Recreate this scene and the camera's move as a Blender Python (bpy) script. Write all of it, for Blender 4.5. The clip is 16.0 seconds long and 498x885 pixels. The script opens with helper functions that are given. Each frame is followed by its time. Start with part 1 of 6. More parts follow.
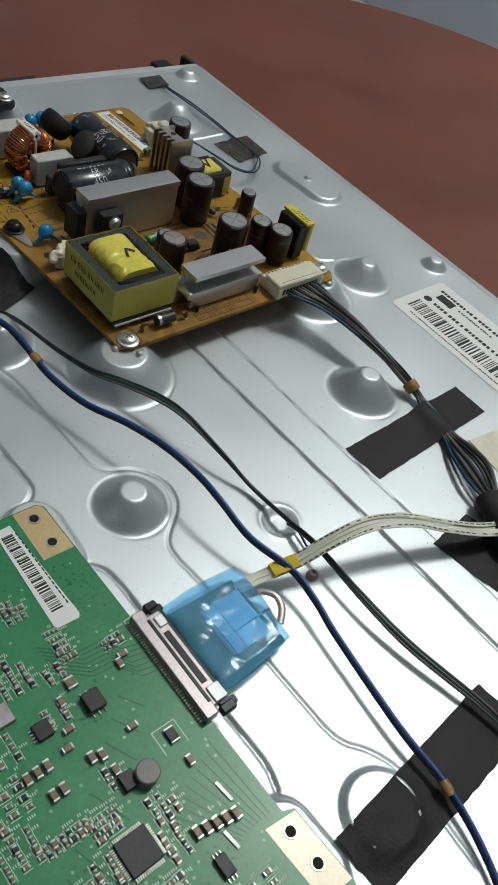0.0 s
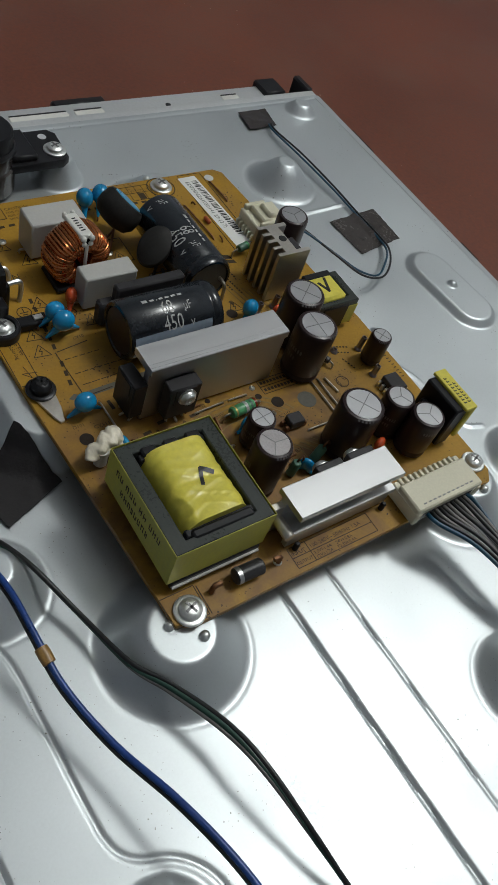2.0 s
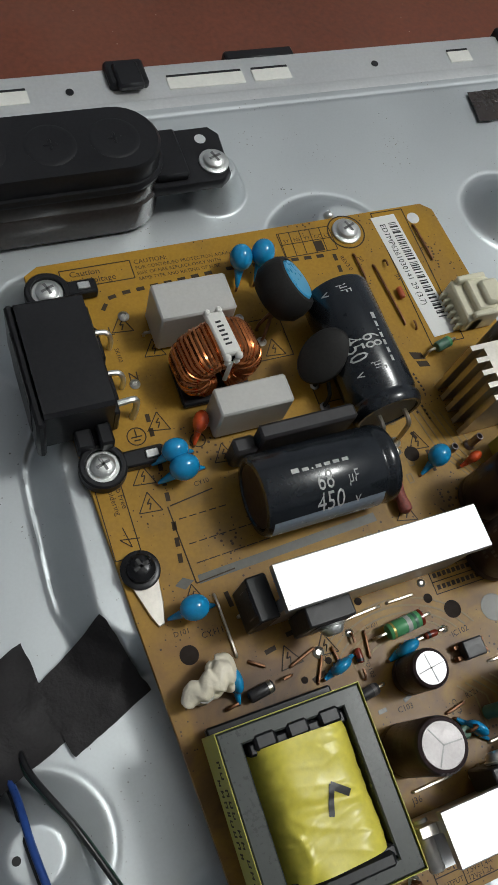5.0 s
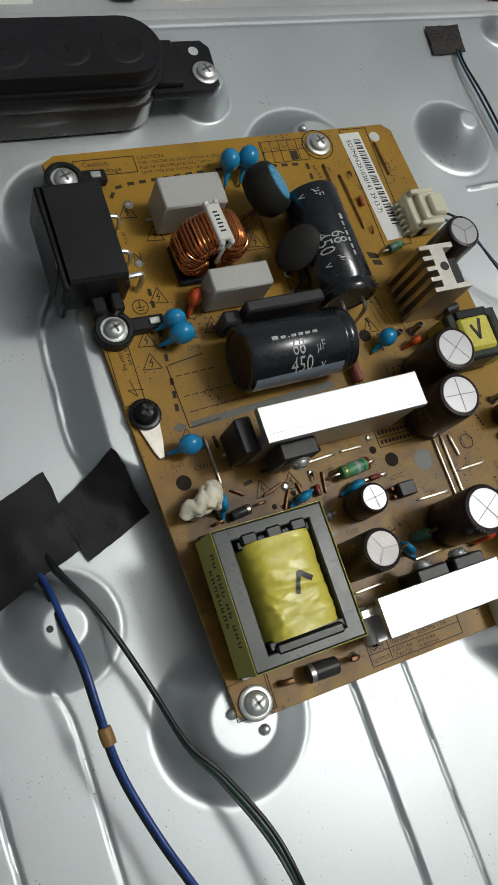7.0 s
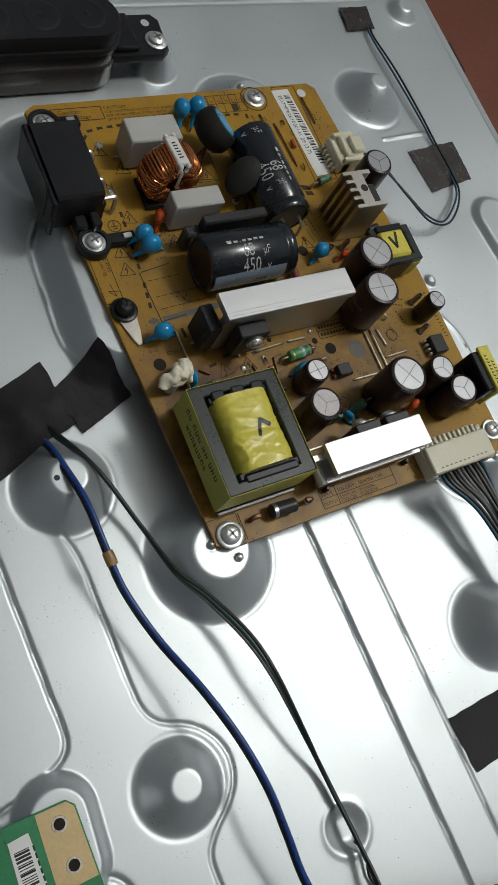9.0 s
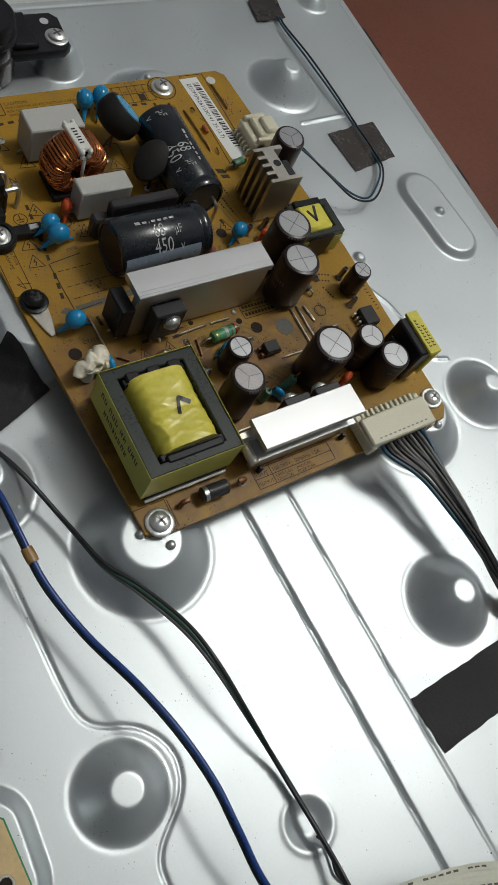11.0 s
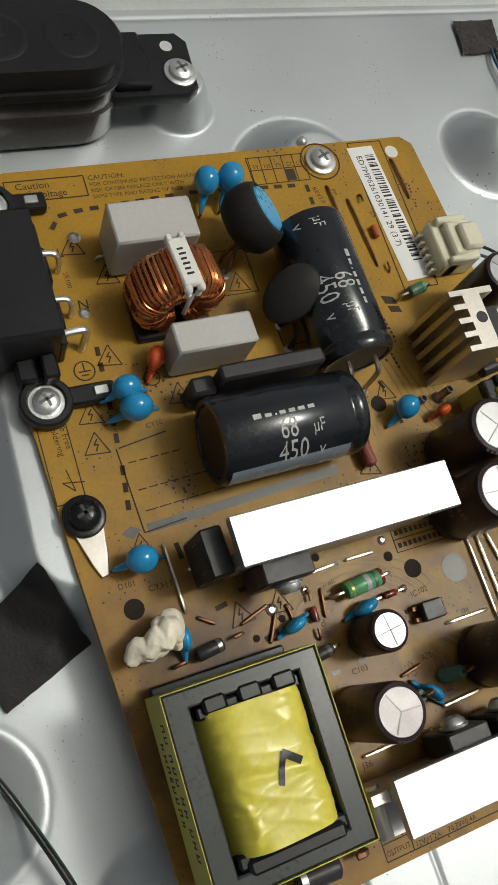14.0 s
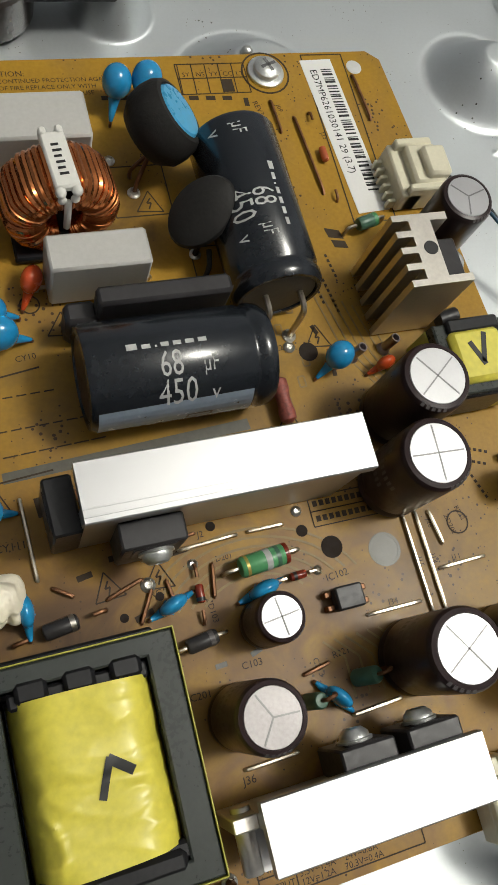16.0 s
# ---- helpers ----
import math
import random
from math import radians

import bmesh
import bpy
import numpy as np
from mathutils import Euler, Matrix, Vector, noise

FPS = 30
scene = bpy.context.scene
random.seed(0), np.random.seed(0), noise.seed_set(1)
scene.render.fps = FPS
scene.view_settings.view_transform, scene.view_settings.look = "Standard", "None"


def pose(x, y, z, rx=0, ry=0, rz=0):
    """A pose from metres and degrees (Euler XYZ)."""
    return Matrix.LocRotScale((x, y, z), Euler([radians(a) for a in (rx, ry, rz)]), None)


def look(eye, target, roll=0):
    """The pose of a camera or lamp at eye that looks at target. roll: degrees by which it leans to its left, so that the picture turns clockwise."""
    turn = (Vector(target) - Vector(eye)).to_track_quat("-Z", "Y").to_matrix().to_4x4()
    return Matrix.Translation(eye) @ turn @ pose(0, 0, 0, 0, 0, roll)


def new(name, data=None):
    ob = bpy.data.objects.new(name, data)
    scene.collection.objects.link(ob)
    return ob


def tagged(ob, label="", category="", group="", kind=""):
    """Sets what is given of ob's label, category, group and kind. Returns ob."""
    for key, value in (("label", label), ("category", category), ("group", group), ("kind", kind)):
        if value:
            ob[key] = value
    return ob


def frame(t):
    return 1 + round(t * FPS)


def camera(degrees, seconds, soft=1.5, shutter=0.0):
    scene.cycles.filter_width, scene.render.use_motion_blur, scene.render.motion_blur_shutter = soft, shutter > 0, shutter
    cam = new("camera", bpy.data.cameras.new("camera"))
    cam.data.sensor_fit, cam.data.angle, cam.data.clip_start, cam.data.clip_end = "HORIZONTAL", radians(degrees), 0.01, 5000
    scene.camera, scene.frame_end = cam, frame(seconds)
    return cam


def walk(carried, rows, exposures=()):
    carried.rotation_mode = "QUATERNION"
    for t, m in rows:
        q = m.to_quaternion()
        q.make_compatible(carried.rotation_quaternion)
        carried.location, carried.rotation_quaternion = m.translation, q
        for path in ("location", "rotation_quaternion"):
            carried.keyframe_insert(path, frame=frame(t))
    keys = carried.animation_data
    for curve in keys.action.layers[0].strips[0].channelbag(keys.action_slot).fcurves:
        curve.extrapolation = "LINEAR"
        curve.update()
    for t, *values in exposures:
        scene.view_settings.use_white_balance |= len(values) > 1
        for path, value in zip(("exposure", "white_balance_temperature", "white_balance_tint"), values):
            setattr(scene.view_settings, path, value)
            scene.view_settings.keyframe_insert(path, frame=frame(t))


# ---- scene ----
cam = camera(34.48, 16.0, soft=0.8)
PATH = [
    (0, (-0.1400, -0.1675, 0.1993), (0.0857, -0.0014, -0.0861), 18.97),
    (0.5, (-0.1245, -0.1298, 0.1996), (0.0943, 0.0385, -0.0899), 19.88),
    (1, (-0.1128, -0.0960, 0.1967), (0.0983, 0.0748, -0.0969), 20.17),
    (1.5, (-0.0943, -0.0720, 0.1928), (0.1148, 0.0955, -0.1042), 21.25),
    (2, (-0.0695, -0.0521, 0.1805), (0.1302, 0.1083, -0.1268), 23.42),
    (2.5, (-0.0415, -0.0325, 0.1659), (0.1286, 0.1361, -0.1544), 20.88),
    (3, (-0.0203, -0.0133, 0.1485), (0.1233, 0.1596, -0.1824), 17.80),
    (3.5, (-0.0053, 0.0029, 0.1389), (0.1231, 0.1745, -0.1989), 16.02),
    (4, (0.0016, 0.0117, 0.1453), (0.1192, 0.1796, -0.1982), 14.87),
    (4.5, (-0.0146, 0.0309, 0.1592), (0.1017, 0.1854, -0.1910), 18.66),
    (4.7, (-0.0210, 0.0372, 0.1637), (0.0982, 0.1799, -0.1905), 22.19),
    (6.8, (-0.0529, 0.0236, 0.1885), (0.0963, 0.1053, -0.1736), 45.11),
    (7, (-0.0559, 0.0181, 0.1929), (0.0941, 0.0994, -0.1689), 45.04),
    (7.5, (-0.0697, 0.0011, 0.2054), (0.0875, 0.0801, -0.1538), 45.67),
    (8, (-0.0805, -0.0095, 0.2124), (0.0847, 0.0686, -0.1434), 45.97),
    (8.5, (-0.0841, -0.0157, 0.2152), (0.0860, 0.0673, -0.1372), 44.94),
    (9, (-0.0854, -0.0252, 0.2140), (0.0907, 0.0588, -0.1352), 44.54),
    (9.5, (-0.0856, -0.0328, 0.2131), (0.0954, 0.0530, -0.1332), 43.35),
    (9.7, (-0.0835, -0.0343, 0.2132), (0.0973, 0.0540, -0.1325), 42.37),
    (11.8, (-0.0692, -0.0458, 0.2022), (0.1181, 0.0517, -0.1375), 36.68),
    (12, (-0.0697, -0.0347, 0.2027), (0.1096, 0.0648, -0.1407), 36.00),
    (12.5, (-0.0678, -0.0119, 0.1909), (0.0991, 0.0956, -0.1563), 35.35),
    (13, (-0.0630, 0.0131, 0.1822), (0.0985, 0.1186, -0.1682), 37.60),
    (13.5, (-0.0452, 0.0330, 0.1678), (0.1103, 0.1341, -0.1866), 39.95),
    (14, (-0.0270, 0.0413, 0.1569), (0.1173, 0.1333, -0.2046), 41.74),
    (14.5, (-0.0187, 0.0554, 0.1557), (0.1238, 0.1458, -0.2070), 44.11),
    (15, (-0.0173, 0.0470, 0.1536), (0.1210, 0.1399, -0.2101), 43.47),
    (15.5, (-0.0132, 0.0375, 0.1457), (0.1204, 0.1332, -0.2190), 41.95),
    (16, (0.0045, 0.0318, 0.1373), (0.1281, 0.1301, -0.2302), 38.89),
]
EXPOSURES = [(0, 0.18, 6400, 9), (0.5, -0.06, 6360, 9), (2, -0.08, 6330, 9), (3, 0.04, 6360, 9), (4.5, 0.2, 6350, 10), (7, 0.04, 6520, 10), (9.5, -0.14, 6480, 10), (12, 0.14, 6720, 10), (12.5, 0.34, 6850, 10), (13, 0.26, 6850, 10), (14, 0.42, 6850, 10), (15, 0.52, 6880, 10), (16, 0.56, 6900, 10)]
walk(cam, [(t, look(eye, target, roll)) for t, eye, target, roll in PATH], EXPOSURES)

# ---- light: one round ceiling lamp in a closed room ----
world = bpy.data.worlds.new("room_air")
world.use_nodes = True
world.node_tree.nodes["Background"].inputs[0].default_value = (0.5, 0.55, 0.6, 1)
world.node_tree.nodes["Background"].inputs[1].default_value = 0.02
scene.world = world
lamp_data = bpy.data.lights.new("ceiling_lamp", "POINT")
lamp_data.shadow_soft_size, lamp_data.energy = 0.15, 36.0
lamp_data.color = (0.96, 0.975, 0.93)
lamp = new("ceiling_lamp", lamp_data)
lamp.location = (0.84, -0.02, 1.57)

# ---- shape helpers; all lengths in millimetres ----
MM = 0.001
PLACE = {None: Vector((0, 0, 0))}


class Shape:
    """Collects vertices and faces of one mesh, in millimetres."""

    def __init__(self):
        self.v, self.f, self.m = [], [], []

    def add(self, verts, faces, mi=0, mat4=None):
        n = len(self.v)
        self.v += [tuple(mat4 @ Vector(p)) if mat4 else tuple(p) for p in verts]
        self.f += [tuple(n + i for i in face) for face in faces]
        self.m += [mi] * len(faces)
        return self

    def box(self, x0, x1, y0, y1, z0, z1, b=0.25, mi=0, mat4=None):
        b = min(b, (x1 - x0) / 2.2, (y1 - y0) / 2.2, (z1 - z0) / 2.2)
        X, Y, Z, verts, idx = (x0, x1), (y0, y1), (z0, z1), [], {}
        for i in (0, 1):
            for j in (0, 1):
                for k in (0, 1):
                    p, s = (X[i], Y[j], Z[k]), [b if q == 0 else -b for q in (i, j, k)]
                    for a in range(3):
                        q = [p[c] + (s[c] if c != a else 0) for c in range(3)]
                        idx[i, j, k, a] = len(verts)
                        verts.append(q)
        faces = []
        for a in range(3):
            u, w = [c for c in range(3) if c != a]
            for side in (0, 1):
                ring = []
                for p, q in ((0, 0), (1, 0), (1, 1), (0, 1)):
                    key = [0, 0, 0]
                    key[a], key[u], key[w] = side, p, q
                    ring.append(idx[(*key, a)])
                faces.append(ring)
            for p in (0, 1):
                for q in (0, 1):
                    k0, k1 = [0, 0, 0], [0, 0, 0]
                    k0[a], k1[a] = 0, 1
                    for k in (k0, k1):
                        k[u], k[w] = p, q
                    faces.append([idx[(*k0, u)], idx[(*k1, u)], idx[(*k1, w)], idx[(*k0, w)]])
        for i in (0, 1):
            for j in (0, 1):
                for k in (0, 1):
                    faces.append([idx[i, j, k, 0], idx[i, j, k, 1], idx[i, j, k, 2]])
        return self.add(verts, faces, mi, mat4)

    def lathe(self, prof, seg=24, mat4=None, mi=0, squash=(1, 1)):
        verts, faces, rows = [], [], []
        for r, z in prof:
            if r < 1e-6:
                rows.append([len(verts)] * seg)
                verts.append((0, 0, z))
            else:
                rows.append(list(range(len(verts), len(verts) + seg)))
                verts += [(r * squash[0] * math.cos(2 * math.pi * i / seg), r * squash[1] * math.sin(2 * math.pi * i / seg), z) for i in range(seg)]
        for a, b in zip(rows, rows[1:]):
            for i in range(seg):
                j = (i + 1) % seg
                ring = list(dict.fromkeys((a[i], a[j], b[j], b[i])))
                if len(ring) > 2:
                    faces.append(ring)
        if prof[0][0] > 1e-6:
            faces.append(rows[0][::-1])
        if prof[-1][0] > 1e-6:
            faces.append(rows[-1])
        return self.add(verts, faces, mi, mat4)

    def ball(self, c, rx, ry, rz, seg=16, mi=0, turn=None):
        n = max(6, seg // 2)
        prof = [(math.sin(math.pi * i / n), -math.cos(math.pi * i / n)) for i in range(n + 1)]
        prof[0], prof[-1] = (0, -1), (0, 1)
        m = Matrix.Translation(c) @ (turn or Matrix()) @ Matrix.Diagonal((rx, ry, rz, 1))
        return self.lathe(prof, seg, m, mi)

    def tube(self, pts, r, seg=8, mi=0, steps=5, closed=False, flat=1.0, end=None):
        pts = [Vector(p) for p in pts]
        path = curve_points(pts, steps, closed)
        verts, faces, n = [], [], len(path)
        side, first = None, r
        for i, p in enumerate(path):
            a, b = path[(i - 1) % n] if closed or i else p, path[(i + 1) % n] if closed or i < n - 1 else p
            d = (b - a).normalized()
            if side is None:
                side = d.cross(Vector((0, 0, 1)))
                side = side.normalized() if side.length > 1e-3 else Vector((1, 0, 0))
            side = (side - d * side.dot(d)).normalized()
            up = side.cross(d)
            r = r if end is None or i == 0 else first + (end - first) * i / (n - 1)
            for k in range(seg):
                w = 2 * math.pi * k / seg
                verts.append(p + side * (r * math.cos(w)) + up * (r * flat * math.sin(w)))
        for i in range(n if closed else n - 1):
            a, b = i * seg, ((i + 1) % n) * seg
            for k in range(seg):
                faces.append((a + k, a + (k + 1) % seg, b + (k + 1) % seg, b + k))
        if not closed:
            faces += [tuple(range(seg))[::-1], tuple(range((n - 1) * seg, n * seg))]
        return self.add(verts, faces, mi)

    def prism(self, poly, z0, z1, mi=0, mat4=None, b=0.0):
        n = len(poly)
        if b:
            cx, cy = sum(p[0] for p in poly) / n, sum(p[1] for p in poly) / n
            inner = []
            for x, y in poly:
                d = math.hypot(x - cx, y - cy) or 1
                inner.append((x - (x - cx) / d * b, y - (y - cy) / d * b))
            levels = [(poly, z0), (poly, z1 - b), (inner, z1)]
        else:
            levels = [(poly, z0), (poly, z1)]
        verts = [(x, y, z) for ring, z in levels for x, y in ring]
        faces = [tuple(range(n))[::-1], tuple(range((len(levels) - 1) * n, len(levels) * n))]
        for k in range(len(levels) - 1):
            faces += [(k * n + i, k * n + (i + 1) % n, (k + 1) * n + (i + 1) % n, (k + 1) * n + i) for i in range(n)]
        return self.add(verts, faces, mi, mat4)

    def strip(self, x0, y0, x1, y1, w, z, mi=0, h=0.04):
        d = Vector((x1 - x0, y1 - y0))
        if d.length < 1e-6:
            return self
        s = Vector((-d.y, d.x)).normalized() * w / 2
        poly = [(x0 - s.x, y0 - s.y), (x1 - s.x, y1 - s.y), (x1 + s.x, y1 + s.y), (x0 + s.x, y0 + s.y)]
        return self.prism(poly, z - 0.02, z + h, mi)

    def letter(self, words, size, place, mi=0):
        """Letters laid flat, then carried to their place by a function of (x, y)."""
        verts, faces = letters(words)
        return self.add([place(x * size, y * size) for x, y in verts], faces, mi)


def curve_points(pts, steps, closed=False):
    n, out = len(pts), []
    if n < 3:
        return pts
    for i in range(n if closed else n - 1):
        if closed:
            p = [pts[(i + k) % n] for k in (-1, 0, 1, 2)]
        else:
            p = [pts[max(i - 1, 0)], pts[i], pts[i + 1], pts[min(i + 2, n - 1)]]
        for s in range(steps):
            t = s / steps
            out.append(0.5 * ((2 * p[1]) + (p[2] - p[0]) * t + (2 * p[0] - 5 * p[1] + 4 * p[2] - p[3]) * t * t + (3 * p[1] - p[0] - 3 * p[2] + p[3]) * t ** 3))
    if not closed:
        out.append(pts[-1])
    return out


WORDS = {}


def letters(words):
    if words not in WORDS:
        data = bpy.data.curves.new("words", "FONT")
        data.body, data.size, data.resolution_u = words, 1.0, 2
        holder = bpy.data.objects.new("words", data)
        mesh = bpy.data.meshes.new_from_object(holder)
        WORDS[words] = ([(v.co.x, v.co.y) for v in mesh.vertices], [tuple(p.vertices) for p in mesh.polygons])
        bpy.data.objects.remove(holder)
        bpy.data.meshes.remove(mesh)
    return WORDS[words]


def flat(x, y, z, turn=0.0):
    """Places letters on a level surface at (x, y, z), turned by degrees."""
    c, s = math.cos(radians(turn)), math.sin(radians(turn))
    return lambda u, w: (x + u * c - w * s, y + u * s + w * c, z)


def axis(p, d, spin=0):
    return Matrix.Translation(p) @ Vector(d).to_track_quat("Z", "Y").to_matrix().to_4x4() @ Matrix.Rotation(radians(spin), 4, "Z")


def part(name, shape, material, parent=None, label="", sharp=38):
    """Links a shape as one mesh object under a thing or a part."""
    mesh = bpy.data.meshes.new(name)
    co = np.array(shape.v, float) * MM
    mid = Vector(((co.min(0) + co.max(0)) / 2).tolist())
    if parent is None:
        mid.z = float(co[:, 2].min())
    mesh.from_pydata((co - np.array(mid)).tolist(), [], shape.f)
    for m in material if isinstance(material, (list, tuple)) else [material]:
        mesh.materials.append(m)
    mesh.polygons.foreach_set("material_index", shape.m)
    bm = bmesh.new()
    bm.from_mesh(mesh)
    bmesh.ops.recalc_face_normals(bm, faces=bm.faces[:])
    bm.to_mesh(mesh)
    bm.free()
    mesh.polygons.foreach_set("use_smooth", [True] * len(mesh.polygons))
    mesh.set_sharp_from_angle(angle=radians(sharp))
    ob = new(name, mesh)
    ob.parent = parent
    ob.location = mid - PLACE[parent]
    PLACE[ob] = mid
    return tagged(ob, label)


def thing(name, x, y, z, label, category, group="", kind=""):
    ob = new(name)
    ob.empty_display_size = 0.005
    ob.location = Vector((x, y, z)) * MM
    PLACE[ob] = ob.location.copy()
    return tagged(ob, label, category, group, kind)


# ---- materials ----
def mat(name, col, rough=0.5, metal=0.0, var=0.12, scale=60.0, fine=900.0, bump=0.15, depth=0.0002, coat=0.0, second=None, amount=0.5, stretch=(1, 1, 1)):
    """A surface with broad and fine variation of colour and gloss, and a fine relief. second: a dirt colour in patches."""
    m = bpy.data.materials.new(name)
    m.use_nodes = True
    nodes, link = m.node_tree.nodes, m.node_tree.links.new
    bsdf = nodes["Principled BSDF"]
    where = nodes.new("ShaderNodeTexCoord")
    space = nodes.new("ShaderNodeMapping")
    space.inputs["Scale"].default_value = stretch
    link(where.outputs["Object"], space.inputs["Vector"])
    broad, small = nodes.new("ShaderNodeTexNoise"), nodes.new("ShaderNodeTexNoise")
    for tex, size, detail in ((broad, scale, 4), (small, fine, 3)):
        tex.inputs["Scale"].default_value, tex.inputs["Detail"].default_value = size, detail
        link(space.outputs[0], tex.inputs["Vector"])
    total = nodes.new("ShaderNodeMath")
    total.operation = "ADD"
    link(broad.outputs["Fac"], total.inputs[0])
    link(small.outputs["Fac"], total.inputs[1])
    spread = nodes.new("ShaderNodeMapRange")
    spread.inputs["From Min"].default_value, spread.inputs["From Max"].default_value = 0.65, 1.35
    link(total.outputs[0], spread.inputs["Value"])
    mix = nodes.new("ShaderNodeMix")
    mix.data_type = "RGBA"
    link(spread.outputs[0], mix.inputs["Factor"])
    mix.inputs["A"].default_value = (*[c * (1 - var) for c in col], 1)
    mix.inputs["B"].default_value = (*[min(1, c * (1 + var)) for c in col], 1)
    out = mix.outputs["Result"]
    if second:
        patch = nodes.new("ShaderNodeTexNoise")
        patch.inputs["Scale"].default_value, patch.inputs["Detail"].default_value = scale * 1.7, 6
        link(where.outputs["Object"], patch.inputs["Vector"])
        step = nodes.new("ShaderNodeMapRange")
        step.inputs["From Min"].default_value, step.inputs["From Max"].default_value = 0.5, 0.72
        step.inputs["To Max"].default_value = amount
        link(patch.outputs["Fac"], step.inputs["Value"])
        dirt = nodes.new("ShaderNodeMix")
        dirt.data_type = "RGBA"
        link(step.outputs[0], dirt.inputs["Factor"])
        link(out, dirt.inputs["A"])
        dirt.inputs["B"].default_value = (*second, 1)
        out = dirt.outputs["Result"]
    link(out, bsdf.inputs["Base Color"])
    gloss = nodes.new("ShaderNodeMapRange")
    gloss.inputs["To Min"].default_value, gloss.inputs["To Max"].default_value = max(0.03, rough * 0.8), min(1, rough * 1.2)
    link(spread.outputs[0], gloss.inputs["Value"])
    link(gloss.outputs[0], bsdf.inputs["Roughness"])
    bsdf.inputs["Metallic"].default_value = metal
    bsdf.inputs["Coat Weight"].default_value = coat
    bsdf.inputs["Coat Roughness"].default_value = 0.15
    if bump:
        relief = nodes.new("ShaderNodeBump")
        relief.inputs["Strength"].default_value, relief.inputs["Distance"].default_value = bump, depth
        link(total.outputs[0], relief.inputs["Height"])
        link(relief.outputs[0], bsdf.inputs["Normal"])
    return m


def specked(m, col, scale, limit):
    """Adds sparse dust specks to a surface."""
    nodes, link = m.node_tree.nodes, m.node_tree.links.new
    bsdf = nodes["Principled BSDF"]
    where = nodes.new("ShaderNodeTexCoord")
    dots, crowd = nodes.new("ShaderNodeTexVoronoi"), nodes.new("ShaderNodeTexNoise")
    dots.inputs["Scale"].default_value, crowd.inputs["Scale"].default_value = scale, scale / 12
    for tex in (dots, crowd):
        link(where.outputs["Object"], tex.inputs["Vector"])
    size = nodes.new("ShaderNodeMapRange")
    size.inputs["From Min"].default_value, size.inputs["From Max"].default_value = 0.45, 0.75
    size.inputs["To Min"].default_value, size.inputs["To Max"].default_value = 0.0, limit
    link(crowd.outputs["Fac"], size.inputs["Value"])
    near = nodes.new("ShaderNodeMath")
    near.operation = "LESS_THAN"
    link(dots.outputs["Distance"], near.inputs[0])
    link(size.outputs[0], near.inputs[1])
    mix = nodes.new("ShaderNodeMix")
    mix.data_type = "RGBA"
    link(near.outputs[0], mix.inputs["Factor"])
    link(bsdf.inputs["Base Color"].links[0].from_socket, mix.inputs["A"])
    mix.inputs["B"].default_value = (*col, 1)
    link(mix.outputs["Result"], bsdf.inputs["Base Color"])
    return m


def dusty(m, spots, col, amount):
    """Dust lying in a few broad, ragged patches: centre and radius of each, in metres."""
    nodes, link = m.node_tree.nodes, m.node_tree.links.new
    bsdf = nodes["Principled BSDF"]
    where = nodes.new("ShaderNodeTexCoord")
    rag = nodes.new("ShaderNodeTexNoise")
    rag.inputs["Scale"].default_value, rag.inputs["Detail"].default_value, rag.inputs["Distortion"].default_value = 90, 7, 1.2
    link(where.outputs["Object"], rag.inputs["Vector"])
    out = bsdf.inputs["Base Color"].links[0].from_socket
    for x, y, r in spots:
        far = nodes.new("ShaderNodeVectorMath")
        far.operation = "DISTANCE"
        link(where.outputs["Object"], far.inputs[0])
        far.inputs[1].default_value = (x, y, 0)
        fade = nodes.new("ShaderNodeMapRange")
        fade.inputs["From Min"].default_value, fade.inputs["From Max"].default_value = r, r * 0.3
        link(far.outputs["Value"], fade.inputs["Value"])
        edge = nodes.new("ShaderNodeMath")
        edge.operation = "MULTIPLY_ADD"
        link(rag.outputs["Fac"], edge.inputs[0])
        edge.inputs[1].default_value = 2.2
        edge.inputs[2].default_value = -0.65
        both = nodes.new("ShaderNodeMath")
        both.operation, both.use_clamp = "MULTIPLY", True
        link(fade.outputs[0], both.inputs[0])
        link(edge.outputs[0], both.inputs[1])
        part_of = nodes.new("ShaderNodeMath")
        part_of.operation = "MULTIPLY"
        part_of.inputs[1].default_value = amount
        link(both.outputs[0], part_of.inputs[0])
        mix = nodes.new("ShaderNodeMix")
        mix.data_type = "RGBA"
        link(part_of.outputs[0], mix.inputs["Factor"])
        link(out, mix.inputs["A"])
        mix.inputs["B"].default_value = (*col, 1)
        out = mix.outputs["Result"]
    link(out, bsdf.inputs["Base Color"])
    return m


STEEL = specked(mat("galvanised_steel", (0.56, 0.592, 0.605), 0.45, 0.74, 0.05, 25, 1500, 0.04, 0.00006), (0.07, 0.065, 0.06), 480, 0.12)
specked(STEEL, (0.2, 0.19, 0.17), 900, 0.17)
RAIL = mat("bright_rail_steel", (0.70, 0.71, 0.71), 0.48, 0.5, 0.08, 40)
BRIGHT = mat("plated_screw_steel", (0.74, 0.75, 0.73), 0.36, 0.85, 0.1, 300, 2500, 0.1)
ALU = mat("brushed_aluminium", (0.56, 0.56, 0.565), 0.42, 1.0, 0.02, 40, 1500, 0.03, 0.00004, stretch=(0.015, 1, 1))
ALU_DIM = mat("dull_heat_sink_aluminium", (0.60, 0.565, 0.51), 0.38, 0.95, 0.1, 60, 1500, 0.03)
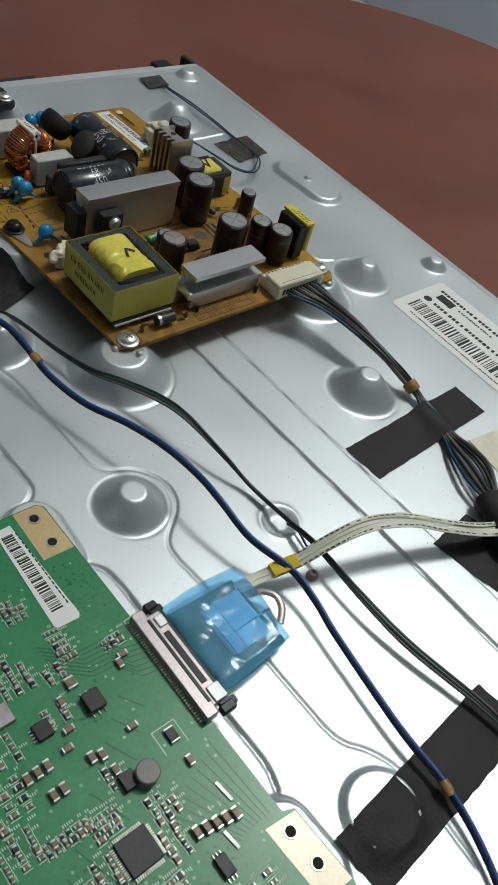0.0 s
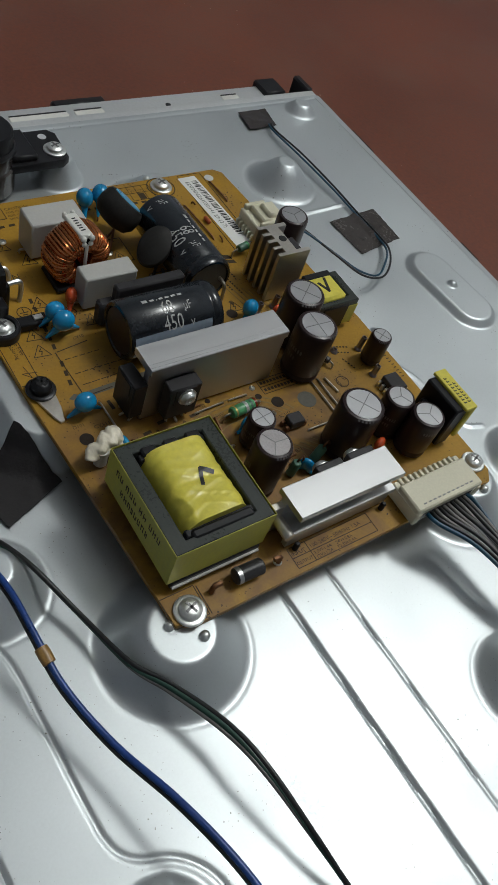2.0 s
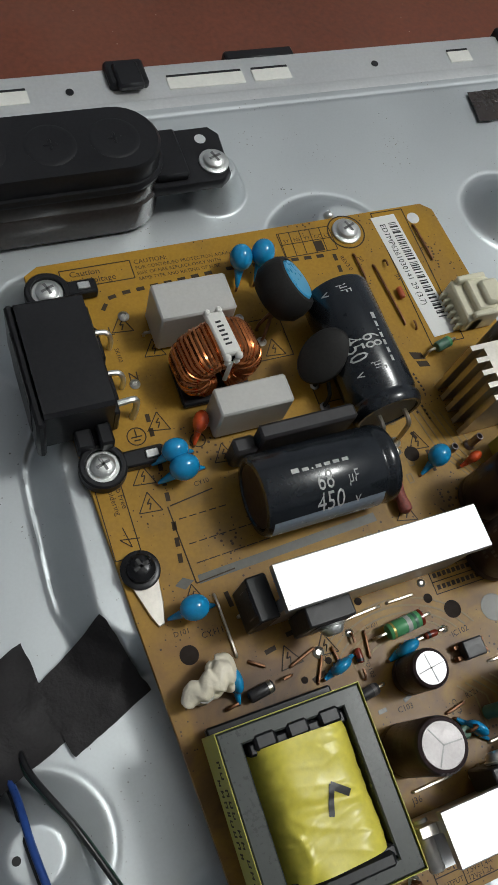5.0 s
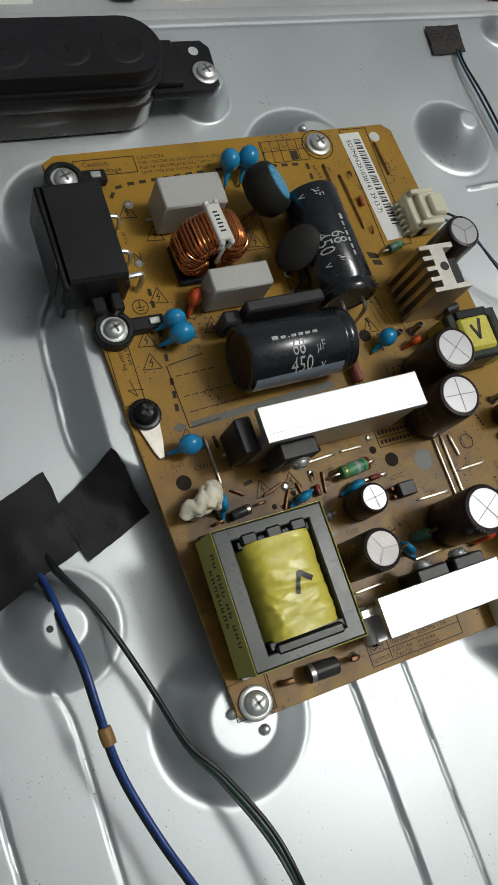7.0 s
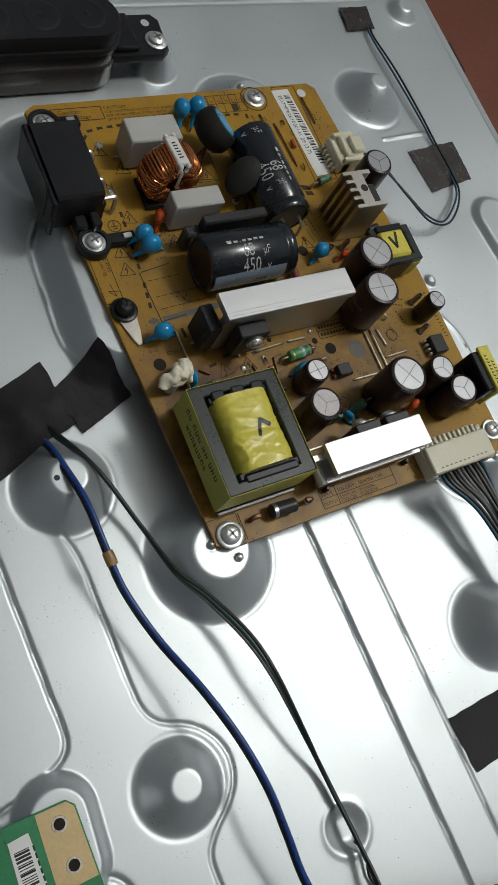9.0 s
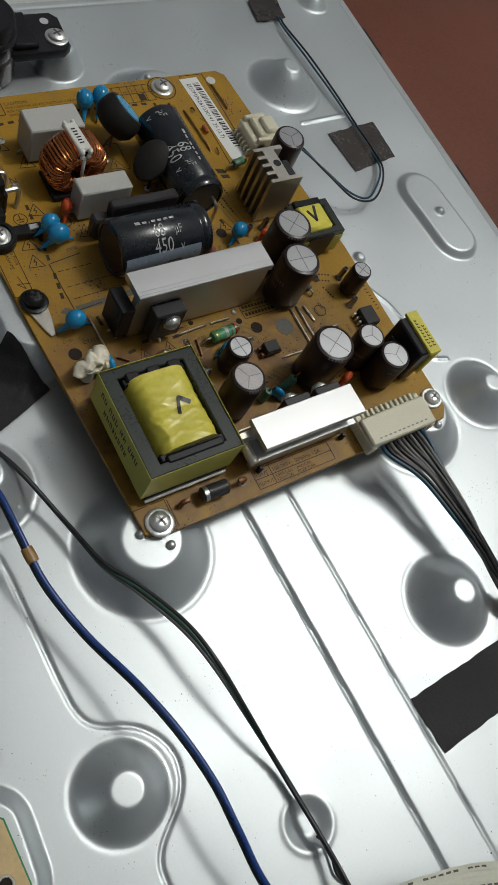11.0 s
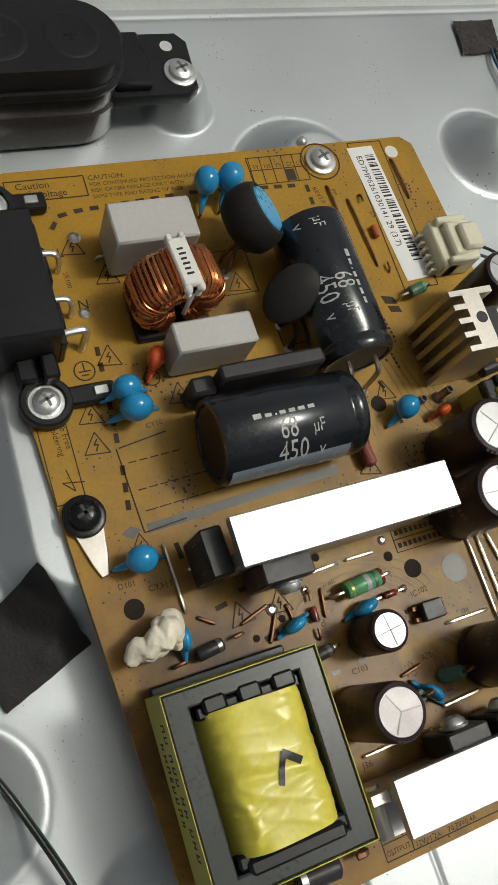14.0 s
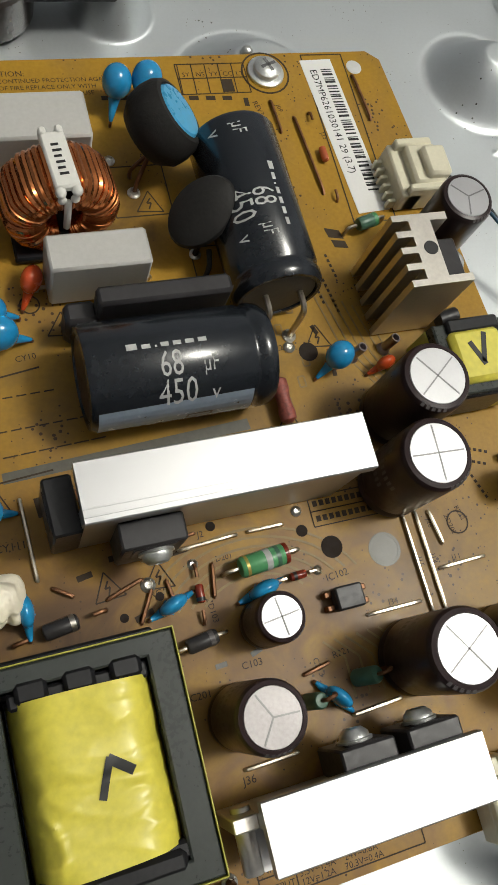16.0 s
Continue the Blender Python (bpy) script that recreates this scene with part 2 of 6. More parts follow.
PCB = specked(mat("ochre_board", (0.385, 0.212, 0.022), 0.42, 0.0, 0.14, 45, 1200, 0.1, 0.0001, second=(0.22, 0.13, 0.06), amount=0.45), (0.09, 0.05, 0.025), 520, 0.13)
dusty(PCB, ((-0.018, -0.036, 0.052), (-0.042, -0.032, 0.034), (-0.036, -0.064, 0.036), (0.012, -0.03, 0.042), (0.006, -0.06, 0.04)), (0.175, 0.09, 0.04), 0.85)
dusty(PCB, ((-0.03, 0.012, 0.024), (0.002, 0.008, 0.022), (-0.018, 0.04, 0.016), (0.03, -0.034, 0.026), (0.034, 0.012, 0.02)), (0.16, 0.10, 0.035), 0.7)
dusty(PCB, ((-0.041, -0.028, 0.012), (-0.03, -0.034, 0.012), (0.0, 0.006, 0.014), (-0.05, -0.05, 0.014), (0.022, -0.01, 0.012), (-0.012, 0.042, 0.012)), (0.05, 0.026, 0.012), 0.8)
specked(PCB, (0.075, 0.042, 0.02), 900, 0.34)
PCB.node_tree.nodes["Principled BSDF"].inputs["Specular IOR Level"].default_value = 0.28
SILK = mat("dark_brown_print", (0.038, 0.022, 0.009), 0.75, 0, 0.2)
HOLE = mat("bored_hole", (0.018, 0.01, 0.006), 0.95, 0, 0.2)
SILK_GREY = mat("grey_print", (0.095, 0.09, 0.072), 0.4, 0, 0.2)
SOLDER = mat("solder_tin", (0.6, 0.58, 0.53), 0.3, 0.9, 0.15, 500, 2500)
LEAD = mat("tinned_lead", (0.55, 0.5, 0.42), 0.32, 0.9, 0.2, 300)
RUSTY = mat("tarnished_copper_lead", (0.20, 0.09, 0.04), 0.45, 0.55, 0.45, 400)
BLACK = mat("black_plastic", (0.013, 0.013, 0.015), 0.36, 0, 0.25, 80, 1400, 0.08)
BLACK_RUB = mat("matt_black_coating", (0.02, 0.019, 0.018), 0.6, 0, 0.3, 120, 1600, 0.3)
CAN = mat("black_sleeve", (0.014, 0.017, 0.022), 0.22, 0, 0.07, 60, 700, 0.012, coat=0.25)
CAN_BROWN = mat("brown_black_sleeve", (0.030, 0.017, 0.018), 0.34, 0, 0.08, 90, 900, 0.03, coat=0.0)
CAN_STRIPE = mat("slate_stripe", (0.27, 0.33, 0.41), 0.25, 0, 0.1, 60, coat=0.3)
CAN_TOP = mat("can_top_aluminium", (0.43, 0.43, 0.44), 0.42, 0.8, 0.05, 200, 1800, 0.015)
# weaker lamp reflection of a tilted lid, put into a greyer colour
CAN_TOP_DIM = mat("dimmed_can_top", (0.33, 0.31, 0.31), 0.5, 0.7, 0.2, 200, 1800, 0.03)
PRINT = mat("pale_print", (0.46, 0.46, 0.45), 0.5, 0, 0.1, 400)
PRINT_DIM = mat("worn_grey_print", (0.11, 0.10, 0.10), 0.5, 0, 0.2, 400)
YELLOW = mat("yellow_tape", (0.72, 0.63, 0.085), 0.4, 0, 0.12, 90, 900, 0.08, 0.0003, coat=0.12)
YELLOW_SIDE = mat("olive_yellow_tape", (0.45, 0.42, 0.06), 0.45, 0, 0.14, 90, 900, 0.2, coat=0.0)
FERRITE = mat("grey_ferrite", (0.043, 0.049, 0.045), 0.3, 0.0, 0.1, 120, 1400, 0.02)
SCORE = mat("scored_aluminium", (0.2, 0.2, 0.2), 0.5, 0.6, 0.1)
SEAL = mat("grey_brown_rubber", (0.085, 0.078, 0.062), 0.6, 0, 0.2, 200)
SMOKY = mat("smoky_brown_plastic", (0.042, 0.034, 0.031), 0.2, 0, 0.2, 50, 900, 0.03, coat=0.4)
MOTTLED = mat("mottled_red_coat", (0.24, 0.06, 0.045), 0.6, 0, 0.5, 500, 1800, 0.3)
INK = mat("black_marker_ink", (0.01, 0.01, 0.01), 0.45)
BLUE = mat("blue_ceramic_dip", (0.012, 0.27, 0.55), 0.16, 0, 0.1, 200, 1500, 0.05, coat=0.5)
RED = mat("orange_red_dip", (0.66, 0.085, 0.02), 0.25, 0, 0.15, 200, coat=0.3)
ORANGE = mat("brown_orange_dip", (0.42, 0.12, 0.03), 0.35, 0, 0.15, 200)
GREEN_R = mat("green_resistor_body", (0.09, 0.33, 0.14), 0.35, 0, 0.12, 300)
GREEN_D = mat("dull_green_resistor", (0.07, 0.16, 0.11), 0.4, 0, 0.15, 300)
GOLD = mat("gold_band", (0.5, 0.38, 0.1), 0.35, 0.4)
DARK_RED = mat("dark_red_glass", (0.22, 0.03, 0.015), 0.2, 0, 0.2, 400)
GREY_BOX = mat("pale_grey_plastic", (0.5, 0.495, 0.47), 0.4, 0, 0.06, 60, 1500, 0.1)
IVORY = mat("ivory_nylon", (0.72, 0.68, 0.52), 0.42, 0, 0.06, 80, 1500, 0.1)
GLUE = mat("cream_silicone", (0.82, 0.75, 0.60), 0.4, 0, 0.1, 160, 700, 0.5, 0.0004)
WHITE = mat("white_plastic", (0.75, 0.74, 0.69), 0.4, 0, 0.06, 80)
PAPER = mat("white_label_paper", (0.80, 0.80, 0.78), 0.5, 0, 0.03, 40, 1500, 0.05)
COPPER = mat("enamelled_copper", (0.60, 0.20, 0.06), 0.2, 0.9, 0.2, 150, 1500, 0.05, coat=0.4)
GREEN_PCB = mat("green_board", (0.028, 0.225, 0.09), 0.32, 0, 0.18, 40, 900, 0.12, 0.0001)
TRACE = mat("dark_green_trace", (0.016, 0.135, 0.058), 0.35, 0, 0.12)
PAD_GOLD = mat("tan_mount_pad", (0.58, 0.43, 0.22), 0.38, 0.3, 0.1, 120)
CHIP = mat("grey_black_chip", (0.034, 0.032, 0.034), 0.42, 0, 0.15, 200)
MLCC = mat("brown_chip_capacitor", (0.23, 0.15, 0.11), 0.4, 0, 0.15, 400)
SILVER_TERM = mat("chip_end_tin", (0.62, 0.62, 0.6), 0.35, 0.7, 0.1)
SILK_WHITE = mat("pale_green_print", (0.42, 0.58, 0.47), 0.5, 0, 0.1, 300)
TAPE = mat("black_cloth_tape", (0.022, 0.02, 0.021), 0.62, 0, 0.25, 60, 1300, 0.5, 0.0003)
WIRE_BLACK = mat("black_wire", (0.014, 0.014, 0.015), 0.35, 0, 0.2, 150)
WIRE_GREEN = mat("dark_green_wire", (0.022, 0.062, 0.046), 0.35, 0, 0.2, 150)
WIRE_BLUE = mat("navy_wire", (0.016, 0.056, 0.235), 0.32, 0, 0.2, 150)
WIRE_TEAL = mat("teal_blue_wire", (0.012, 0.065, 0.115), 0.35, 0, 0.2, 150)
WIRE_GREY = mat("grey_wire", (0.14, 0.13, 0.125), 0.4, 0, 0.2, 150)
TIE = mat("amber_tape_tie", (0.30, 0.17, 0.05), 0.4, 0, 0.15, 300)
RIBBON = mat("cream_flat_cable", (0.66, 0.66, 0.55), 0.4, 0, 0.06, 60)
YELLOW_BIT = mat("yellow_wrap", (0.72, 0.55, 0.02), 0.35, 0, 0.1, 200)
FOIL = mat("metal_shell", (0.34, 0.30, 0.31), 0.35, 0.9, 0.15, 150)
SHELL = mat("plated_connector_shell", (0.40, 0.36, 0.37), 0.42, 0.8, 0.15, 150)
TABLE = specked(mat("red_brown_table", (0.155, 0.045, 0.023), 0.42, 0, 0.3, 14, 600, 0.12, 0.0003, second=(0.16, 0.075, 0.05), amount=0.35), (0.35, 0.24, 0.19), 160, 0.10)
FLOOR = mat("pale_grey_floor", (0.80, 0.83, 0.88), 0.5, 0, 0.08, 4, 90)
CEILING = mat("white_ceiling_paint", (0.82, 0.82, 0.82), 0.85, 0, 0.04, 3, 200)
for surface, level in ((BLACK, 0.32), (BLACK_RUB, 0.22), (FERRITE, 0.3), (TAPE, 0.25), (CHIP, 0.35), (CAN_BROWN, 0.35)):
    surface.node_tree.nodes["Principled BSDF"].inputs["Specular IOR Level"].default_value = level
WALL = mat("pale_wall_paint", (0.50, 0.52, 0.56), 0.8, 0, 0.05, 3, 200)

# ---- the room and the table ----
def slab(name, x0, x1, y0, y1, z0, z1, material):
    return tagged(part(name, Shape().box(x0, x1, y0, y1, z0, z1, 1), material), kind="structure")


slab("floor", -2500, 2500, -2500, 2500, -830, -770, FLOOR)
slab("ceiling", -2500, 2500, -2500, 2500, 1760, 1800, CEILING)
slab("wall_east", 2500, 2580, -2500, 2500, -830, 1800, WALL)
slab("wall_west", -2580, -2500, -2500, 2500, -830, 1800, WALL)
slab("wall_north", -2580, 2580, 2500, 2580, -830, 1800, WALL)
slab("wall_south", -2580, 2580, -2580, -2500, -830, 1800, WALL)


def round_rect(x0, x1, y0, y1, r, n=10):
    out = []
    for cx, cy, a in ((x1 - r, y1 - r, 0), (x0 + r, y1 - r, 90), (x0 + r, y0 + r, 180), (x1 - r, y0 + r, 270)):
        out += [(cx + r * math.cos(radians(a + 90 * i / n)), cy + r * math.sin(radians(a + 90 * i / n))) for i in range(n + 1)]
    return out


TABLE_Z = -24
table = thing("table", -180, -180, -770, "red-brown painted wooden table with a rounded corner", "table")
part("tabletop", Shape().prism(round_rect(-960, 565, -760, 378, 265, 24), TABLE_Z - 26, TABLE_Z, b=4), TABLE, table)
for lx, ly in ((-860, -660), (430, -660), (-860, 270), (430, 260)):
    part("leg", Shape().box(lx - 30, lx + 30, ly - 30, ly + 30, -770, TABLE_Z - 26, 3), TABLE, table)

# ---- the back of the display panel: one pressed sheet ----
# x, y, foot radius, top radius, height
DOMES = [(-3, -2.5, 19, 7.5, 10.2), (-35.4, 29.2, 14, 4.5, 10.5), (-33.7, -54, 12, 3.6, 7.5), (75.5, -52.5, 14.2, 3.0, 10), (98, 1, 17.5, 6.5, 10.2),
         (131, 2, 13.2, 2.5, 9), (174.6, -6, 7, 2.6, 4), (130, 146, 14.3, 2.6, 10), (72, 143, 19, 7, 10.2), (170, 188.5, 7.6, 2.8, 4),
         (45.5, 169, 9.5, 4.5, 8.6), (-4, 134, 17.5, 7, 10.2), (-33, -166, 11.5, 9.6, 1.8)]
# long pads: both ends, foot radius, top radius, height
PADS = [((-5, 98), (-6, 68), 15.5, 8, 10.2), ((163, 62.5), (161, 85), 10.5, 7.2, 2.4), ((-64, -48), (-64.5, -59), 10.5, 6.5, 6.2), ((-59, -155), (-58.5, -166), 10.5, 6.5, 6.2)]
# pressed lines: points, half width, height
LINES = [([(28, 60), (29.6, -4), (32.5, -105), (34.5, -230)], 0.95, -1.0), ([(43.5, 60), (45, -2), (47.5, -100), (50, -230)], 0.75, -0.55),
         ([(-58, 120), (-57.8, 14), (-56.3, -24), (-55.6, -33), (-59, -37.5), (-73, -42), (-140, -45)], 0.9, -0.75),
         ([(-40, 17), (-37.8, 10), (-36.5, -33), (-33, -38.5), (-25, -41.5), (-19.5, -48), (-18.2, -55), (-21, -62), (-31, -69.5), (-33, -75), (-31.4, -89), (-31, -118), (-30.4, -146), (-23.6, -153.6), (-20, -165), (-22, -190)], 0.85, -0.5),
         ([(-60, -64), (-55, -66.5), (-52.4, -71), (-51.5, -100), (-50, -140), (-52, -146)], 1.0, -0.8),
         ([(128, 127), (152, 127.6)], 0.9, 0.7), ([(108, 60), (118, 44), (120, 20), (127, 18)], 0.8, 0.6), ([(-16, 112), (-21, 104), (-22, 70), (-14, 52)], 0.8, 0.6),
         ([(-140, 194.5), (184, 195.5)], 0.9, -0.25)]


def eased(pts):
    """Cuts the corners of a line twice, keeping its ends."""
    for _ in range(2):
        cut = [pts[0]]
        for (ax, ay), (bx, by) in zip(pts, pts[1:]):
            d = math.hypot(bx - ax, by - ay)
            q = min(0.25, 3.0 / d)
            cut += [(ax + (bx - ax) * q, ay + (by - ay) * q), (bx - (bx - ax) * q, by - (by - ay) * q)]
        pts = cut + [pts[-1]]
    return pts


def near_line(X, Y, pts):
    best = np.full(X.shape, 1e9)
    for (ax, ay), (bx, by) in zip(pts, pts[1:]):
        dx, dy = bx - ax, by - ay
        t = np.clip(((X - ax) * dx + (Y - ay) * dy) / (dx * dx + dy * dy), 0, 1)
        best = np.minimum(best, np.hypot(X - ax - t * dx, Y - ay - t * dy))
    return best


def rise(d, foot, top):
    t = np.clip((foot - d) / (foot - top), 0, 1)
    return 0.7 * (t * t * (3 - 2 * t)) + 0.3 * np.clip(np.where(t < 0.12, t * t / 0.24, np.where(t > 0.9, 0.93 - (1 - t) ** 2 / 0.2, t - 0.06)) / 0.93, 0, 1)


def sheet_height(X, Y):
    Z = np.zeros(X.shape)
    for x, y, foot, top, h in DOMES:
        d = np.hypot(X - x, Y - y)
        Z = np.maximum(Z, h * rise(d, foot, top))
    for a, b, foot, top, h in PADS:
        d = near_line(X, Y, [a, b])
        Z = np.maximum(Z, h * rise(d, foot, top)) if h > 0 else Z + h * rise(d, foot, top)
    crease = np.zeros(X.shape)
    for x, y, foot, top, h in DOMES:
        if foot > 10:
            crease = np.maximum(crease, np.exp(-((np.hypot(X - x, Y - y) - foot - 0.4) / 0.5) ** 2))
    Z = Z - 0.14 * crease
    for pts, half, h in LINES:
        d = near_line(X, Y, eased(pts))
        Z = Z + h * np.clip(1 - d / half, 0, 1) * (Z < 2)
    # shallow dimple with a raised rim, and a slight waviness of the sheet
    d = np.hypot(X - 4.6, Y + 83)
    Z = Z - 1.6 * rise(d, 6.4, 2.6) + 0.25 * np.exp(-((d - 6.8) / 0.8) ** 2)
    d = np.hypot(X - 162, Y - 74)
    Z = Z + 1.6 * rise(d, 2.2, 0.8)
    d = np.hypot(X - 117, Y - 65)
    Z = Z + 1.5 * rise(d, 2.6, 1.2)
    return Z + 0.10 * np.sin(X / 31.0 + 0.7) * np.sin(Y / 27.0)


def back_sheet():
    xs = np.concatenate([[-520, -420, -320, -240, -180, -150], np.arange(-141, 184.2, 0.5)])
    ys = np.concatenate([[-240, -232], np.arange(-226, 198.2, 0.5)])
    X, Y = np.meshgrid(xs, ys)
    Z = sheet_height(X, Y)
    nx, ny = len(xs), len(ys)
    s = Shape()
    s.v = np.stack([X, Y, Z], -1).reshape(-1, 3).tolist()
    i = (np.arange(ny - 1)[:, None] * nx + np.arange(nx - 1)[None]).reshape(-1)
    s.f = np.stack([i, i + 1, i + nx + 1, i + nx], -1).tolist()
    # turned-down rim and underside give the sheet its thickness
    s.m = [0] * len(s.f)
    s.box(-520, 184, -240, 198, -9, -2.8, 0.4)
    return s


panel = thing("display_panel", -160, -20, TABLE_Z, "grey metal back of an opened flat display on the table", "display panel")
part("back_plate", back_sheet(), STEEL, panel, "pressed galvanised steel sheet with domes and grooves", 60)
part("front_frame", Shape().box(-528, 192, -248, 229, TABLE_Z, -15.2, 2), BLACK, panel, "black plastic front frame")


def top_rail():
    s = Shape()
    prof = [(198.0, 0.0), (201.4, 0.0), (202.4, -0.6), (205.4, -10.6), (206.6, -11.6), (207.6, -12), (226, -12), (227.4, -13), (227.4, -22), (225.6, -22), (198, -15)]
    for x0, x1 in ((-520, 186),):
        n = len(prof)
        s.add([(x, y, z) for x in (x0, x1) for y, z in prof], [tuple(range(n)), tuple(range(n, 2 * n))[::-1]] + [(i, (i + 1) % n, n + (i + 1) % n, n + i) for i in range(n)])
    return s


rail = part("top_rail", top_rail(), RAIL, panel, "bright steel edge rail with slots")
for x0, x1, m in ((50, 75, WHITE), (78, 91, WHITE), (151, 160, WHITE), (-14, 8, WHITE)):
    part("slot", Shape().box(x0, x1, 216.4, 221.2, -12.4, -11.7, 0.15).box(x0 + 0.3, x1 - 0.3, 221.0, 221.9, -12.4, -11.6, 0.1, 1), [m, BLACK], rail, "white plastic seen through a slot")
for x in (20, 122):
    part("rail_hole", Shape().lathe([(0, 0), (1.2, 0), (1.2, 0.3), (0, 0.32)], 14, Matrix.Translation((x, 219, -12))), BLACK, rail)
side = Shape()
prof = [(184.0, 0.1), (187.5, -0.4), (189.5, -3), (189.5, -16), (186, -16), (184, -9)]
n = len(prof)
side.add([(x, y, z) for y in (-240, 198) for x, z in prof], [tuple(range(n)), tuple(range(n, 2 * n))[::-1]] + [(i, (i + 1) % n, n + (i + 1) % n, n + i) for i in range(n)])
part("side_rail", side, STEEL, panel)
part("clip", Shape().box(32, 44, 218, 228, -13, -9.6, 0.8).box(34, 42, 216, 226, -11, -8.4, 0.8), BLACK, panel, "black plastic edge clip")
part("clip", Shape().box(72, 96, 226.5, 231, -20, -12.4, 0.8), BLACK, panel, "flat black plastic edge clip")
part("clip", Shape().box(174, 186, 217, 229, -16, -10, 0.8), BLACK, panel, "black plastic edge clip")
for x, y, w, l in ((190, 166, 4, 17), (190, 91, 4, 12), (190, -12, 4, 15), (189, 212, 5, 12)):
    part("clip", Shape().box(x - w / 2 + 1, x + w / 2, y - l / 2, y + l / 2, -12, -2.4, 0.8), BLACK, panel, "black plastic edge clip")

# ---- the power supply board ----
BZ = 12.0
board = thing("power_supply_board", 45, 70, 10.4, "ochre power supply circuit board with black capacitors and yellow transformer", "circuit board")


def board_sheet():
    """The board with its drilled holes, as a ring-bridged outline of small quads."""
    s = Shape()
    outline = [(-10.2, 143.2), (-7, 145.2), (94.5, 145.8), (97.2, 143.5), (99.5, 112), (101.5, 80), (103.2, 65), (103.6, 12), (103.8, 0), (101, -3.4), (0, -3.6), (-4.8, -1.6), (-6.2, 28), (-8.2, 62), (-9.8, 100)]
    return s.prism(outline, BZ - 1.6, BZ, b=0.12)


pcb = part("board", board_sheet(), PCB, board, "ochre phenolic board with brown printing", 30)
for x, y, r in ((56, 45, 1.9), (-0.2, 53, 1.9), (62, 80, 1.8), (90.5, 141.6, 1.7), (36.5, 52.6, 0.8), (51.6, 48.7, 1.0), (20, 41.5, 0.7), (26, 43.5, 0.7), (66, 22, 0.8)):
    part("drilled_hole", Shape().lathe([(0, -0.02), (r, 0.0), (r, 0.10), (0, 0.105)], 20, Matrix.Translation((x, y, BZ))), RAIL if y > 140 else HOLE, pcb)

silk, grey = Shape(), Shape()
SZ = BZ + 0.03


def lines(s, pts, w=0.28):
    for a, b in zip(pts, pts[1:]):
        s.strip(*a, *b, w, SZ)


def rect(s, x0, x1, y0, y1, w=0.25):
    lines(s, [(x0, y0), (x1, y0), (x1, y1), (x0, y1), (x0, y0)], w)


def dashes(s, pts, w=0.95, on=1.9, off=1.5):
    for (ax, ay), (bx, by) in zip(pts, pts[1:]):
        d = math.hypot(bx - ax, by - ay)
        k = max(1, int(d / (on + off)))
        for i in range(k):
            a, b = i * (on + off) / d, min(1, (i * (on + off) + on) / d)
            s.strip(ax + (bx - ax) * a, ay + (by - ay) * a, ax + (bx - ax) * b, ay + (by - ay) * b, w, SZ)


def ring(s, x, y, r, w=0.25, n=20):
    lines(s, [(x + r * math.cos(2 * math.pi * i / n), y + r * math.sin(2 * math.pi * i / n)) for i in range(n + 1)], w)


def warn(s, x, y, size=4.2, turn=0):
    m = Matrix.Rotation(radians(turn), 2)
    p = [m @ Vector(q) * size for q in ((-0.55, -0.4), (0.55, -0.4), (0, 0.58), (-0.55, -0.4))]
    lines(s, [(x + q.x, y + q.y) for q in p], 0.22)
    p = [m @ Vector(q) * size for q in ((0.06, 0.25), (-0.1, 0.0), (0.08, 0.02), (-0.04, -0.28))]
    lines(s, [(x + q.x, y + q.y) for q in p], 0.28)


def say(s, words, x, y, size=2.0, turn=0):
    s.letter(words, size, flat(x, y, SZ + 0.02, turn))


rect(silk, -2.5, 14, 138, 142.9)
say(silk, "Caution", -0.5, 140.8, 2.2)
say(silk, "High Voltage", -1.6, 138.6, 2.2)
say(silk, "CAUTION:", 14.8, 141.6, 1.7)
for k, words in enumerate(("FOR CONTINUED PROTECTION AGAINST", "RISK OF FIRE REPLACE ONLY WITH", "SAME TYPE AND RATING OF FUSE")):
    say(silk, words, 14.8, 140.1 - 1.5 * k, 1.32)
dashes(silk, [(4.5, 131), (6.5, 133.8), (10, 134.6), (36, 136.2), (64.5, 135), (64.3, 126)])
dashes(silk, [(6.6, 104), (6.2, 96), (4.9, 79.4), (3.6, 69)])
dashes(silk, [(64, 85), (66, 80), (65.6, 70)], 0.8)
dashes(grey, [(32, 31), (38, 31.4), (44, 33.5), (48.5, 36)], 0.8)
for k in range(5):
    silk.strip(52 + 2.8 * k, 136.3, 52.3 + 2.8 * k, 143.4, 0.2, SZ)
    say(silk, ("SY", "NS", "YY", "CC", "LT")[k], 52.8 + 2.8 * k, 140.4, 1.5)
rect(silk, 51.8, 66.1, 136.3, 143.4, 0.2)
silk.strip(51.8, 140, 66.1, 140, 0.2, SZ)
silk.prism([(60.4, 136.6), (62.8, 136.6), (62.8, 139.6), (60.4, 139.6)], BZ, SZ + 0.03)
say(silk, "SK100", 4.2, 121, 1.4, -88)
say(silk, "L", 4.0, 124.5, 3, -3)
say(silk, "N", 5.2, 112.5, 3, -3)
ring(silk, 3.0, 99.5, 2.0)
lines(silk, [(3.0, 101.2), (3.0, 99.4)])
lines(silk, [(1.8, 99.4), (4.2, 99.4)])
lines(silk, [(2.3, 98.6), (3.7, 98.6)])
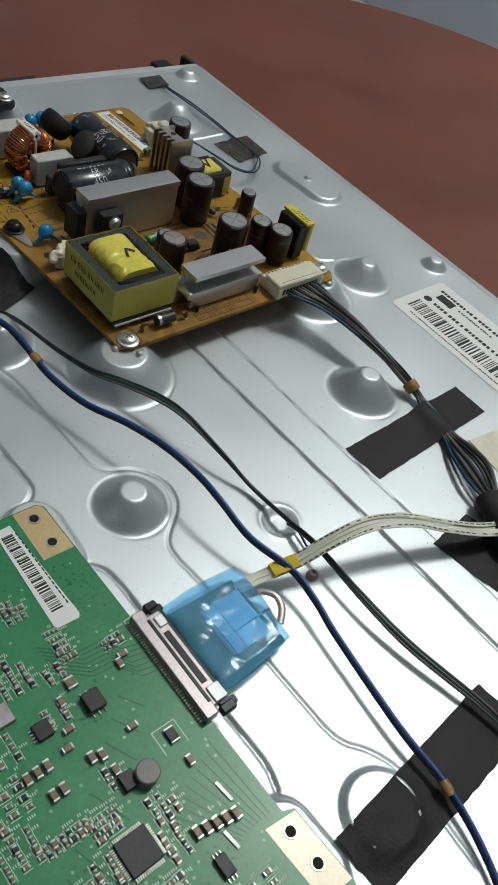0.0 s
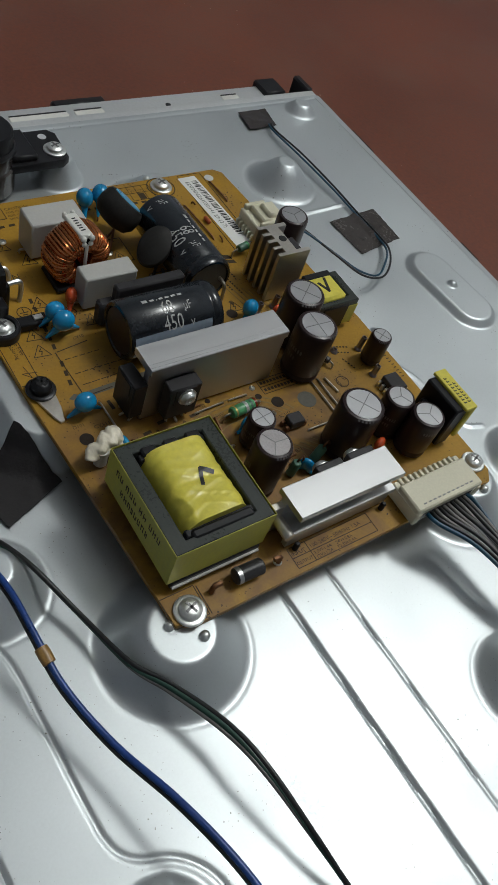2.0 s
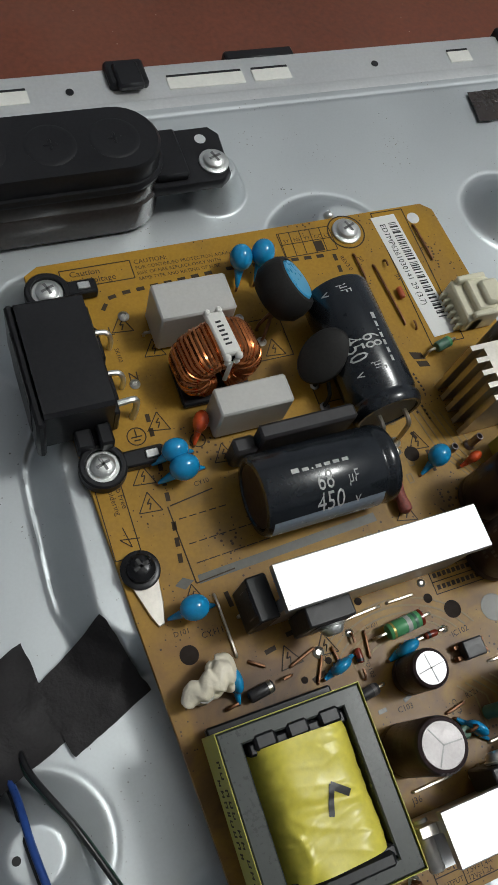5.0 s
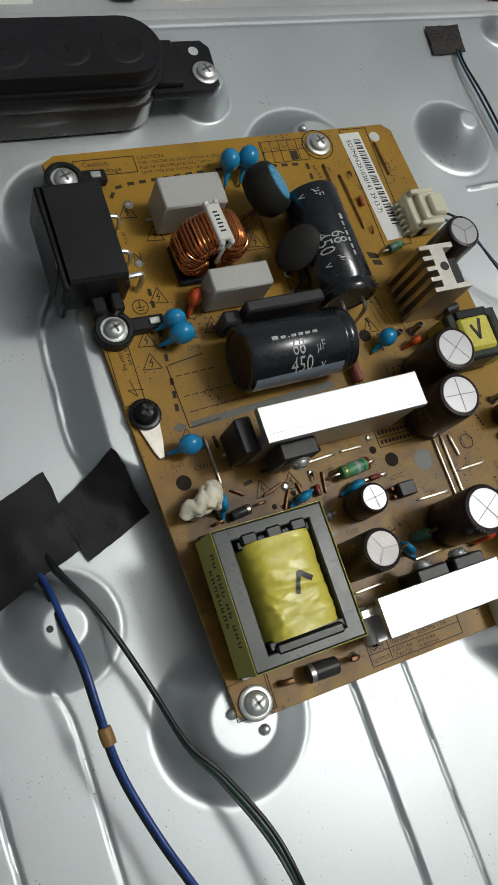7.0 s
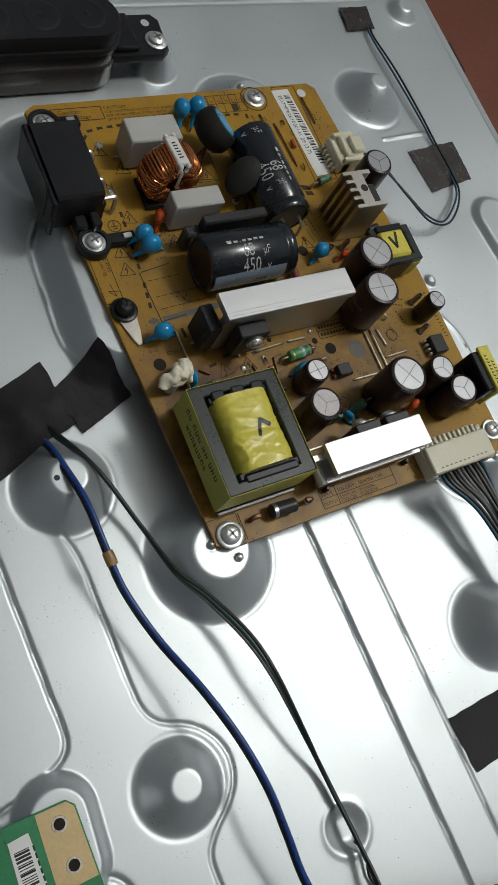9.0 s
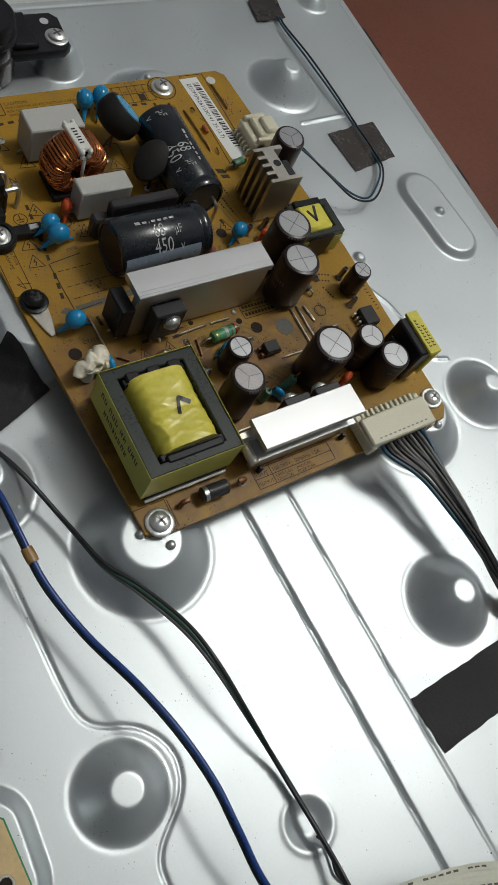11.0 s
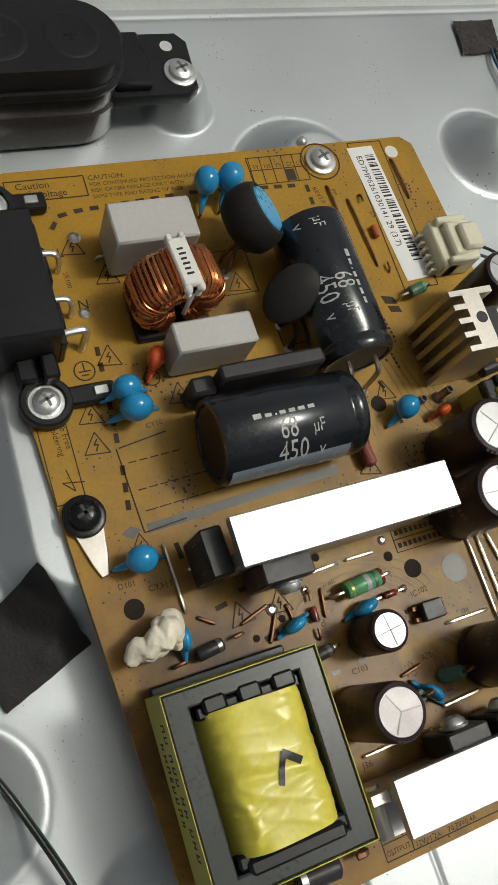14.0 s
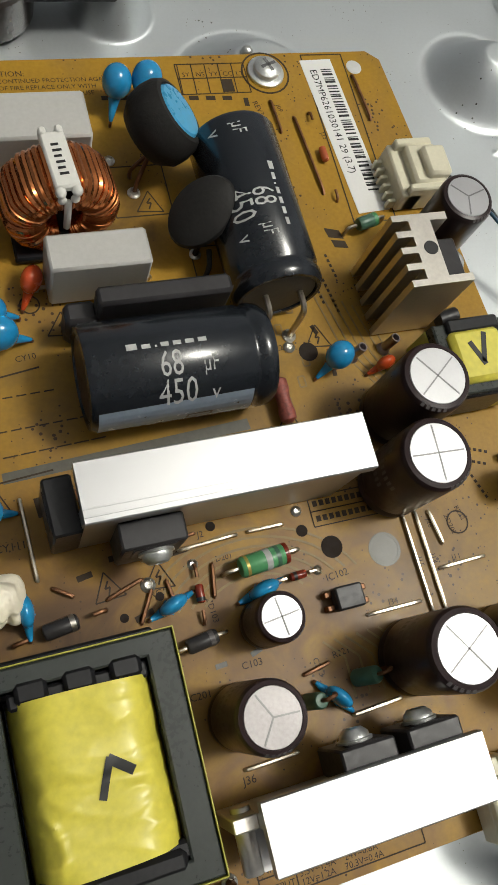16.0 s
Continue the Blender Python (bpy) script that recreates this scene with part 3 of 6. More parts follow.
for x, y, tn in ((8.4, 101.5, -8), (7.5, 126.5, -5), (12.8, 119, -5), (1.3, 84.4, -5), (1.8, 90.5, -6), (20, 91, -5), (53, 76.5, -12), (54.8, 67.5, -12), (26.5, 46.5, -5), (18.5, 46.5, 5), (40, 113, -5), (4.2, 63.5, -5), (64.5, 82.5, -5)):
    warn(silk, x, y, 4.4, tn)
lines(silk, [(5.2, 82.8), (15, 84.2)])
lines(silk, [(4.7, 82.8), (5.5, 65.9), (14, 66.6)])
dashes(silk, [(6.2, 79.6), (19, 80)], 0.22, 1.6, 0.6)
dashes(silk, [(6.6, 74), (22, 74.6)], 0.22, 1.6, 0.6)
dashes(silk, [(6.8, 69.8), (24, 70.6)], 0.22, 2.4, 0.4)
rect(silk, -8.6, -3.2, 74.6, 90.5, 0.22)
say(silk, "Pb Free", -4.6, 90, 1.7, -86)
say(silk, "Soldering", -6.3, 90, 1.7, -86)
lines(silk, [(-5.4, 81), (-4.6, 76.6), (-6.6, 78.6), (-2.6, 78.0)], 0.2)
rect(silk, -5.2, 4.0, -2.6, 5.4, 0.2)
lines(silk, [(4.6, -2.8), (4.6, 5)], 0.25)
rect(silk, 30.8, 57.5, -2.2, 3.6, 0.2)
silk.strip(30.8, 0.7, 57.5, 0.7, 0.2, SZ)
silk.strip(36.5, -2.2, 36.5, 3.6, 0.2, SZ)
say(silk, "INPUT", 31.1, 1.2, 1.55)
say(silk, "100-240V~ 50/60Hz 1.5A", 37, 1.3, 1.65)
say(silk, "OUTPUT", 31.0, -1.4, 1.3)
say(silk, "3.5V=1.4A    24V=0.8A", 37, -0.7, 1.35)
say(silk, "12V=1.2A    70.3V=0.4A", 37, -1.95, 1.35)
for words, x, y, size, tn in (("CY111", 3.2, 55.2, 1.7, 0), ("D101", -2, 57, 1.5, 0), ("IC102", 53.5, 39.6, 1.7, 5), ("J34", 63, 33.4, 1.5, 0), ("J11", 77, 38, 1.5, 0), ("J15", 70.6, 40, 1.4, -90), ("J14", 73.2, 40, 1.4, -90), ("J2", 34, 51.2, 1.5, 0), ("J26", 74.5, 46, 1.3, -90),
                              ("C103", 36, 29.6, 1.6, 0), ("C201", 27, 27.0, 1.6, 0), ("R221", 51, 27.6, 1.5, 5), ("C213", 47.5, 28.4, 1.4, -80), ("ZD103", 33, 41.5, 1.4, -85), ("RC17", 24.5, 43.6, 1.5, 0), ("REV3.0", 65.6, 134, 1.6, -75), ("J09", 70.4, 133, 1.4, -80), ("J25", 78.1, 126, 1.4, -80), ("C101", 36.5, 91.5, 1.5, 80),
                              ("EL22", 54.6, 80.6, 1.5, 10), ("CY10", 11.5, 85.5, 1.5, 5), ("R103", 33.5, 102, 1.5, 80), ("D201", 36, 46.8, 1.3, 0), ("J36", 32, 13.5, 1.7, 0), ("ZD202", 78, 46, 1.3, -80), ("IC202", 86, 37, 1.4, -85), ("R222", 80.5, 47, 1.3, -75), ("R203", 84, 33, 1.4, -85)):
    say(silk, words, x, y, size, tn)
rect(silk, 54, 66, 48.8, 51.4, 0.2)
rect(silk, 54, 66, 51.4, 54, 0.2)
for k in range(9):
    for y in (52.1, 49.5):
        silk.strip(54.7 + 1.2 * k, y + 0.6, 55.5 + 1.2 * k, y + 0.6, 1.0, SZ)
rect(silk, 45.2, 51.6, 97, 103.2, 0.22)
rect(silk, 33.5, 44, 110.5, 121, 0.22)
rect(silk, 79.2, 88.4, 105, 145, 0.25)
ring(silk, 80.3, 44.3, 2.0)
ring(silk, 15.5, 95.5, 1.6)
ring(grey, 65.2, 42.6, 2.7, 0.5)
grey.prism([(65.2 + 2.6 * math.cos(a * 0.314), 42.6 + 2.6 * math.sin(a * 0.314)) for a in range(20)], BZ, SZ)
grey.prism([(6.2, 65.6), (47.6, 67.6), (47.4, 69.6), (6.2, 67.4)], BZ, SZ - 0.01)
grey.prism([(3.0, 65.3), (5.2, 66.6), (3.2, 67.8), (1.2, 66.6)], BZ, SZ - 0.01)
for a in ((10.6, 62.6, 10.9, 59.4), (13.6, 61.8, 14.4, 58.2), (19.5, 50.8, 22, 51.0), (29, 49.6, 32, 49.9), (21.6, 40.8, 24.6, 41.6), (14.2, 48.8, 16.6, 49.2)):
    silk.strip(*a, 0.95, SZ)
rnd = random.Random(4)
# the safety mark beside the tall finned sink, drawn as plain blocks
silk.prism([(72.4, 104.6), (75.4, 103.8), (75.9, 101.9), (72.9, 102.5)], BZ, SZ + 0.02)
silk.prism([(73.2, 101.9), (76.0, 101.4), (76.3, 99.8), (73.5, 100.3)], BZ, SZ + 0.02)
ring(silk, 70.3, 140.8, 4.9, 0.35, 28)
for x, y, n, tn in ((66.8, 95, 6, -80), (69, 94, 7, -80), (71, 99, 5, -80), (84, 58, 7, -20), (84, 55.5, 6, -20), (86, 52, 5, -70), (68, 20.5, 6, 8), (68, 18.5, 5, 8)):
    for k in range(n):
        a = radians(tn)
        silk.strip(x + 1.1 * k * math.cos(a), y + 1.1 * k * math.sin(a), x + (1.1 * k + 0.6) * math.cos(a), y + (1.1 * k + 0.6) * math.sin(a), 0.5, SZ)
for k in range(14):
    silk.strip(100.2 + 0.18 * (k // 3), 56 - 1.3 * k, 101.4 + 0.1 * (k // 3), 56 - 1.3 * k, 0.32, SZ)
faint = Shape()
for k in range(6):
    q = 8.5 + 1.5 * k
    arc = [(41 + 1.25 * q * math.cos(radians(a)), 35 + q * math.sin(radians(a))) for a in range(38 - 3 * k, 150 + 2 * k, 8)]
    lines(faint, arc, 0.4)
    lines(faint, [(50 + 2.0 * k, 30.5), (53 + 2.4 * k, 27.4 - 0.4 * k), (53 + 2.6 * k, 21)], 0.35)
    lines(faint, [(66 + 1.8 * k, 92 - k), (69 + 1.7 * k, 78), (80 + 1.2 * k, 62 - 1.5 * k)], 0.35)
for x, y in ((44, 63.4), (48, 71.5), (50.5, 72.8), (55, 70), (58.6, 73.6), (60.4, 77.4), (57, 84), (60, 88), (62, 92)):
    rect(faint, x, x + 1.2, y, y + 2.0, 0.3)
tagged(part("faint_trace", faint, mat("faint_trace_line", (0.235, 0.15, 0.04), 0.5, 0, 0.2, 200), pcb, "faint curved circuit lines"), kind="stuff")
tagged(part("brown_printing", silk, SILK, pcb, "brown silkscreen lines, marks and lettering"), kind="stuff")
tagged(part("grey_printing", grey, SILK_GREY, pcb, "grey printed marks"), kind="stuff")

# white barcode label on the board
label = part("barcode_label", Shape().prism([(78.6, 143.6), (85.6, 143.8), (87.8, 107.4), (80.8, 107.0)], BZ, BZ + 0.09), PAPER, board, "white paper barcode label")
bars = Shape()
y = 141.2
while y > 112:
    w = rnd.choice((0.22, 0.22, 0.4, 0.6))
    q = (141 - y) / 36 * 2.2
    bars.strip(82.7 + q, y, 85.0 + q, y, w * 0.85, BZ + 0.1)
    y -= w + rnd.choice((0.25, 0.3, 0.5))
bars.letter("ED7MP6261030141 29 (3.7)", 2.2, flat(80.2, 141.2, BZ + 0.13, -86.6))
tagged(part("barcode", bars, INK, label, "black bars and serial lettering"), kind="stuff")

# solder eyelets
for x, y, r in ((51.5, 52.1, 0.9), (8.5, 128.5, 1.3), (29.5, 129, 1.0), (34.5, 122.4, 1.1), (37.6, 115.3, 1.2), (45.9, 101.7, 1.1), (46.3, 96, 1.2), (58.6, 81.4, 1.1), (24.6, 45.6, 1.2), (32.2, 47.2, 0.9), (52.4, 41.8, 0.8), (6.2, 111.5, 1.2), (57.8, 36.6, 0.9), (26.7, 1.8, 1.2), (78.5, 56, 1.0)):
    part("solder_eyelet", Shape().lathe([(r, 0), (r, 0.2), (r * 0.6, 0.5), (r * 0.45, 0.25), (0, 0.2)], 16, Matrix.Translation((x, y, BZ))), SOLDER, board)


# bare jumper wires
def jumper(x0, y0, x1, y1, m=LEAD):
    part("jumper_wire", Shape().tube([(x0, y0, BZ - 0.4), (x0, y0, BZ + 0.5), ((x0 + x1) / 2, (y0 + y1) / 2, BZ + 0.6), (x1, y1, BZ + 0.5), (x1, y1, BZ - 0.4)], 0.32, 6, steps=3), m, board)


for a in ((59.1, 32.8, 68.4, 32.8), (74.5, 37.3, 82.8, 37.5), (70.1, 47.3, 70.3, 31.0), (72.6, 47.3, 72.8, 30.4), (30.8, 49.8, 40, 50.3), (42.5, 50.4, 48.2, 50.4), (8.1, 62.3, 8.5, 50.3), (75.2, 47, 76, 41.5), (33, 15.6, 41, 15.8), (52, 18.6, 60, 19)):
    jumper(*a)
for a in ((69.4, 133.6, 69.7, 126.7), (73.4, 129.2, 74.6, 112.5), (89.3, 139, 90.1, 128.7), (13, 60.5, 12.8, 57), (10.5, 48.2, 13, 46.5), (27.5, 45.5, 28, 42)):
    jumper(*a, RUSTY)
for a in ((18.2, 44.8, 23.6, 46.6), (22.4, 40.2, 24.8, 44.6), (34.4, 41.6, 35.2, 46.4), (28.6, 51.2, 33.4, 52.0), (45.6, 26.4, 49.8, 27.2), (16.6, 62.4, 17.4, 57.6)):
    jumper(*a, RUSTY)


# upright electrolytic capacitors
def can(x, y, r, top, cross=4, lean=(0, 0), m=CAN_BROWN, marks=True, spin=0, lid=CAN_TOP):
    h = top - BZ - 0.6
    M = axis((x - lean[0] * h, y - lean[1] * h, BZ + 0.6), (lean[0], lean[1], 1), spin)
    c = part("electrolytic_capacitor", Shape().lathe([(0, 0), (r * 0.9, 0), (r, 0.6), (r, 1.6), (r * 0.96, 2.0), (r * 0.96, 2.5), (r, 2.9), (r, h - 1.3), (r * 0.985, h - 0.7), (r * 0.93, h - 0.2), (r * 0.82, h), (r * 0.8, h - 0.12), (0, h - 0.12)], 32, M), m, board)
    t = part("can_top", Shape().lathe([(0, h - 0.14), (r * 0.81, h - 0.14), (r * 0.79, h + 0.0), (0, h + 0.03)], 28, M), lid, c, "bare aluminium end with a scored vent")
    score = Shape()
    for k in range(cross):
        a = 2 * math.pi * k / cross + 0.3
        score.prism([(0.12 * math.sin(a), -0.12 * math.cos(a)), (r * 0.74 * math.cos(a) + 0.12 * math.sin(a), r * 0.74 * math.sin(a) - 0.12 * math.cos(a)), (r * 0.74 * math.cos(a) - 0.12 * math.sin(a), r * 0.74 * math.sin(a) + 0.12 * math.cos(a)), (-0.12 * math.sin(a), 0.12 * math.cos(a))], h, h + 0.06, 0, M)
    part("vent_score", score, SCORE, t)
    if marks:
        pale = Shape()
        for row, (n, a0) in enumerate(((7, 3.6), (9, 4.2), (6, 4.4))):
            for k in range(n):
                a, z = a0 + 0.16 * k, h * (0.72 - 0.16 * row)
                pts = [(r * 1.006 * math.cos(b), r * 1.006 * math.sin(b), zz) for b, zz in ((a, z), (a + 0.09, z), (a + 0.09, z + h * 0.075), (a, z + h * 0.075))]
                pale.add(pts, [(0, 1, 2, 3)], 0, M)
        for k in range(5):
            a = 0.4 + 0.17 * k
            pts = [(q * r * math.cos(b), q * r * math.sin(b), z) for b, q, z in ((a, 0.985, h - 0.66), (a + 0.1, 0.985, h - 0.66), (a + 0.1, 0.9, h - 0.1), (a, 0.9, h - 0.1))]
            pale.add([(p[0] * 1.01, p[1] * 1.01, p[2] + 0.03) for p in pts], [(0, 1, 2, 3)], 0, M)
        part("sleeve_print", pale, PRINT_DIM, c, "small worn pale marks")
    return c


can(73.4, 65.4, 6.0, 31.5, 4, spin=20)
can(69.2, 53.2, 6.0, 31.5, 4, spin=70)
can(40.8, 35.6, 3.9, 23.5, 4, spin=80)
can(33.6, 23.2, 5.0, 31.5, 3, spin=40, lid=CAN_TOP_DIM)
can(64.0, 24.6, 6.2, 31.5, 4, spin=15)
can(91.6, 97.4, 5.0, 30.5, 3, spin=60)
can(94.2, 48.4, 3.3, 23.5, 4, spin=10)
can(80.2, 24.8, 4.4, 27.5, 3, spin=100)
can(84.2, 16.6, 4.9, 27.5, 3, spin=200)


# the two large lying capacitors
def lying_can(M, length, r, slide, tail, band):
    """The axis runs along local x from 0; local -y faces the reader, with z up."""
    turn = M @ Matrix.Rotation(radians(90), 4, "Y")
    prof = [(0, 0.5), (r * 0.8, 0.5), (r * 0.84, 0), (r * 0.95, 0.1), (r, 0.9), (r, length - 4.2), (r * 0.955, length - 3.6), (r * 0.955, length - 2.9), (r, length - 2.3), (r * 0.99, length - 0.8), (r * 0.93, length), (r * 0.85, length), (r * 0.83, length - 0.5), (0, length - 0.5)]
    c = part("large_capacitor", Shape().lathe(prof, 48, turn), CAN, board, "large black lying capacitor with pale lettering")
    end = Shape().lathe([(0, 0.3), (r * 0.78, 0.3), (r * 0.78, 0.48), (0, 0.46)], 32, turn)
    part("can_end", end, CAN_BROWN, c)
    part("rubber_seal", Shape().lathe([(0, length - 0.5), (r * 0.82, length - 0.5), (r * 0.8, length - 0.3), (0, length - 0.28)], 32, turn), SEAL, c, "grey-brown rubber seal")

    def wrap(x0, a0, slim=0.8):
        return lambda u, w: M @ Vector((x0 + u * slim, -(r + 0.05) * math.sin(a0 - w / r), (r + 0.05) * math.cos(a0 - w / r)))

    pale = Shape()
    for turn_by in (0.0, 2.15):
        at = length * slide
        pale.letter("68", 5.6, wrap(at + 0.6, 0.53 + turn_by, 0.66))
        pale.letter("µF", 3.6, wrap(at + 7.2, 0.53 + turn_by, 0.7))
        pale.letter("450", 6.3, wrap(at, 1.10 + turn_by, 0.66))
        pale.letter("v", 4.0, wrap(at + 8.4, 1.10 + turn_by, 0.8))
    if tail:
        pale.letter("µF", 3.6, wrap(2.2, 0.53, 0.7))
        pale.letter("v", 4.0, wrap(2.6, 1.10, 0.8))
    # the maker's name as plain bars
    for x0 in (slide - 0.13, slide + 0.47):
        for k, (w, hgt) in enumerate(((1.8, 2.4), (1.5, 1.7), (0.4, 0.9), (1.4, 1.7), (1.4, 1.7), (1.5, 1.7), (1.5, 1.7))):
            u = length * x0 + sum((1.8, 1.5, 0.4, 1.4, 1.4, 1.5, 1.5)[:k]) + 0.5 * k
            if u + w > length - 4.6 and x0 > 0.5:
                break
            f = wrap(u, 0.02, 1)
            pale.add([f(0, 0.2), f(w * 0.9, 0.2), f(w * 0.9, 0.2 + hgt * 0.42), f(0, 0.2 + hgt * 0.42)], [(0, 1, 2, 3)])
    part("pale_lettering", pale, PRINT, c)
    stripe = Shape()
    for a0, a1 in (band,):
        for k in range(6):
            w0, w1 = a0 + (a1 - a0) * k / 6, a0 + (a1 - a0) * (k + 1) / 6
            q = r + 0.03
            stripe.add([M @ Vector((x, -q * math.sin(w), q * math.cos(w))) for x, w in ((1.0, w0), (length - 4.3, w0 - 0.06), (length - 4.3, w1 - 0.06), (1.0, w1))], [(0, 1, 2, 3)])
    mark = Shape()
    f = wrap(0, band[1] - 0.1, 1)
    for x0, w0, x1, w1 in ((8, 4, 11, 1.6), (23, 4, 25.5, 1.8), (15, 1.2, 19, 1.4), (15, 2.4, 19, 2.6), (15, 1.2, 15.2, 2.4), (18.9, 1.3, 19, 2.6)):
        d = Vector((x1 - x0, w1 - w0)).normalized() * 0.2
        mark.add([f(x0 - d.y, w0 + d.x), f(x1 - d.y, w1 + d.x), f(x1 + d.y, w1 - d.x), f(x0 + d.y, w0 - d.x)], [(0, 1, 2, 3)])
    part("slate_band", stripe, CAN_STRIPE, c)
    part("band_marks", mark, INK, c)
    return c


c1 = lying_can(pose(20.0, 77.6, BZ + 8.6), 29.8, 8.5, 0.34, False, (1.08, 1.90))
c2 = lying_can(pose(55.4, 119.6, BZ + 8.2, 0, 0, -89) @ Matrix.Rotation(radians(-12), 4, "X"), 32.0, 8.0, 0.46, True, (3.5, 4.2))
for x in (53.4, 59.8):
    part("capacitor_lead", Shape().tube([(x, 88.6, 20.4), (x, 86.0, 20.6), (x + 0.1, 84.6, 19.4), (x - 0.2, 84.0, 15.5), (x - 0.6, 83.6, BZ)], 0.55, 8), LEAD, c2, "bent tinned lead")
    part("solder_eyelet", Shape().lathe([(1.3, 0), (1.3, 0.2), (0.8, 0.5), (0.6, 0.25), (0, 0.2)], 16, Matrix.Translation((x - 0.6, 83.6, BZ))), SOLDER, board)

# grey sheet-metal bridge behind the first large capacitor
rect4 = part("bridge_rectifier", Shape().box(24.5, 46.5, 87.2, 90.6, BZ + 1.5, 25.5, 0.6).box(19.6, 25, 86.9, 90.8, BZ + 0.8, 21, 0.8), CHIP, board, "dark grey flat rectifier block")
for k in range(4):
    part("rectifier_lead", Shape().tube([(27.5 + 5.3 * k, 88.9, 14), (27.5 + 5.3 * k, 88.9, BZ - 0.3)], 0.5, 6), LEAD, rect4)

# small red wound resistor between them
part("red_resistor", Shape().lathe([(0.6, 0), (1.4, 0.5), (1.5, 2), (1.25, 3.6), (1.25, 5.0), (1.5, 6.4), (1.4, 7.6), (0.5, 8.2)], 14, axis((53.6, 75.0, 15), (0.05, -1, -0.12))), MOTTLED, board, "mottled dark red film resistor")

# heat sinks
ALONG = Matrix(((0, 0, 1, 0), (1, 0, 0, 0), (0, 1, 0, 0), (0, 0, 0, 1)))


def extruded(profile, x0, x1):
    """A bar with one profile, given as (y, z), along x."""
    return Shape().prism(profile, x0, x1, 0, ALONG)


hs1 = part("heat_sink", extruded([(53.4, BZ + 0.8), (55.6, BZ + 0.8), (55.6, 30.6), (61.2, 30.6), (61.4, 30.8), (61.4, 32.8), (61.2, 33), (52.8, 33), (52.6, 32.8), (52.6, 30.8), (52.8, 30.6), (53.4, 30.6)], 15, 58), ALU, board, "long folded brushed aluminium heat sink")
lip = Shape()
for k in range(2):
    lip.box(15.1, 57.9, 53.5 + 1.1 * k, 53.7 + 1.1 * k, 32.9, 33.05, 0.03)
part("extrusion_ridge", lip, ALU, hs1)
for x in (16, 56.8):
    part("sink_pin", Shape().lathe([(0.7, 0), (0.7, 3), (0.5, 3.4)], 10, Matrix.Translation((x, 54.4, BZ - 0.6))), BLACK, hs1)


def transistor(M, w=9.6, h=15.0, screw=True, m=CHIP):
    """A flat power transistor standing on its legs; local y is its thickness, towards the reader at minus y."""
    s = Shape()
    s.box(-w / 2, w / 2, -4.2, 0, 3.2, h, 0.35, 0, M).box(-w / 2 + 1.6, w / 2 - 1.6, -4.4, -3.9, h - 6.5, h - 0.4, 0.2, 0, M)
    t = part("power_transistor", s, m, board, "black power transistor clamped to a heat sink")
    for k in (-2.5, 0, 2.5):
        p = [M @ Vector(q) for q in ((k, -1.6, 3.3), (k, -1.8, 1.0), (k, -2.4 if k else -3.6, 0.2), (k, -2.4 if k else -3.6, -0.6))]
        part("transistor_leg", Shape().tube(p, 0.42, 6, steps=3), LEAD, t)
    if screw:
        part("clamp_screw", Shape().lathe([(0, 0), (2.6, 0), (2.7, 0.4), (2.3, 0.5), (2.2, 1.1), (1.5, 1.8), (0.5, 1.9), (0.4, 1.5), (0, 1.5)], 20, M @ axis((0.4, -4.4, h - 3.6), (0, -1, 0))), BRIGHT, t)
    return t


transistor(pose(24.6, 53.3, BZ))
transistor(pose(15.1, 57.2, BZ, 0, 0, -88), 8.6, 15.5, False, BLACK)
hs2 = part("heat_sink", extruded([(4.2, BZ + 0.8), (5.8, BZ + 0.8), (5.8, BZ + 6.8), (9.6, BZ + 6.8), (9.6, BZ + 0.8), (11.6, BZ + 0.8), (11.6, 25.4), (13.0, 25.4), (13.2, 25.6), (13.2, 27.2), (13.0, 27.4), (3.9, 27.4), (3.7, 27.2), (3.7, 25.6), (3.9, 25.4), (9.6, 25.4), (9.6, BZ + 8.4), (3.5, BZ + 8.4), (3.4, BZ + 6.9), (4.2, BZ + 6.8)], 30.2, 64.2), ALU, board, "short folded aluminium heat sink")
part("curled_end", Shape().lathe([(1.3, 0), (1.5, 0.3), (1.5, 8.6), (1.3, 8.9)], 16, axis((29.0, 3.4, BZ + 7.4), (0, 1, 0.02))), ALU_DIM, hs2)
part("side_wall", Shape().box(26.6, 30.3, 9.6, 11.6, BZ + 0.8, 24.0, 0.2), ALU_DIM, hs2)
for x in (33, 62.6):
    part("sink_pin", Shape().lathe([(0.8, 0), (0.8, 3), (0.5, 3.4)], 10, Matrix.Translation((x, 3.0, BZ - 0.6))), BLACK, hs2)
transistor(pose(47.6, 11.7, BZ, 0, 0, 180), 8.6, 13.4)
transistor(pose(58.2, 11.7, BZ, 0, 0, 180), 8.6, 13.4)


# finned sink beside the barcode label
def finned():
    """Comb profile in plan: fins to one side of the spine, two end flanges to the other."""
    poly = [(82.0, 82.6), (82.0, 93.2), (85.4, 93.2), (85.4, 94.6), (74.8, 94.6)]
    for k in range(4, -1, -1):
        y = 81.2 + 3.05 * k
        poly += [(74.8, y + 1.2)] if k < 4 else []
        poly += [(74.8, y), (77.8, y), (77.8, y - 1.85)] if k else [(74.8, y), (86.6, y), (86.6, y + 1.4)]
    return Shape().prism(poly, BZ + 0.6, 31)


hs3 = part("finned_heat_sink", finned(), ALU_DIM, board, "dull aluminium extruded heat sink with comb fins")
part("sink_bore", Shape().lathe([(0, 0), (1.3, 0), (1.3, 0.1), (0, 0.12)], 16, Matrix.Translation((80.4, 88, 31))), INK, hs3)
transistor(pose(84.2, 88, BZ, 0, 0, 90), 7.5, 15)
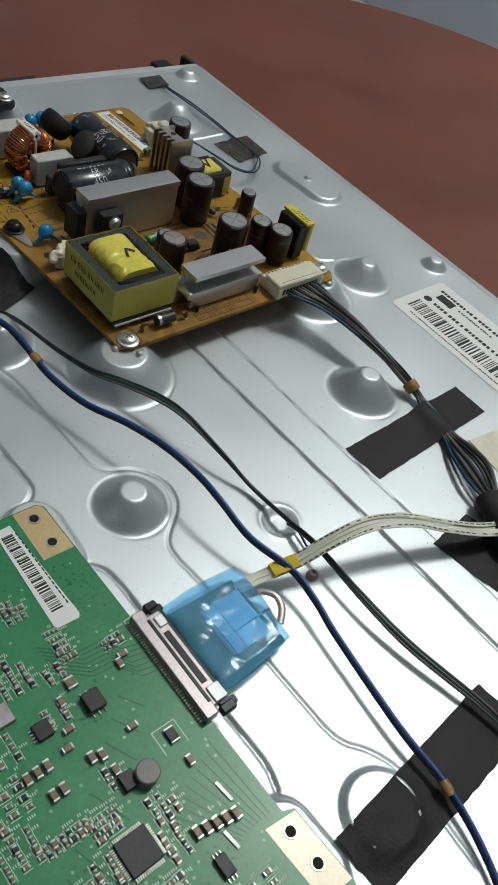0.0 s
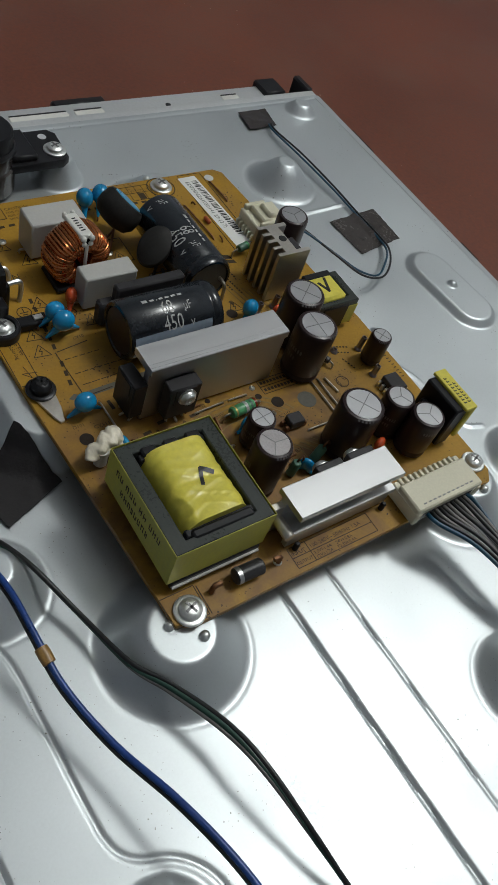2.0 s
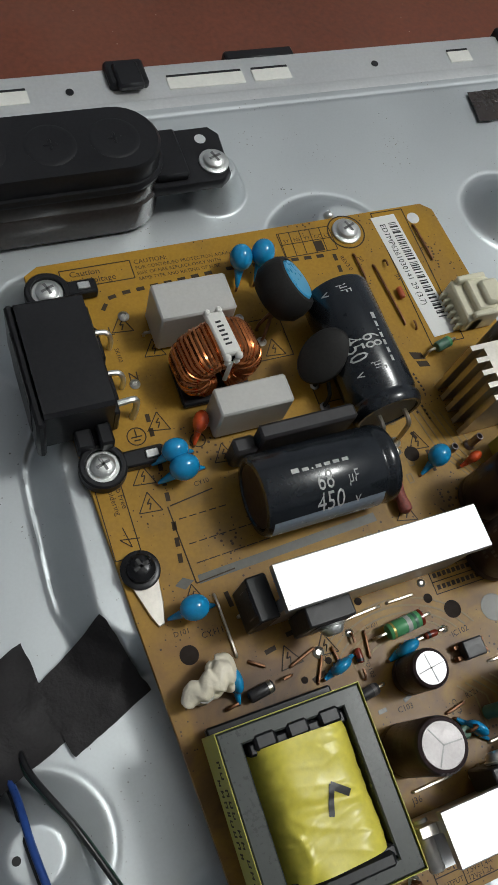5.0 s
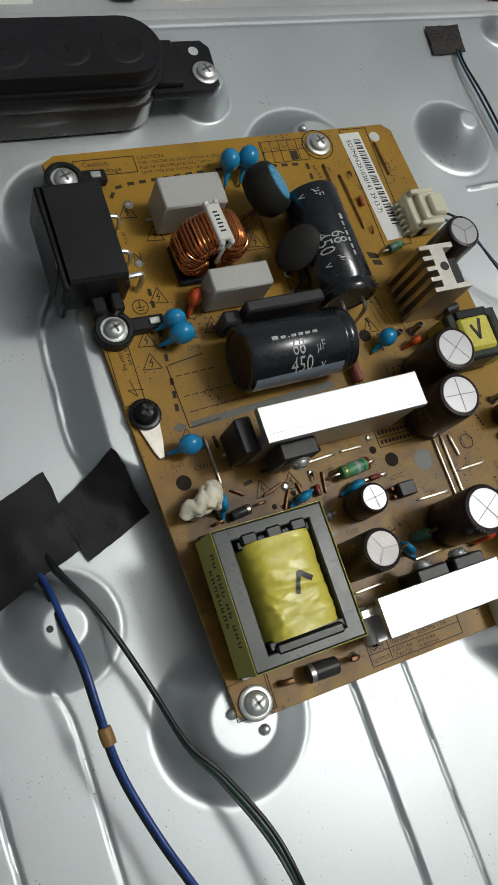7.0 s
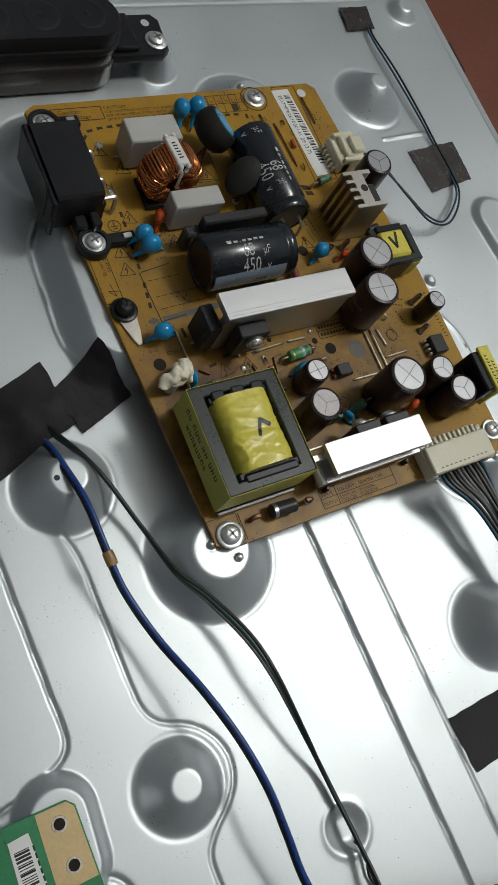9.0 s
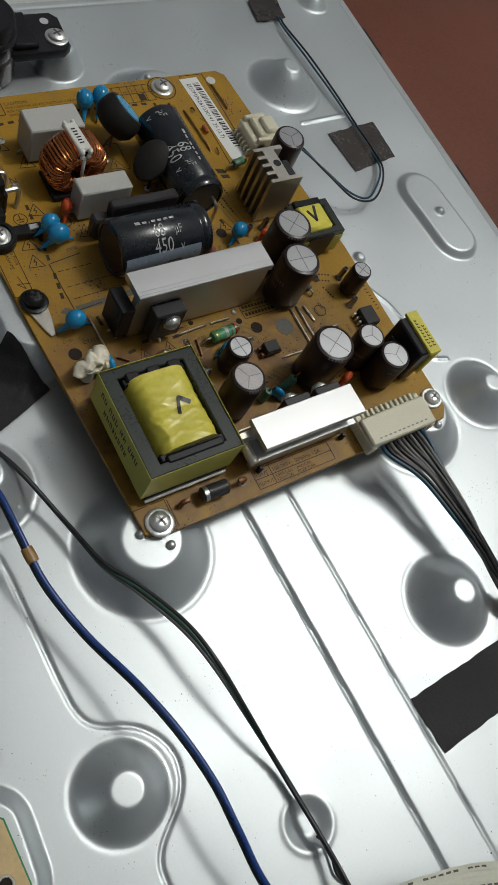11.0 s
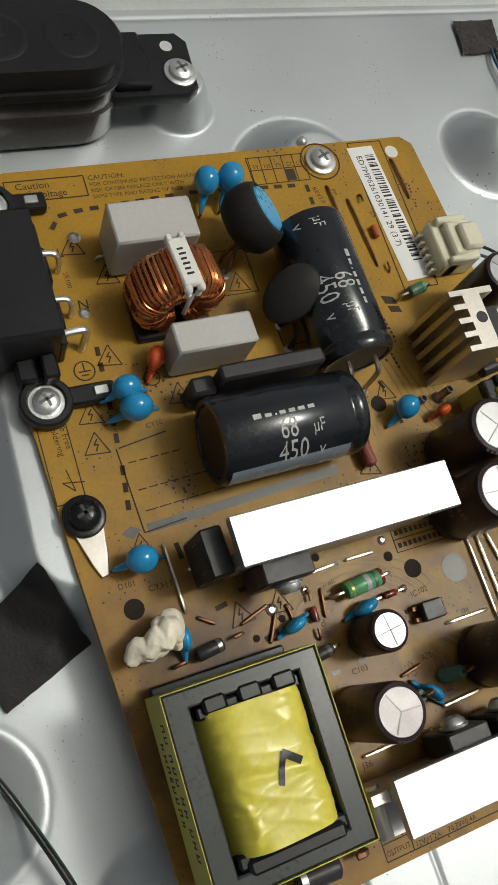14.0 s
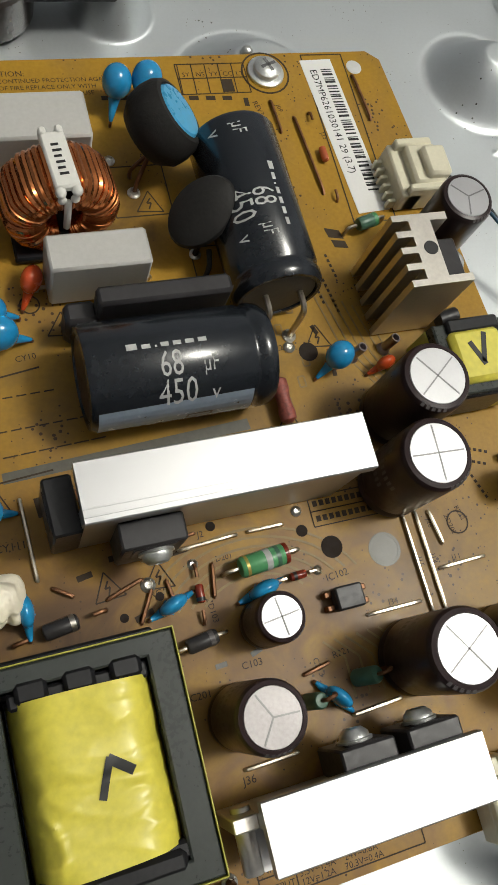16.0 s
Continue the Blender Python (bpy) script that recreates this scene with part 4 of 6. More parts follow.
part("small_diode", Shape().lathe([(0.5, 0), (1.5, 0.3), (1.5, 4.2), (0.5, 4.5)], 14, axis((87.5, 81.2, BZ + 3.2), (1, 0.15, 0.05))), CHIP, board, "short grey diode")


# main transformer
def barrel_z(u, v, z0, z1):
    """Height of the wrinkled tape at a fraction across and along the winding."""
    arch = (max(0.0, 1 - abs(2 * u - 1) ** 4.6)) ** 0.5
    wr = noise.noise(Vector((u * 1.6 + 3, v * 5.0, 1.7))) * 0.5
    for k, (slant, size) in enumerate(((0.35, 6.0), (-0.25, 9.0))):
        ridge = 1 - abs(noise.noise(Vector((u * 1.7 + 5 * k, (v + slant * u) * size, 2.3 + 3 * k))))
        wr += (0.8, 0.5)[k] * ridge ** 4 * (0.15 + 0.85 * (2 * u - 1.1) ** 2)
    wr += -0.45 * math.exp(-((v - 0.47 + 0.1 * (u - 0.5)) / 0.05) ** 2)
    fold = 0.5 * math.exp(-((u - 0.16 - 0.05 * math.sin(9 * v)) / 0.03) ** 2) * max(0, math.sin(6.3 * v))
    return z0 + (z1 - z0) * arch + (wr + fold) * min(1, 3 * arch)


def wound_barrel(x0, x1, y0, y1, z0, z1):
    """Tape-wrapped winding: a wide arch across x with wrinkles, running along y."""
    nx, ny, verts, faces = 48, 72, [], []
    for j in range(ny + 1):
        v = j / ny
        for i in range(nx + 1):
            u = i / nx
            x = x0 + (x1 - x0) * u
            y = y0 + (y1 - y0) * v + 0.5 * math.sin(3.1 * u + 0.6) * (v - 0.5)
            z = barrel_z(u, v, z0, z1)
            verts.append((x, y, z))
    for j in range(ny):
        for i in range(nx):
            a = j * (nx + 1) + i
            faces.append((a, a + 1, a + nx + 2, a + nx + 1))
    n = nx + 1
    for row in (0, ny):
        faces.append(tuple(row * n + i for i in range(n)))
    return verts, faces


def ring_core(s, x0, x1, y0, y1, wx, wy, z0, z1, mi=0):
    """A closed rectangular frame with a slight chamfer."""
    rows = []
    for ox, oy, z in ((0, 0, z0), (0, 0, z1 - 0.3), (0.3, 0.3, z1), (wx - 0.3, wy - 0.3, z1), (wx, wy, z1 - 0.3), (wx, wy, z0)):
        rows.append([(x0 + ox, y0 + oy, z), (x1 - ox, y0 + oy, z), (x1 - ox, y1 - oy, z), (x0 + ox, y1 - oy, z)])
    k = len(rows)
    return s.add([p for r in rows for p in r], [(4 * a + i, 4 * a + (i + 1) % 4, 4 * ((a + 1) % k) + (i + 1) % 4, 4 * ((a + 1) % k) + i) for a in range(k) for i in range(4)], mi)


TX0, TX1, TY0, TY1 = -3.2, 23.6, 6.8, 37.6
tr = part("transformer", ring_core(Shape(), TX0, TX1, TY0, TY1, 3.9, 2.9, 16.2, 29.2), FERRITE, board, "large transformer with grey ferrite frame and yellow tape")
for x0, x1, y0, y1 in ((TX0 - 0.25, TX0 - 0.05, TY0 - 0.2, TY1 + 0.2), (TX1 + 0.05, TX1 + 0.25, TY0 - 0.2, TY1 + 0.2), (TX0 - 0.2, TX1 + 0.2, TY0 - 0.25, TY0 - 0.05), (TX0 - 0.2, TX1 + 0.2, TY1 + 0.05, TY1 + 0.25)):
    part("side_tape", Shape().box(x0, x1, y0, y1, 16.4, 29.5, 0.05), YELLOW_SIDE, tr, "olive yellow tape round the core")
coil = Shape()
coil.add(*wound_barrel(0.9, 20.6, 11.8, 32.8, 17.0, 31.2))
part("winding_tape", coil, YELLOW, tr, "wrinkled glossy yellow tape over the winding", 50)
bob = Shape().box(1.6, 19.6, 32.2, 34.4, 17, 28.6, 0.4).box(1.4, 20.2, 9.8, 12.2, 17, 28.8, 0.5)
for k in range(3):
    part("bobbin_block", Shape().box(2.6 + 6.0 * k, 6.8 + 6.0 * k, 32.6, 35.6, 28, 29.6, 0.6), BLACK, tr)
part("bobbin_block", Shape().box(2.6, 19.4, 8.6, 11.4, 28.0, 29.6, 0.7), BLACK, tr)
bob.box(0.6, 20.6, 11, 33, 16.4, 19, 0.3)
part("bobbin", bob, BLACK, tr, "black plastic bobbin")
base = Shape().box(TX0 + 1, TX1 - 0.5, TY0 - 0.6, TY0 + 4, BZ + 1.6, 16.3, 0.4).box(TX0 + 1, TX1 - 0.5, TY1 - 4, TY1 + 1.6, BZ + 1.6, 16.3, 0.4).box(TX0 + 2, TX1 - 2, TY0 + 3, TY1 - 3, BZ + 2, 16, 0.2)
part("bobbin_base", base, BLACK, tr)
part("pale_base_strip", Shape().box(TX0 + 1.2, TX1 - 1, TY0 - 1.2, TY0 - 0.2, BZ + 2.2, BZ + 2.9, 0.1), GREY_BOX, tr)
for k in range(5):
    part("transformer_pin", Shape().tube([(TX0 + 3 + 5 * k, TY0 + 0.4, 15), (TX0 + 3 + 5 * k, TY0 + 0.4, BZ - 0.3)], 0.45, 6), LEAD, tr)
v = Shape()
for a, b, wide in (((10.6, 19.6), (12.4, 24.2), 0.48), ((12.1, 24.1), (15.0, 21.9), 0.62)):
    d = Vector((b[0] - a[0], b[1] - a[1])).normalized() * wide
    rows = []
    for k in range(13):
        x, y = a[0] + (b[0] - a[0]) * k / 12, a[1] + (b[1] - a[1]) * k / 12
        for sx in (-1, -0.3, 0.3, 1):
            px, py = x - sx * d.y, y + sx * d.x
            rows.append((px, py, barrel_z((px - 0.9) / 19.7, (py - 11.8) / 21, 17.0, 31.2) + 0.16))
    v.add(rows, [(4 * k + q, 4 * k + q + 1, 4 * k + q + 5, 4 * k + q + 4) for k in range(12) for q in range(3)])
part("marker_stroke", v, INK, tr, "black marker tick")
side_marks = Shape()
for row in range(2):
    y, z = 33.5 - 3 * row, 26.6 - 4.4 * row
    while y > 13 + 4 * row:
        w = rnd.uniform(0.7, 1.7)
        w = min(w, 1.2)
        side_marks.box(TX0 - 0.32, TX0 - 0.24, y - 0.3, y, z - 2.2, z, 0.02)
        side_marks.box(TX0 - 0.32, TX0 - 0.24, y - w, y - w + 0.3, z - 2.2, z - 0.8 * rnd.random(), 0.02)
        q = rnd.choice((0.0, 0.9, 1.8))
        side_marks.box(TX0 - 0.32, TX0 - 0.24, y - w, y, z - 0.35 - q, z - q, 0.02)
        y -= w + rnd.choice((0.6, 0.7, 1.6))
part("side_marks", side_marks, SILK, tr, "dark printed characters")

# small transformer with marked yellow label
t2 = part("small_transformer", ring_core(Shape(), 80.2, 96.4, 63.6, 76.8, 2.8, 2.4, BZ + 2, 24.0), FERRITE, board, "small transformer with a grey core and a marked yellow label")
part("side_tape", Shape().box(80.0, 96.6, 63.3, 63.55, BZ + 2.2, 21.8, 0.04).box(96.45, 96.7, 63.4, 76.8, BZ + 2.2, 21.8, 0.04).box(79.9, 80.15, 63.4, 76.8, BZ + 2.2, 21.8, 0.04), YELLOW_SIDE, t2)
part("winding_tape", Shape().box(82.2, 92.4, 65.2, 75, 16, 25.4, 0.9), YELLOW, t2, "yellow tape over the winding")
part("bobbin", Shape().box(82.6, 93, 63.2, 65.8, BZ + 1.2, 23.0, 0.4).box(82.6, 93, 74.6, 77.2, BZ + 1.2, 25, 0.4), BLACK, t2)
tick = Shape()
for a, b in (((85.4, 72.4), (87.0, 68.4)), ((87.0, 68.4), (88.6, 73.4))):
    d = Vector((b[0] - a[0], b[1] - a[1])).normalized() * 0.45
    tick.prism([(a[0] - d.y, a[1] + d.x), (b[0] - d.y + d.x, b[1] + d.x + d.y), (b[0] + d.y + d.x, b[1] - d.x + d.y), (a[0] + d.y, a[1] - d.x)], 25.3, 25.52)
part("marker_stroke", tick, INK, t2, "black marker tick")

# upright transformer beside the output socket
t3 = part("upright_transformer", Shape().box(91.4, 96.6, 13.0, 26.4, BZ + 1, 28.8, 0.5).box(89.6, 91.6, 15.4, 24.2, BZ + 1, 23.5, 0.6), BLACK, board, "narrow upright transformer with a yellow printed top")
part("yellow_wrap", Shape().box(94.0, 98.4, 12.2, 27.2, 28.6, 29.8, 0.2).box(96.6, 98.4, 12.2, 27.2, BZ + 4, 29.0, 0.3), YELLOW, t3, "yellow tape band")
marks = Shape()
for row in range(2):
    for k in range(9 - 2 * row):
        marks.box(95.0 + 1.6 * row, 95.9 + 1.6 * row, 14.4 + 1.15 * k, 14.75 + 1.15 * k, 29.75, 29.88, 0.02)
        marks.box(95.0 + 1.6 * row, 95.2 + 1.6 * row, 14.4 + 1.15 * k, 15.1 + 1.15 * k, 29.75, 29.88, 0.02)
part("printed_marks", marks, INK, t3)


# grey box film capacitors
def box_cap(x0, x1, y0, y1, top):
    c = part("film_capacitor", Shape().box(x0, x1, y0, y1, BZ + 0.7, top, 0.45), GREY_BOX, board, "pale grey box film capacitor")
    for x in (x0 - 1.4, x1 + 1.4):
        m = (y0 + y1) / 2
        inner = x0 + 1 if x < x0 else x1 - 1
        part("capacitor_lead", Shape().tube([(inner, m, BZ + 1.0), (x, m, BZ + 1.0), (x, m, BZ - 0.4)], 0.4, 6), LEAD, c)


box_cap(13, 30, 118.2, 127.4, 25)
box_cap(18.6, 35, 94.6, 101.2, 24)


# toroid choke
def toroid(cx, cy, cz, R, r_in, half):
    turns = Matrix.Translation((cx, cy, cz)) @ Matrix.Rotation(radians(5), 4, "Z")
    core = Shape()
    prof = [(r_in + 1.2, -half + 1), (R - 1.2, -half + 1), (R - 1.0, half - 1), (r_in + 1.2, half - 1)]
    n, verts, faces = 40, [], []
    for i in range(n):
        a = 2 * math.pi * i / n
        verts += [(r * math.cos(a), w, r * math.sin(a)) for r, w in prof]
    for i in range(n):
        for k in range(4):
            faces.append((i * 4 + k, i * 4 + (k + 1) % 4, ((i + 1) % n) * 4 + (k + 1) % 4, ((i + 1) % n) * 4 + k))
    core.add(verts, faces, 0, turns)
    t = part("choke_coil", core, BLACK, board, "copper-wound ring choke with a white spacer")
    for sign in (1, -1):
        for k in range(23):
            wind = Shape()
            a = radians(90 + sign * (13 + 6.7 * k))
            spread = 0.14 * math.sin(k * 2.1)
            loop = []
            for r, w in ((r_in, -half + 1.2), (r_in + 1.0, -half), ((R + r_in) / 2, -half - 0.35), (R - 1.2, -half + 0.2), (R, -half + 1.6), (R + 0.1, 0), (R, half - 1.6), (R - 1.2, half - 0.2), ((R + r_in) / 2, half + 0.2), (r_in + 1.0, half), (r_in, half - 1.2), (r_in - 0.1, 0)):
                loop.append(turns @ Vector((r * math.cos(a), w + spread, r * math.sin(a))))
            wind.tube(loop, 0.56, 6, 0, 2, True)
            part("copper_turn", wind, COPPER, t)
    sp = Shape()
    sp.box(-2.0, 2.0, -half - 0.2, half + 0.8, R - 0.6, R + 1.0, 0.4, 0, turns)
    for x in (-1.3, 1.3):
        sp.box(x - 0.6, x + 0.6, half + 0.2, half + 1.6, R - 0.8, R + 1.3, 0.3, 0, turns)
        sp.ball(turns @ Vector((x, -half - 0.5, R + 0.1)), 0.9, 1.0, 0.9, 12)
        sp.ball(turns @ Vector((x * 0.8, -half - 0.7, R - 1.7)), 0.75, 0.6, 0.9, 10)
    sp.box(-0.6, 0.6, -half - 1.0, -half - 0.1, -1, R - 2, 0.4, 0, turns)
    sp.box(-1.9, 1.9, -half - 0.8, half + 0.8, -R - 1, -R + 0.6, 0.4, 0, turns)
    part("spacer", sp, WHITE, t, "white plastic spacer")
    word = Shape()
    for k in range(6):
        word.box(-0.7, 0.5 + 0.25 * (k % 2), 2.6 - 1.05 * k, 3.05 - 1.05 * k, R + 0.98, R + 1.05, 0.02, 0, turns)
    part("printed_marks", word, INK, t)
    part("choke_base", Shape().box(cx - 8, cx + 8, cy - 6.5, cy + 5, BZ + 0.2, BZ + 1.8, 0.4), BLACK, t)


toroid(22.6, 109.4, 21.1, 9.0, 3.3, 4.6)

# mains inlet socket
inlet = part("mains_socket", Shape().prism([(101.8, BZ + 0.3), (128, BZ + 0.3), (128, 25.2), (127.2, 26), (102.6, 26), (101.8, 25.2)], -15.6, -1.6, 0, ALONG), BLACK, board, "black plastic mains inlet socket")
part("socket_step", Shape().box(-1.7, -0.2, 101.9, 127.9, BZ + 0.3, 20.5, 0.4).box(-1.7, 1.0, 116.5, 124.5, BZ + 0.3, 17, 0.4).box(-1.7, 1.0, 106.5, 113.5, BZ + 0.3, 17, 0.4), BLACK, inlet)
part("socket_flange", Shape().box(-17.4, -15.5, 100.6, 128.6, BZ - 2, 25, 0.6), BLACK, inlet)
part("socket_opening", Shape().prism(round_rect(-7, 7, -9, 9, 3), 0, 0.2, 0, Matrix.Translation((-17.4, 114, 18.5)) @ Matrix.Rotation(radians(-90), 4, "Y")), INK, inlet)
for x, y, tx, ty in ((-5.9, 93.8, -6, 104), (-6.6, 136.4, -6, 124)):
    ears = Shape().lathe([(3.2, 0), (5.0, 0), (5.0, 2.6), (4.6, 3.0), (3.7, 3.0), (3.6, 1.4), (3.2, 1.4)], 28, Matrix.Translation((x, y, BZ + 0.2)))
    ears.box(min(x, tx) - 2.4, max(x, tx) + 2.4, min(y + 4.2, ty), max(y - 4.2, ty) if ty < y else ty, BZ + 0.2, BZ + 2.6, 0.3)
    part("mounting_ear", ears, BLACK, inlet)
for box in ((-1.6, 7.2, 92.0, 95.8, BZ + 0.3, BZ + 3.0, 0.4), (-2.4, 4.4, 134.4, 138.2, BZ + 0.3, BZ + 3.0, 0.4)):
    part("terminal_arm", Shape().box(*box), BLACK, inlet)
for box in ((-10, -6.5, 97.5, 102, BZ + 0.3, BZ + 5, 0.5), (-5.5, -2.5, 97, 102, BZ + 0.3, BZ + 6, 0.5)):
    part("socket_rib", Shape().box(*box), BLACK, inlet)
for x, y in ((4.6, 93.9), (1.6, 136.3)):
    part("terminal_tab", Shape().box(x - 1.5, x + 1.2, y - 0.9, y + 0.9, BZ + 2.8, BZ + 3.5, 0.15), BRIGHT, inlet, "bright metal terminal")
for y in (122.5, 112.5):
    part("terminal_wire", Shape().tube([(-2, y, 17.6), (1.2, y, 17.6), (2.8, y - 0.4, 17.2), (3.4, y - 1, 15), (3.2, y - 1.2, BZ)], 0.6, 8), BRIGHT, inlet)
part("terminal_wire", Shape().tube([(-1.6, 104.8, 18.4), (2.5, 105, 18.8), (4.0, 105, 18.2), (4.1, 104.6, 15), (3.4, 104.0, BZ)], 0.75, 8), BRIGHT, inlet)


# dipped discs and drops
def drop(x, y, z, r, m=BLUE, turn=0, thin=0.86, foot=None, name="ceramic_capacitor", label="glossy blue dipped ceramic capacitor"):
    a = radians(turn)
    d = part(name, Shape().ball((x, y, z), r, r * thin, r * 0.98, 18, 0, Matrix.Rotation(a, 4, "Z")), m, board, label)
    c, s = math.cos(a), math.sin(a)
    k = r * 0.75
    for side in (-1, 1):
        px, py = x + side * k * c, y + side * k * s
        fx, fy = x + side * r * 1.6 * c, y + side * r * 1.6 * s
        part("capacitor_neck", Shape().tube([(x + side * r * 0.25 * c, y + side * r * 0.25 * s, z - r * 0.35), (px, py, z - r * 0.9), (fx, fy, max(BZ + 0.8, z - r * 1.5))], r * 0.52, 10, end=0.3), m, d)
        part("capacitor_lead", Shape().tube([(px, py, z - r * 0.95), (fx, fy, max(BZ + 0.8, z - r * 1.5)), (fx, fy, BZ - 0.3)], 0.3, 6), RUSTY, d)
    return d


drop(38, 134.6, 18.2, 3.2, turn=70)
drop(43.6, 134.8, 18.4, 3.3, turn=60)
drop(8.6, 92.4, 17.8, 2.9, turn=5)
drop(9.4, 88.4, 17.6, 3.25, turn=5)
drop(2.6, 60.6, 17.2, 3.0, turn=0)
drop(65.6, 76.8, 16.6, 2.82, turn=30)
drop(27.4, 41.6, 14.2, 2.49, turn=20, thin=0.5)
drop(42, 40.6, 14.4, 2.71, turn=15, thin=0.5)
drop(49.2, 22.0, 15.0, 2.37, turn=130, thin=0.5)
drop(6.0, 45.4, 16.4, 2.49, turn=90, thin=0.5)
drop(16.2, 97.8, 16.4, 2.5, RED, 60, 0.7, name="film_drop", label="small glossy red dipped component")
drop(74.6, 74.6, 15.2, 1.92, RED, 15, 0.6, name="film_drop", label="small glossy red dipped component")
drop(72.4, 18.6, 17.0, 2.15, RED, 20, 0.6, name="film_drop", label="small glossy red dipped component")
drop(99.6, 70.2, 16.5, 3.4, ORANGE, 75, 0.4, name="disc_capacitor", label="brown-orange disc capacitor at the board edge")

# varistor in a black sleeve with a blue end, and a black disc
M = axis((42.4, 121.6, 22.2), (0.68, 0.06, 0.73))
vr = part("sleeved_varistor", Shape().lathe([(0, -4.6), (3, -4.5), (5.6, -3.6), (7.2, -1.4), (7.4, 1.0), (7.0, 3.2), (6.2, 4.5), (5.4, 4.7), (5.2, 4.3), (0, 4.3)], 32, M, 0, (1, 0.93)), BLACK_RUB, board, "large round varistor in a matt black sleeve")
part("blue_end", Shape().lathe([(0, 4.32), (5.15, 4.32), (4.8, 4.9), (0, 5.2)], 28, M, 0, (1, 0.93)), mat("sky_blue_face", (0.06, 0.36, 0.62), 0.3), vr, "sky blue exposed face")
for x, y in ((37.6, 118.6), (38.0, 115.8)):
    part("varistor_lead", Shape().tube([(41, 120, 17), (x, y, 14.5), (x, y, BZ - 0.3)], 0.4, 6), RUSTY, vr)
M = axis((45.6, 103.6, 22.6), (-0.5, -0.3, 0.82))
th = part("disc_thermistor", Shape().lathe([(0, -2.4), (4.6, -2.2), (6.4, -1.0), (6.8, 0), (6.4, 1.2), (4.6, 2.2), (0, 2.5)], 32, M, 0, (0.74, 1.02)), BLACK_RUB, board, "matt black disc thermistor leaning on a capacitor")
for x, y in ((45.9, 101.7), (46.3, 96.4)):
    part("thermistor_lead", Shape().tube([(47, 104 if y > 99 else 99.6, 17), (46.6, y + 0.6, 16), (x, y, 14), (x, y, BZ)], 0.5, 6), BLACK_RUB, th)

# silicone over a small part
glue = Shape()
for x, y, z, a, b, c in ((-2.2, 45.4, 17.2, 2.6, 2.0, 2.4), (0.8, 46.6, 18.6, 2.4, 2.2, 2.0), (3.2, 47.4, 18.4, 2.2, 2.6, 2.2), (4.4, 45.6, 17.4, 1.6, 2.4, 2.2), (1.0, 44.8, 17.2, 2.6, 1.6, 1.8), (2.2, 49, 18.2, 2.0, 1.4, 1.8)):
    glue.ball((x, y, z - 0.5), a * 0.88, b * 0.88, c * 0.85, 14)
glue.tube([(-4.0, 44.2, 16.0), (-2.2, 46.6, 17.6), (-0.6, 45.0, 18.4), (1.0, 47.6, 19.2), (2.0, 45.2, 19.0), (3.4, 48.6, 19.6), (4.4, 46.2, 18.6), (5.0, 48.8, 17.8), (3.0, 50.0, 17.4)], 1.55, 10)
for k, p in enumerate(glue.v):
    q = noise.noise(Vector(p) * 0.45) * 0.55
    glue.v[k] = (p[0] + q, p[1] + q * 0.6, p[2] + q)
g = part("silicone_blob", glue, GLUE, board, "cream silicone glue over a small component", 180)
fuse = g.modifiers.new("merge", "REMESH")
fuse.mode, fuse.voxel_size, fuse.use_smooth_shade = "VOXEL", 0.00025, True
soft_edge = g.modifiers.new("melt", "SMOOTH")
soft_edge.factor, soft_edge.iterations = 0.5, 2

part("glued_resistor", Shape().lathe([(0.6, 0), (1.8, 0.4), (1.8, 5.5), (0.6, 6)], 12, Matrix.Translation((-0.6, 45, BZ + 0.4))), GREY_BOX, g)


# axial parts
def axial(x0, y0, x1, y1, z, r, length, m, bands=(), name="axial_resistor", label="", lead=LEAD, rl=0.35):
    a, b = Vector((x0, y0, z)), Vector((x1, y1, z))
    d = (b - a).normalized()
    s = (a + b) / 2 - d * length / 2
    M = axis(s, d)
    body = part(name, Shape().lathe([(rl, 0), (r * 0.85, 0.15), (r, 0.5), (r, length - 0.5), (r * 0.85, length - 0.15), (rl, length)], 18, M), m, board, label)
    for p, q in bands:
        part("colour_band", Shape().lathe([(r * 1.0, length * p[0]), (r * 1.03, length * p[0]), (r * 1.03, length * p[1]), (r * 1.0, length * p[1])], 18, M), q, body)
    for x, y, e, sg in ((x0, y0, a, 1), (x1, y1, b, -1)):
        part("axial_lead", Shape().tube([(x, y, BZ - 0.3), (x, y, z - 0.6), e + d * 0.7 * sg, e + d * 2 * sg], rl, 6, steps=3), lead, body)


axial(36.6, 44.4, 49.2, 45.6, 15, 1.7, 8.4, GREEN_R, (((0.1, 0.16), GOLD), ((0.5, 0.62), PRINT), ((0.72, 0.8), GREEN_D), ((0.9, 0.98), DARK_RED)), label="green power resistor with colour bands")
axial(7.2, 2.0, 26.6, 1.6, 15, 2.1, 8.2, CHIP, (((0.06, 0.2), ALU),), "power_diode", "fat black diode with a silver band", RUSTY, 0.75)
axial(3.6, 41.2, 17.4, 43.2, 14, 1.25, 5.4, CHIP, (((0.75, 0.9), ALU_DIM),), "diode", "dusty grey diode", RUSTY)
axial(26.4, 34.6, 34.6, 35.8, 14, 1.2, 5.2, CHIP, (((0.7, 0.85), PRINT_DIM),), "diode", "grey diode")
axial(32.3, 47.0, 31.8, 37.8, 13.2, 0.7, 3.0, DARK_RED, (((0.7, 0.9), INK),), "glass_diode", "dark red glass diode", RUSTY, 0.3)
axial(44.4, 41.4, 52.4, 41.8, 13.4, 0.7, 3.0, DARK_RED, (((0.2, 0.4), INK),), "glass_diode", "dark red glass diode", LEAD, 0.3)
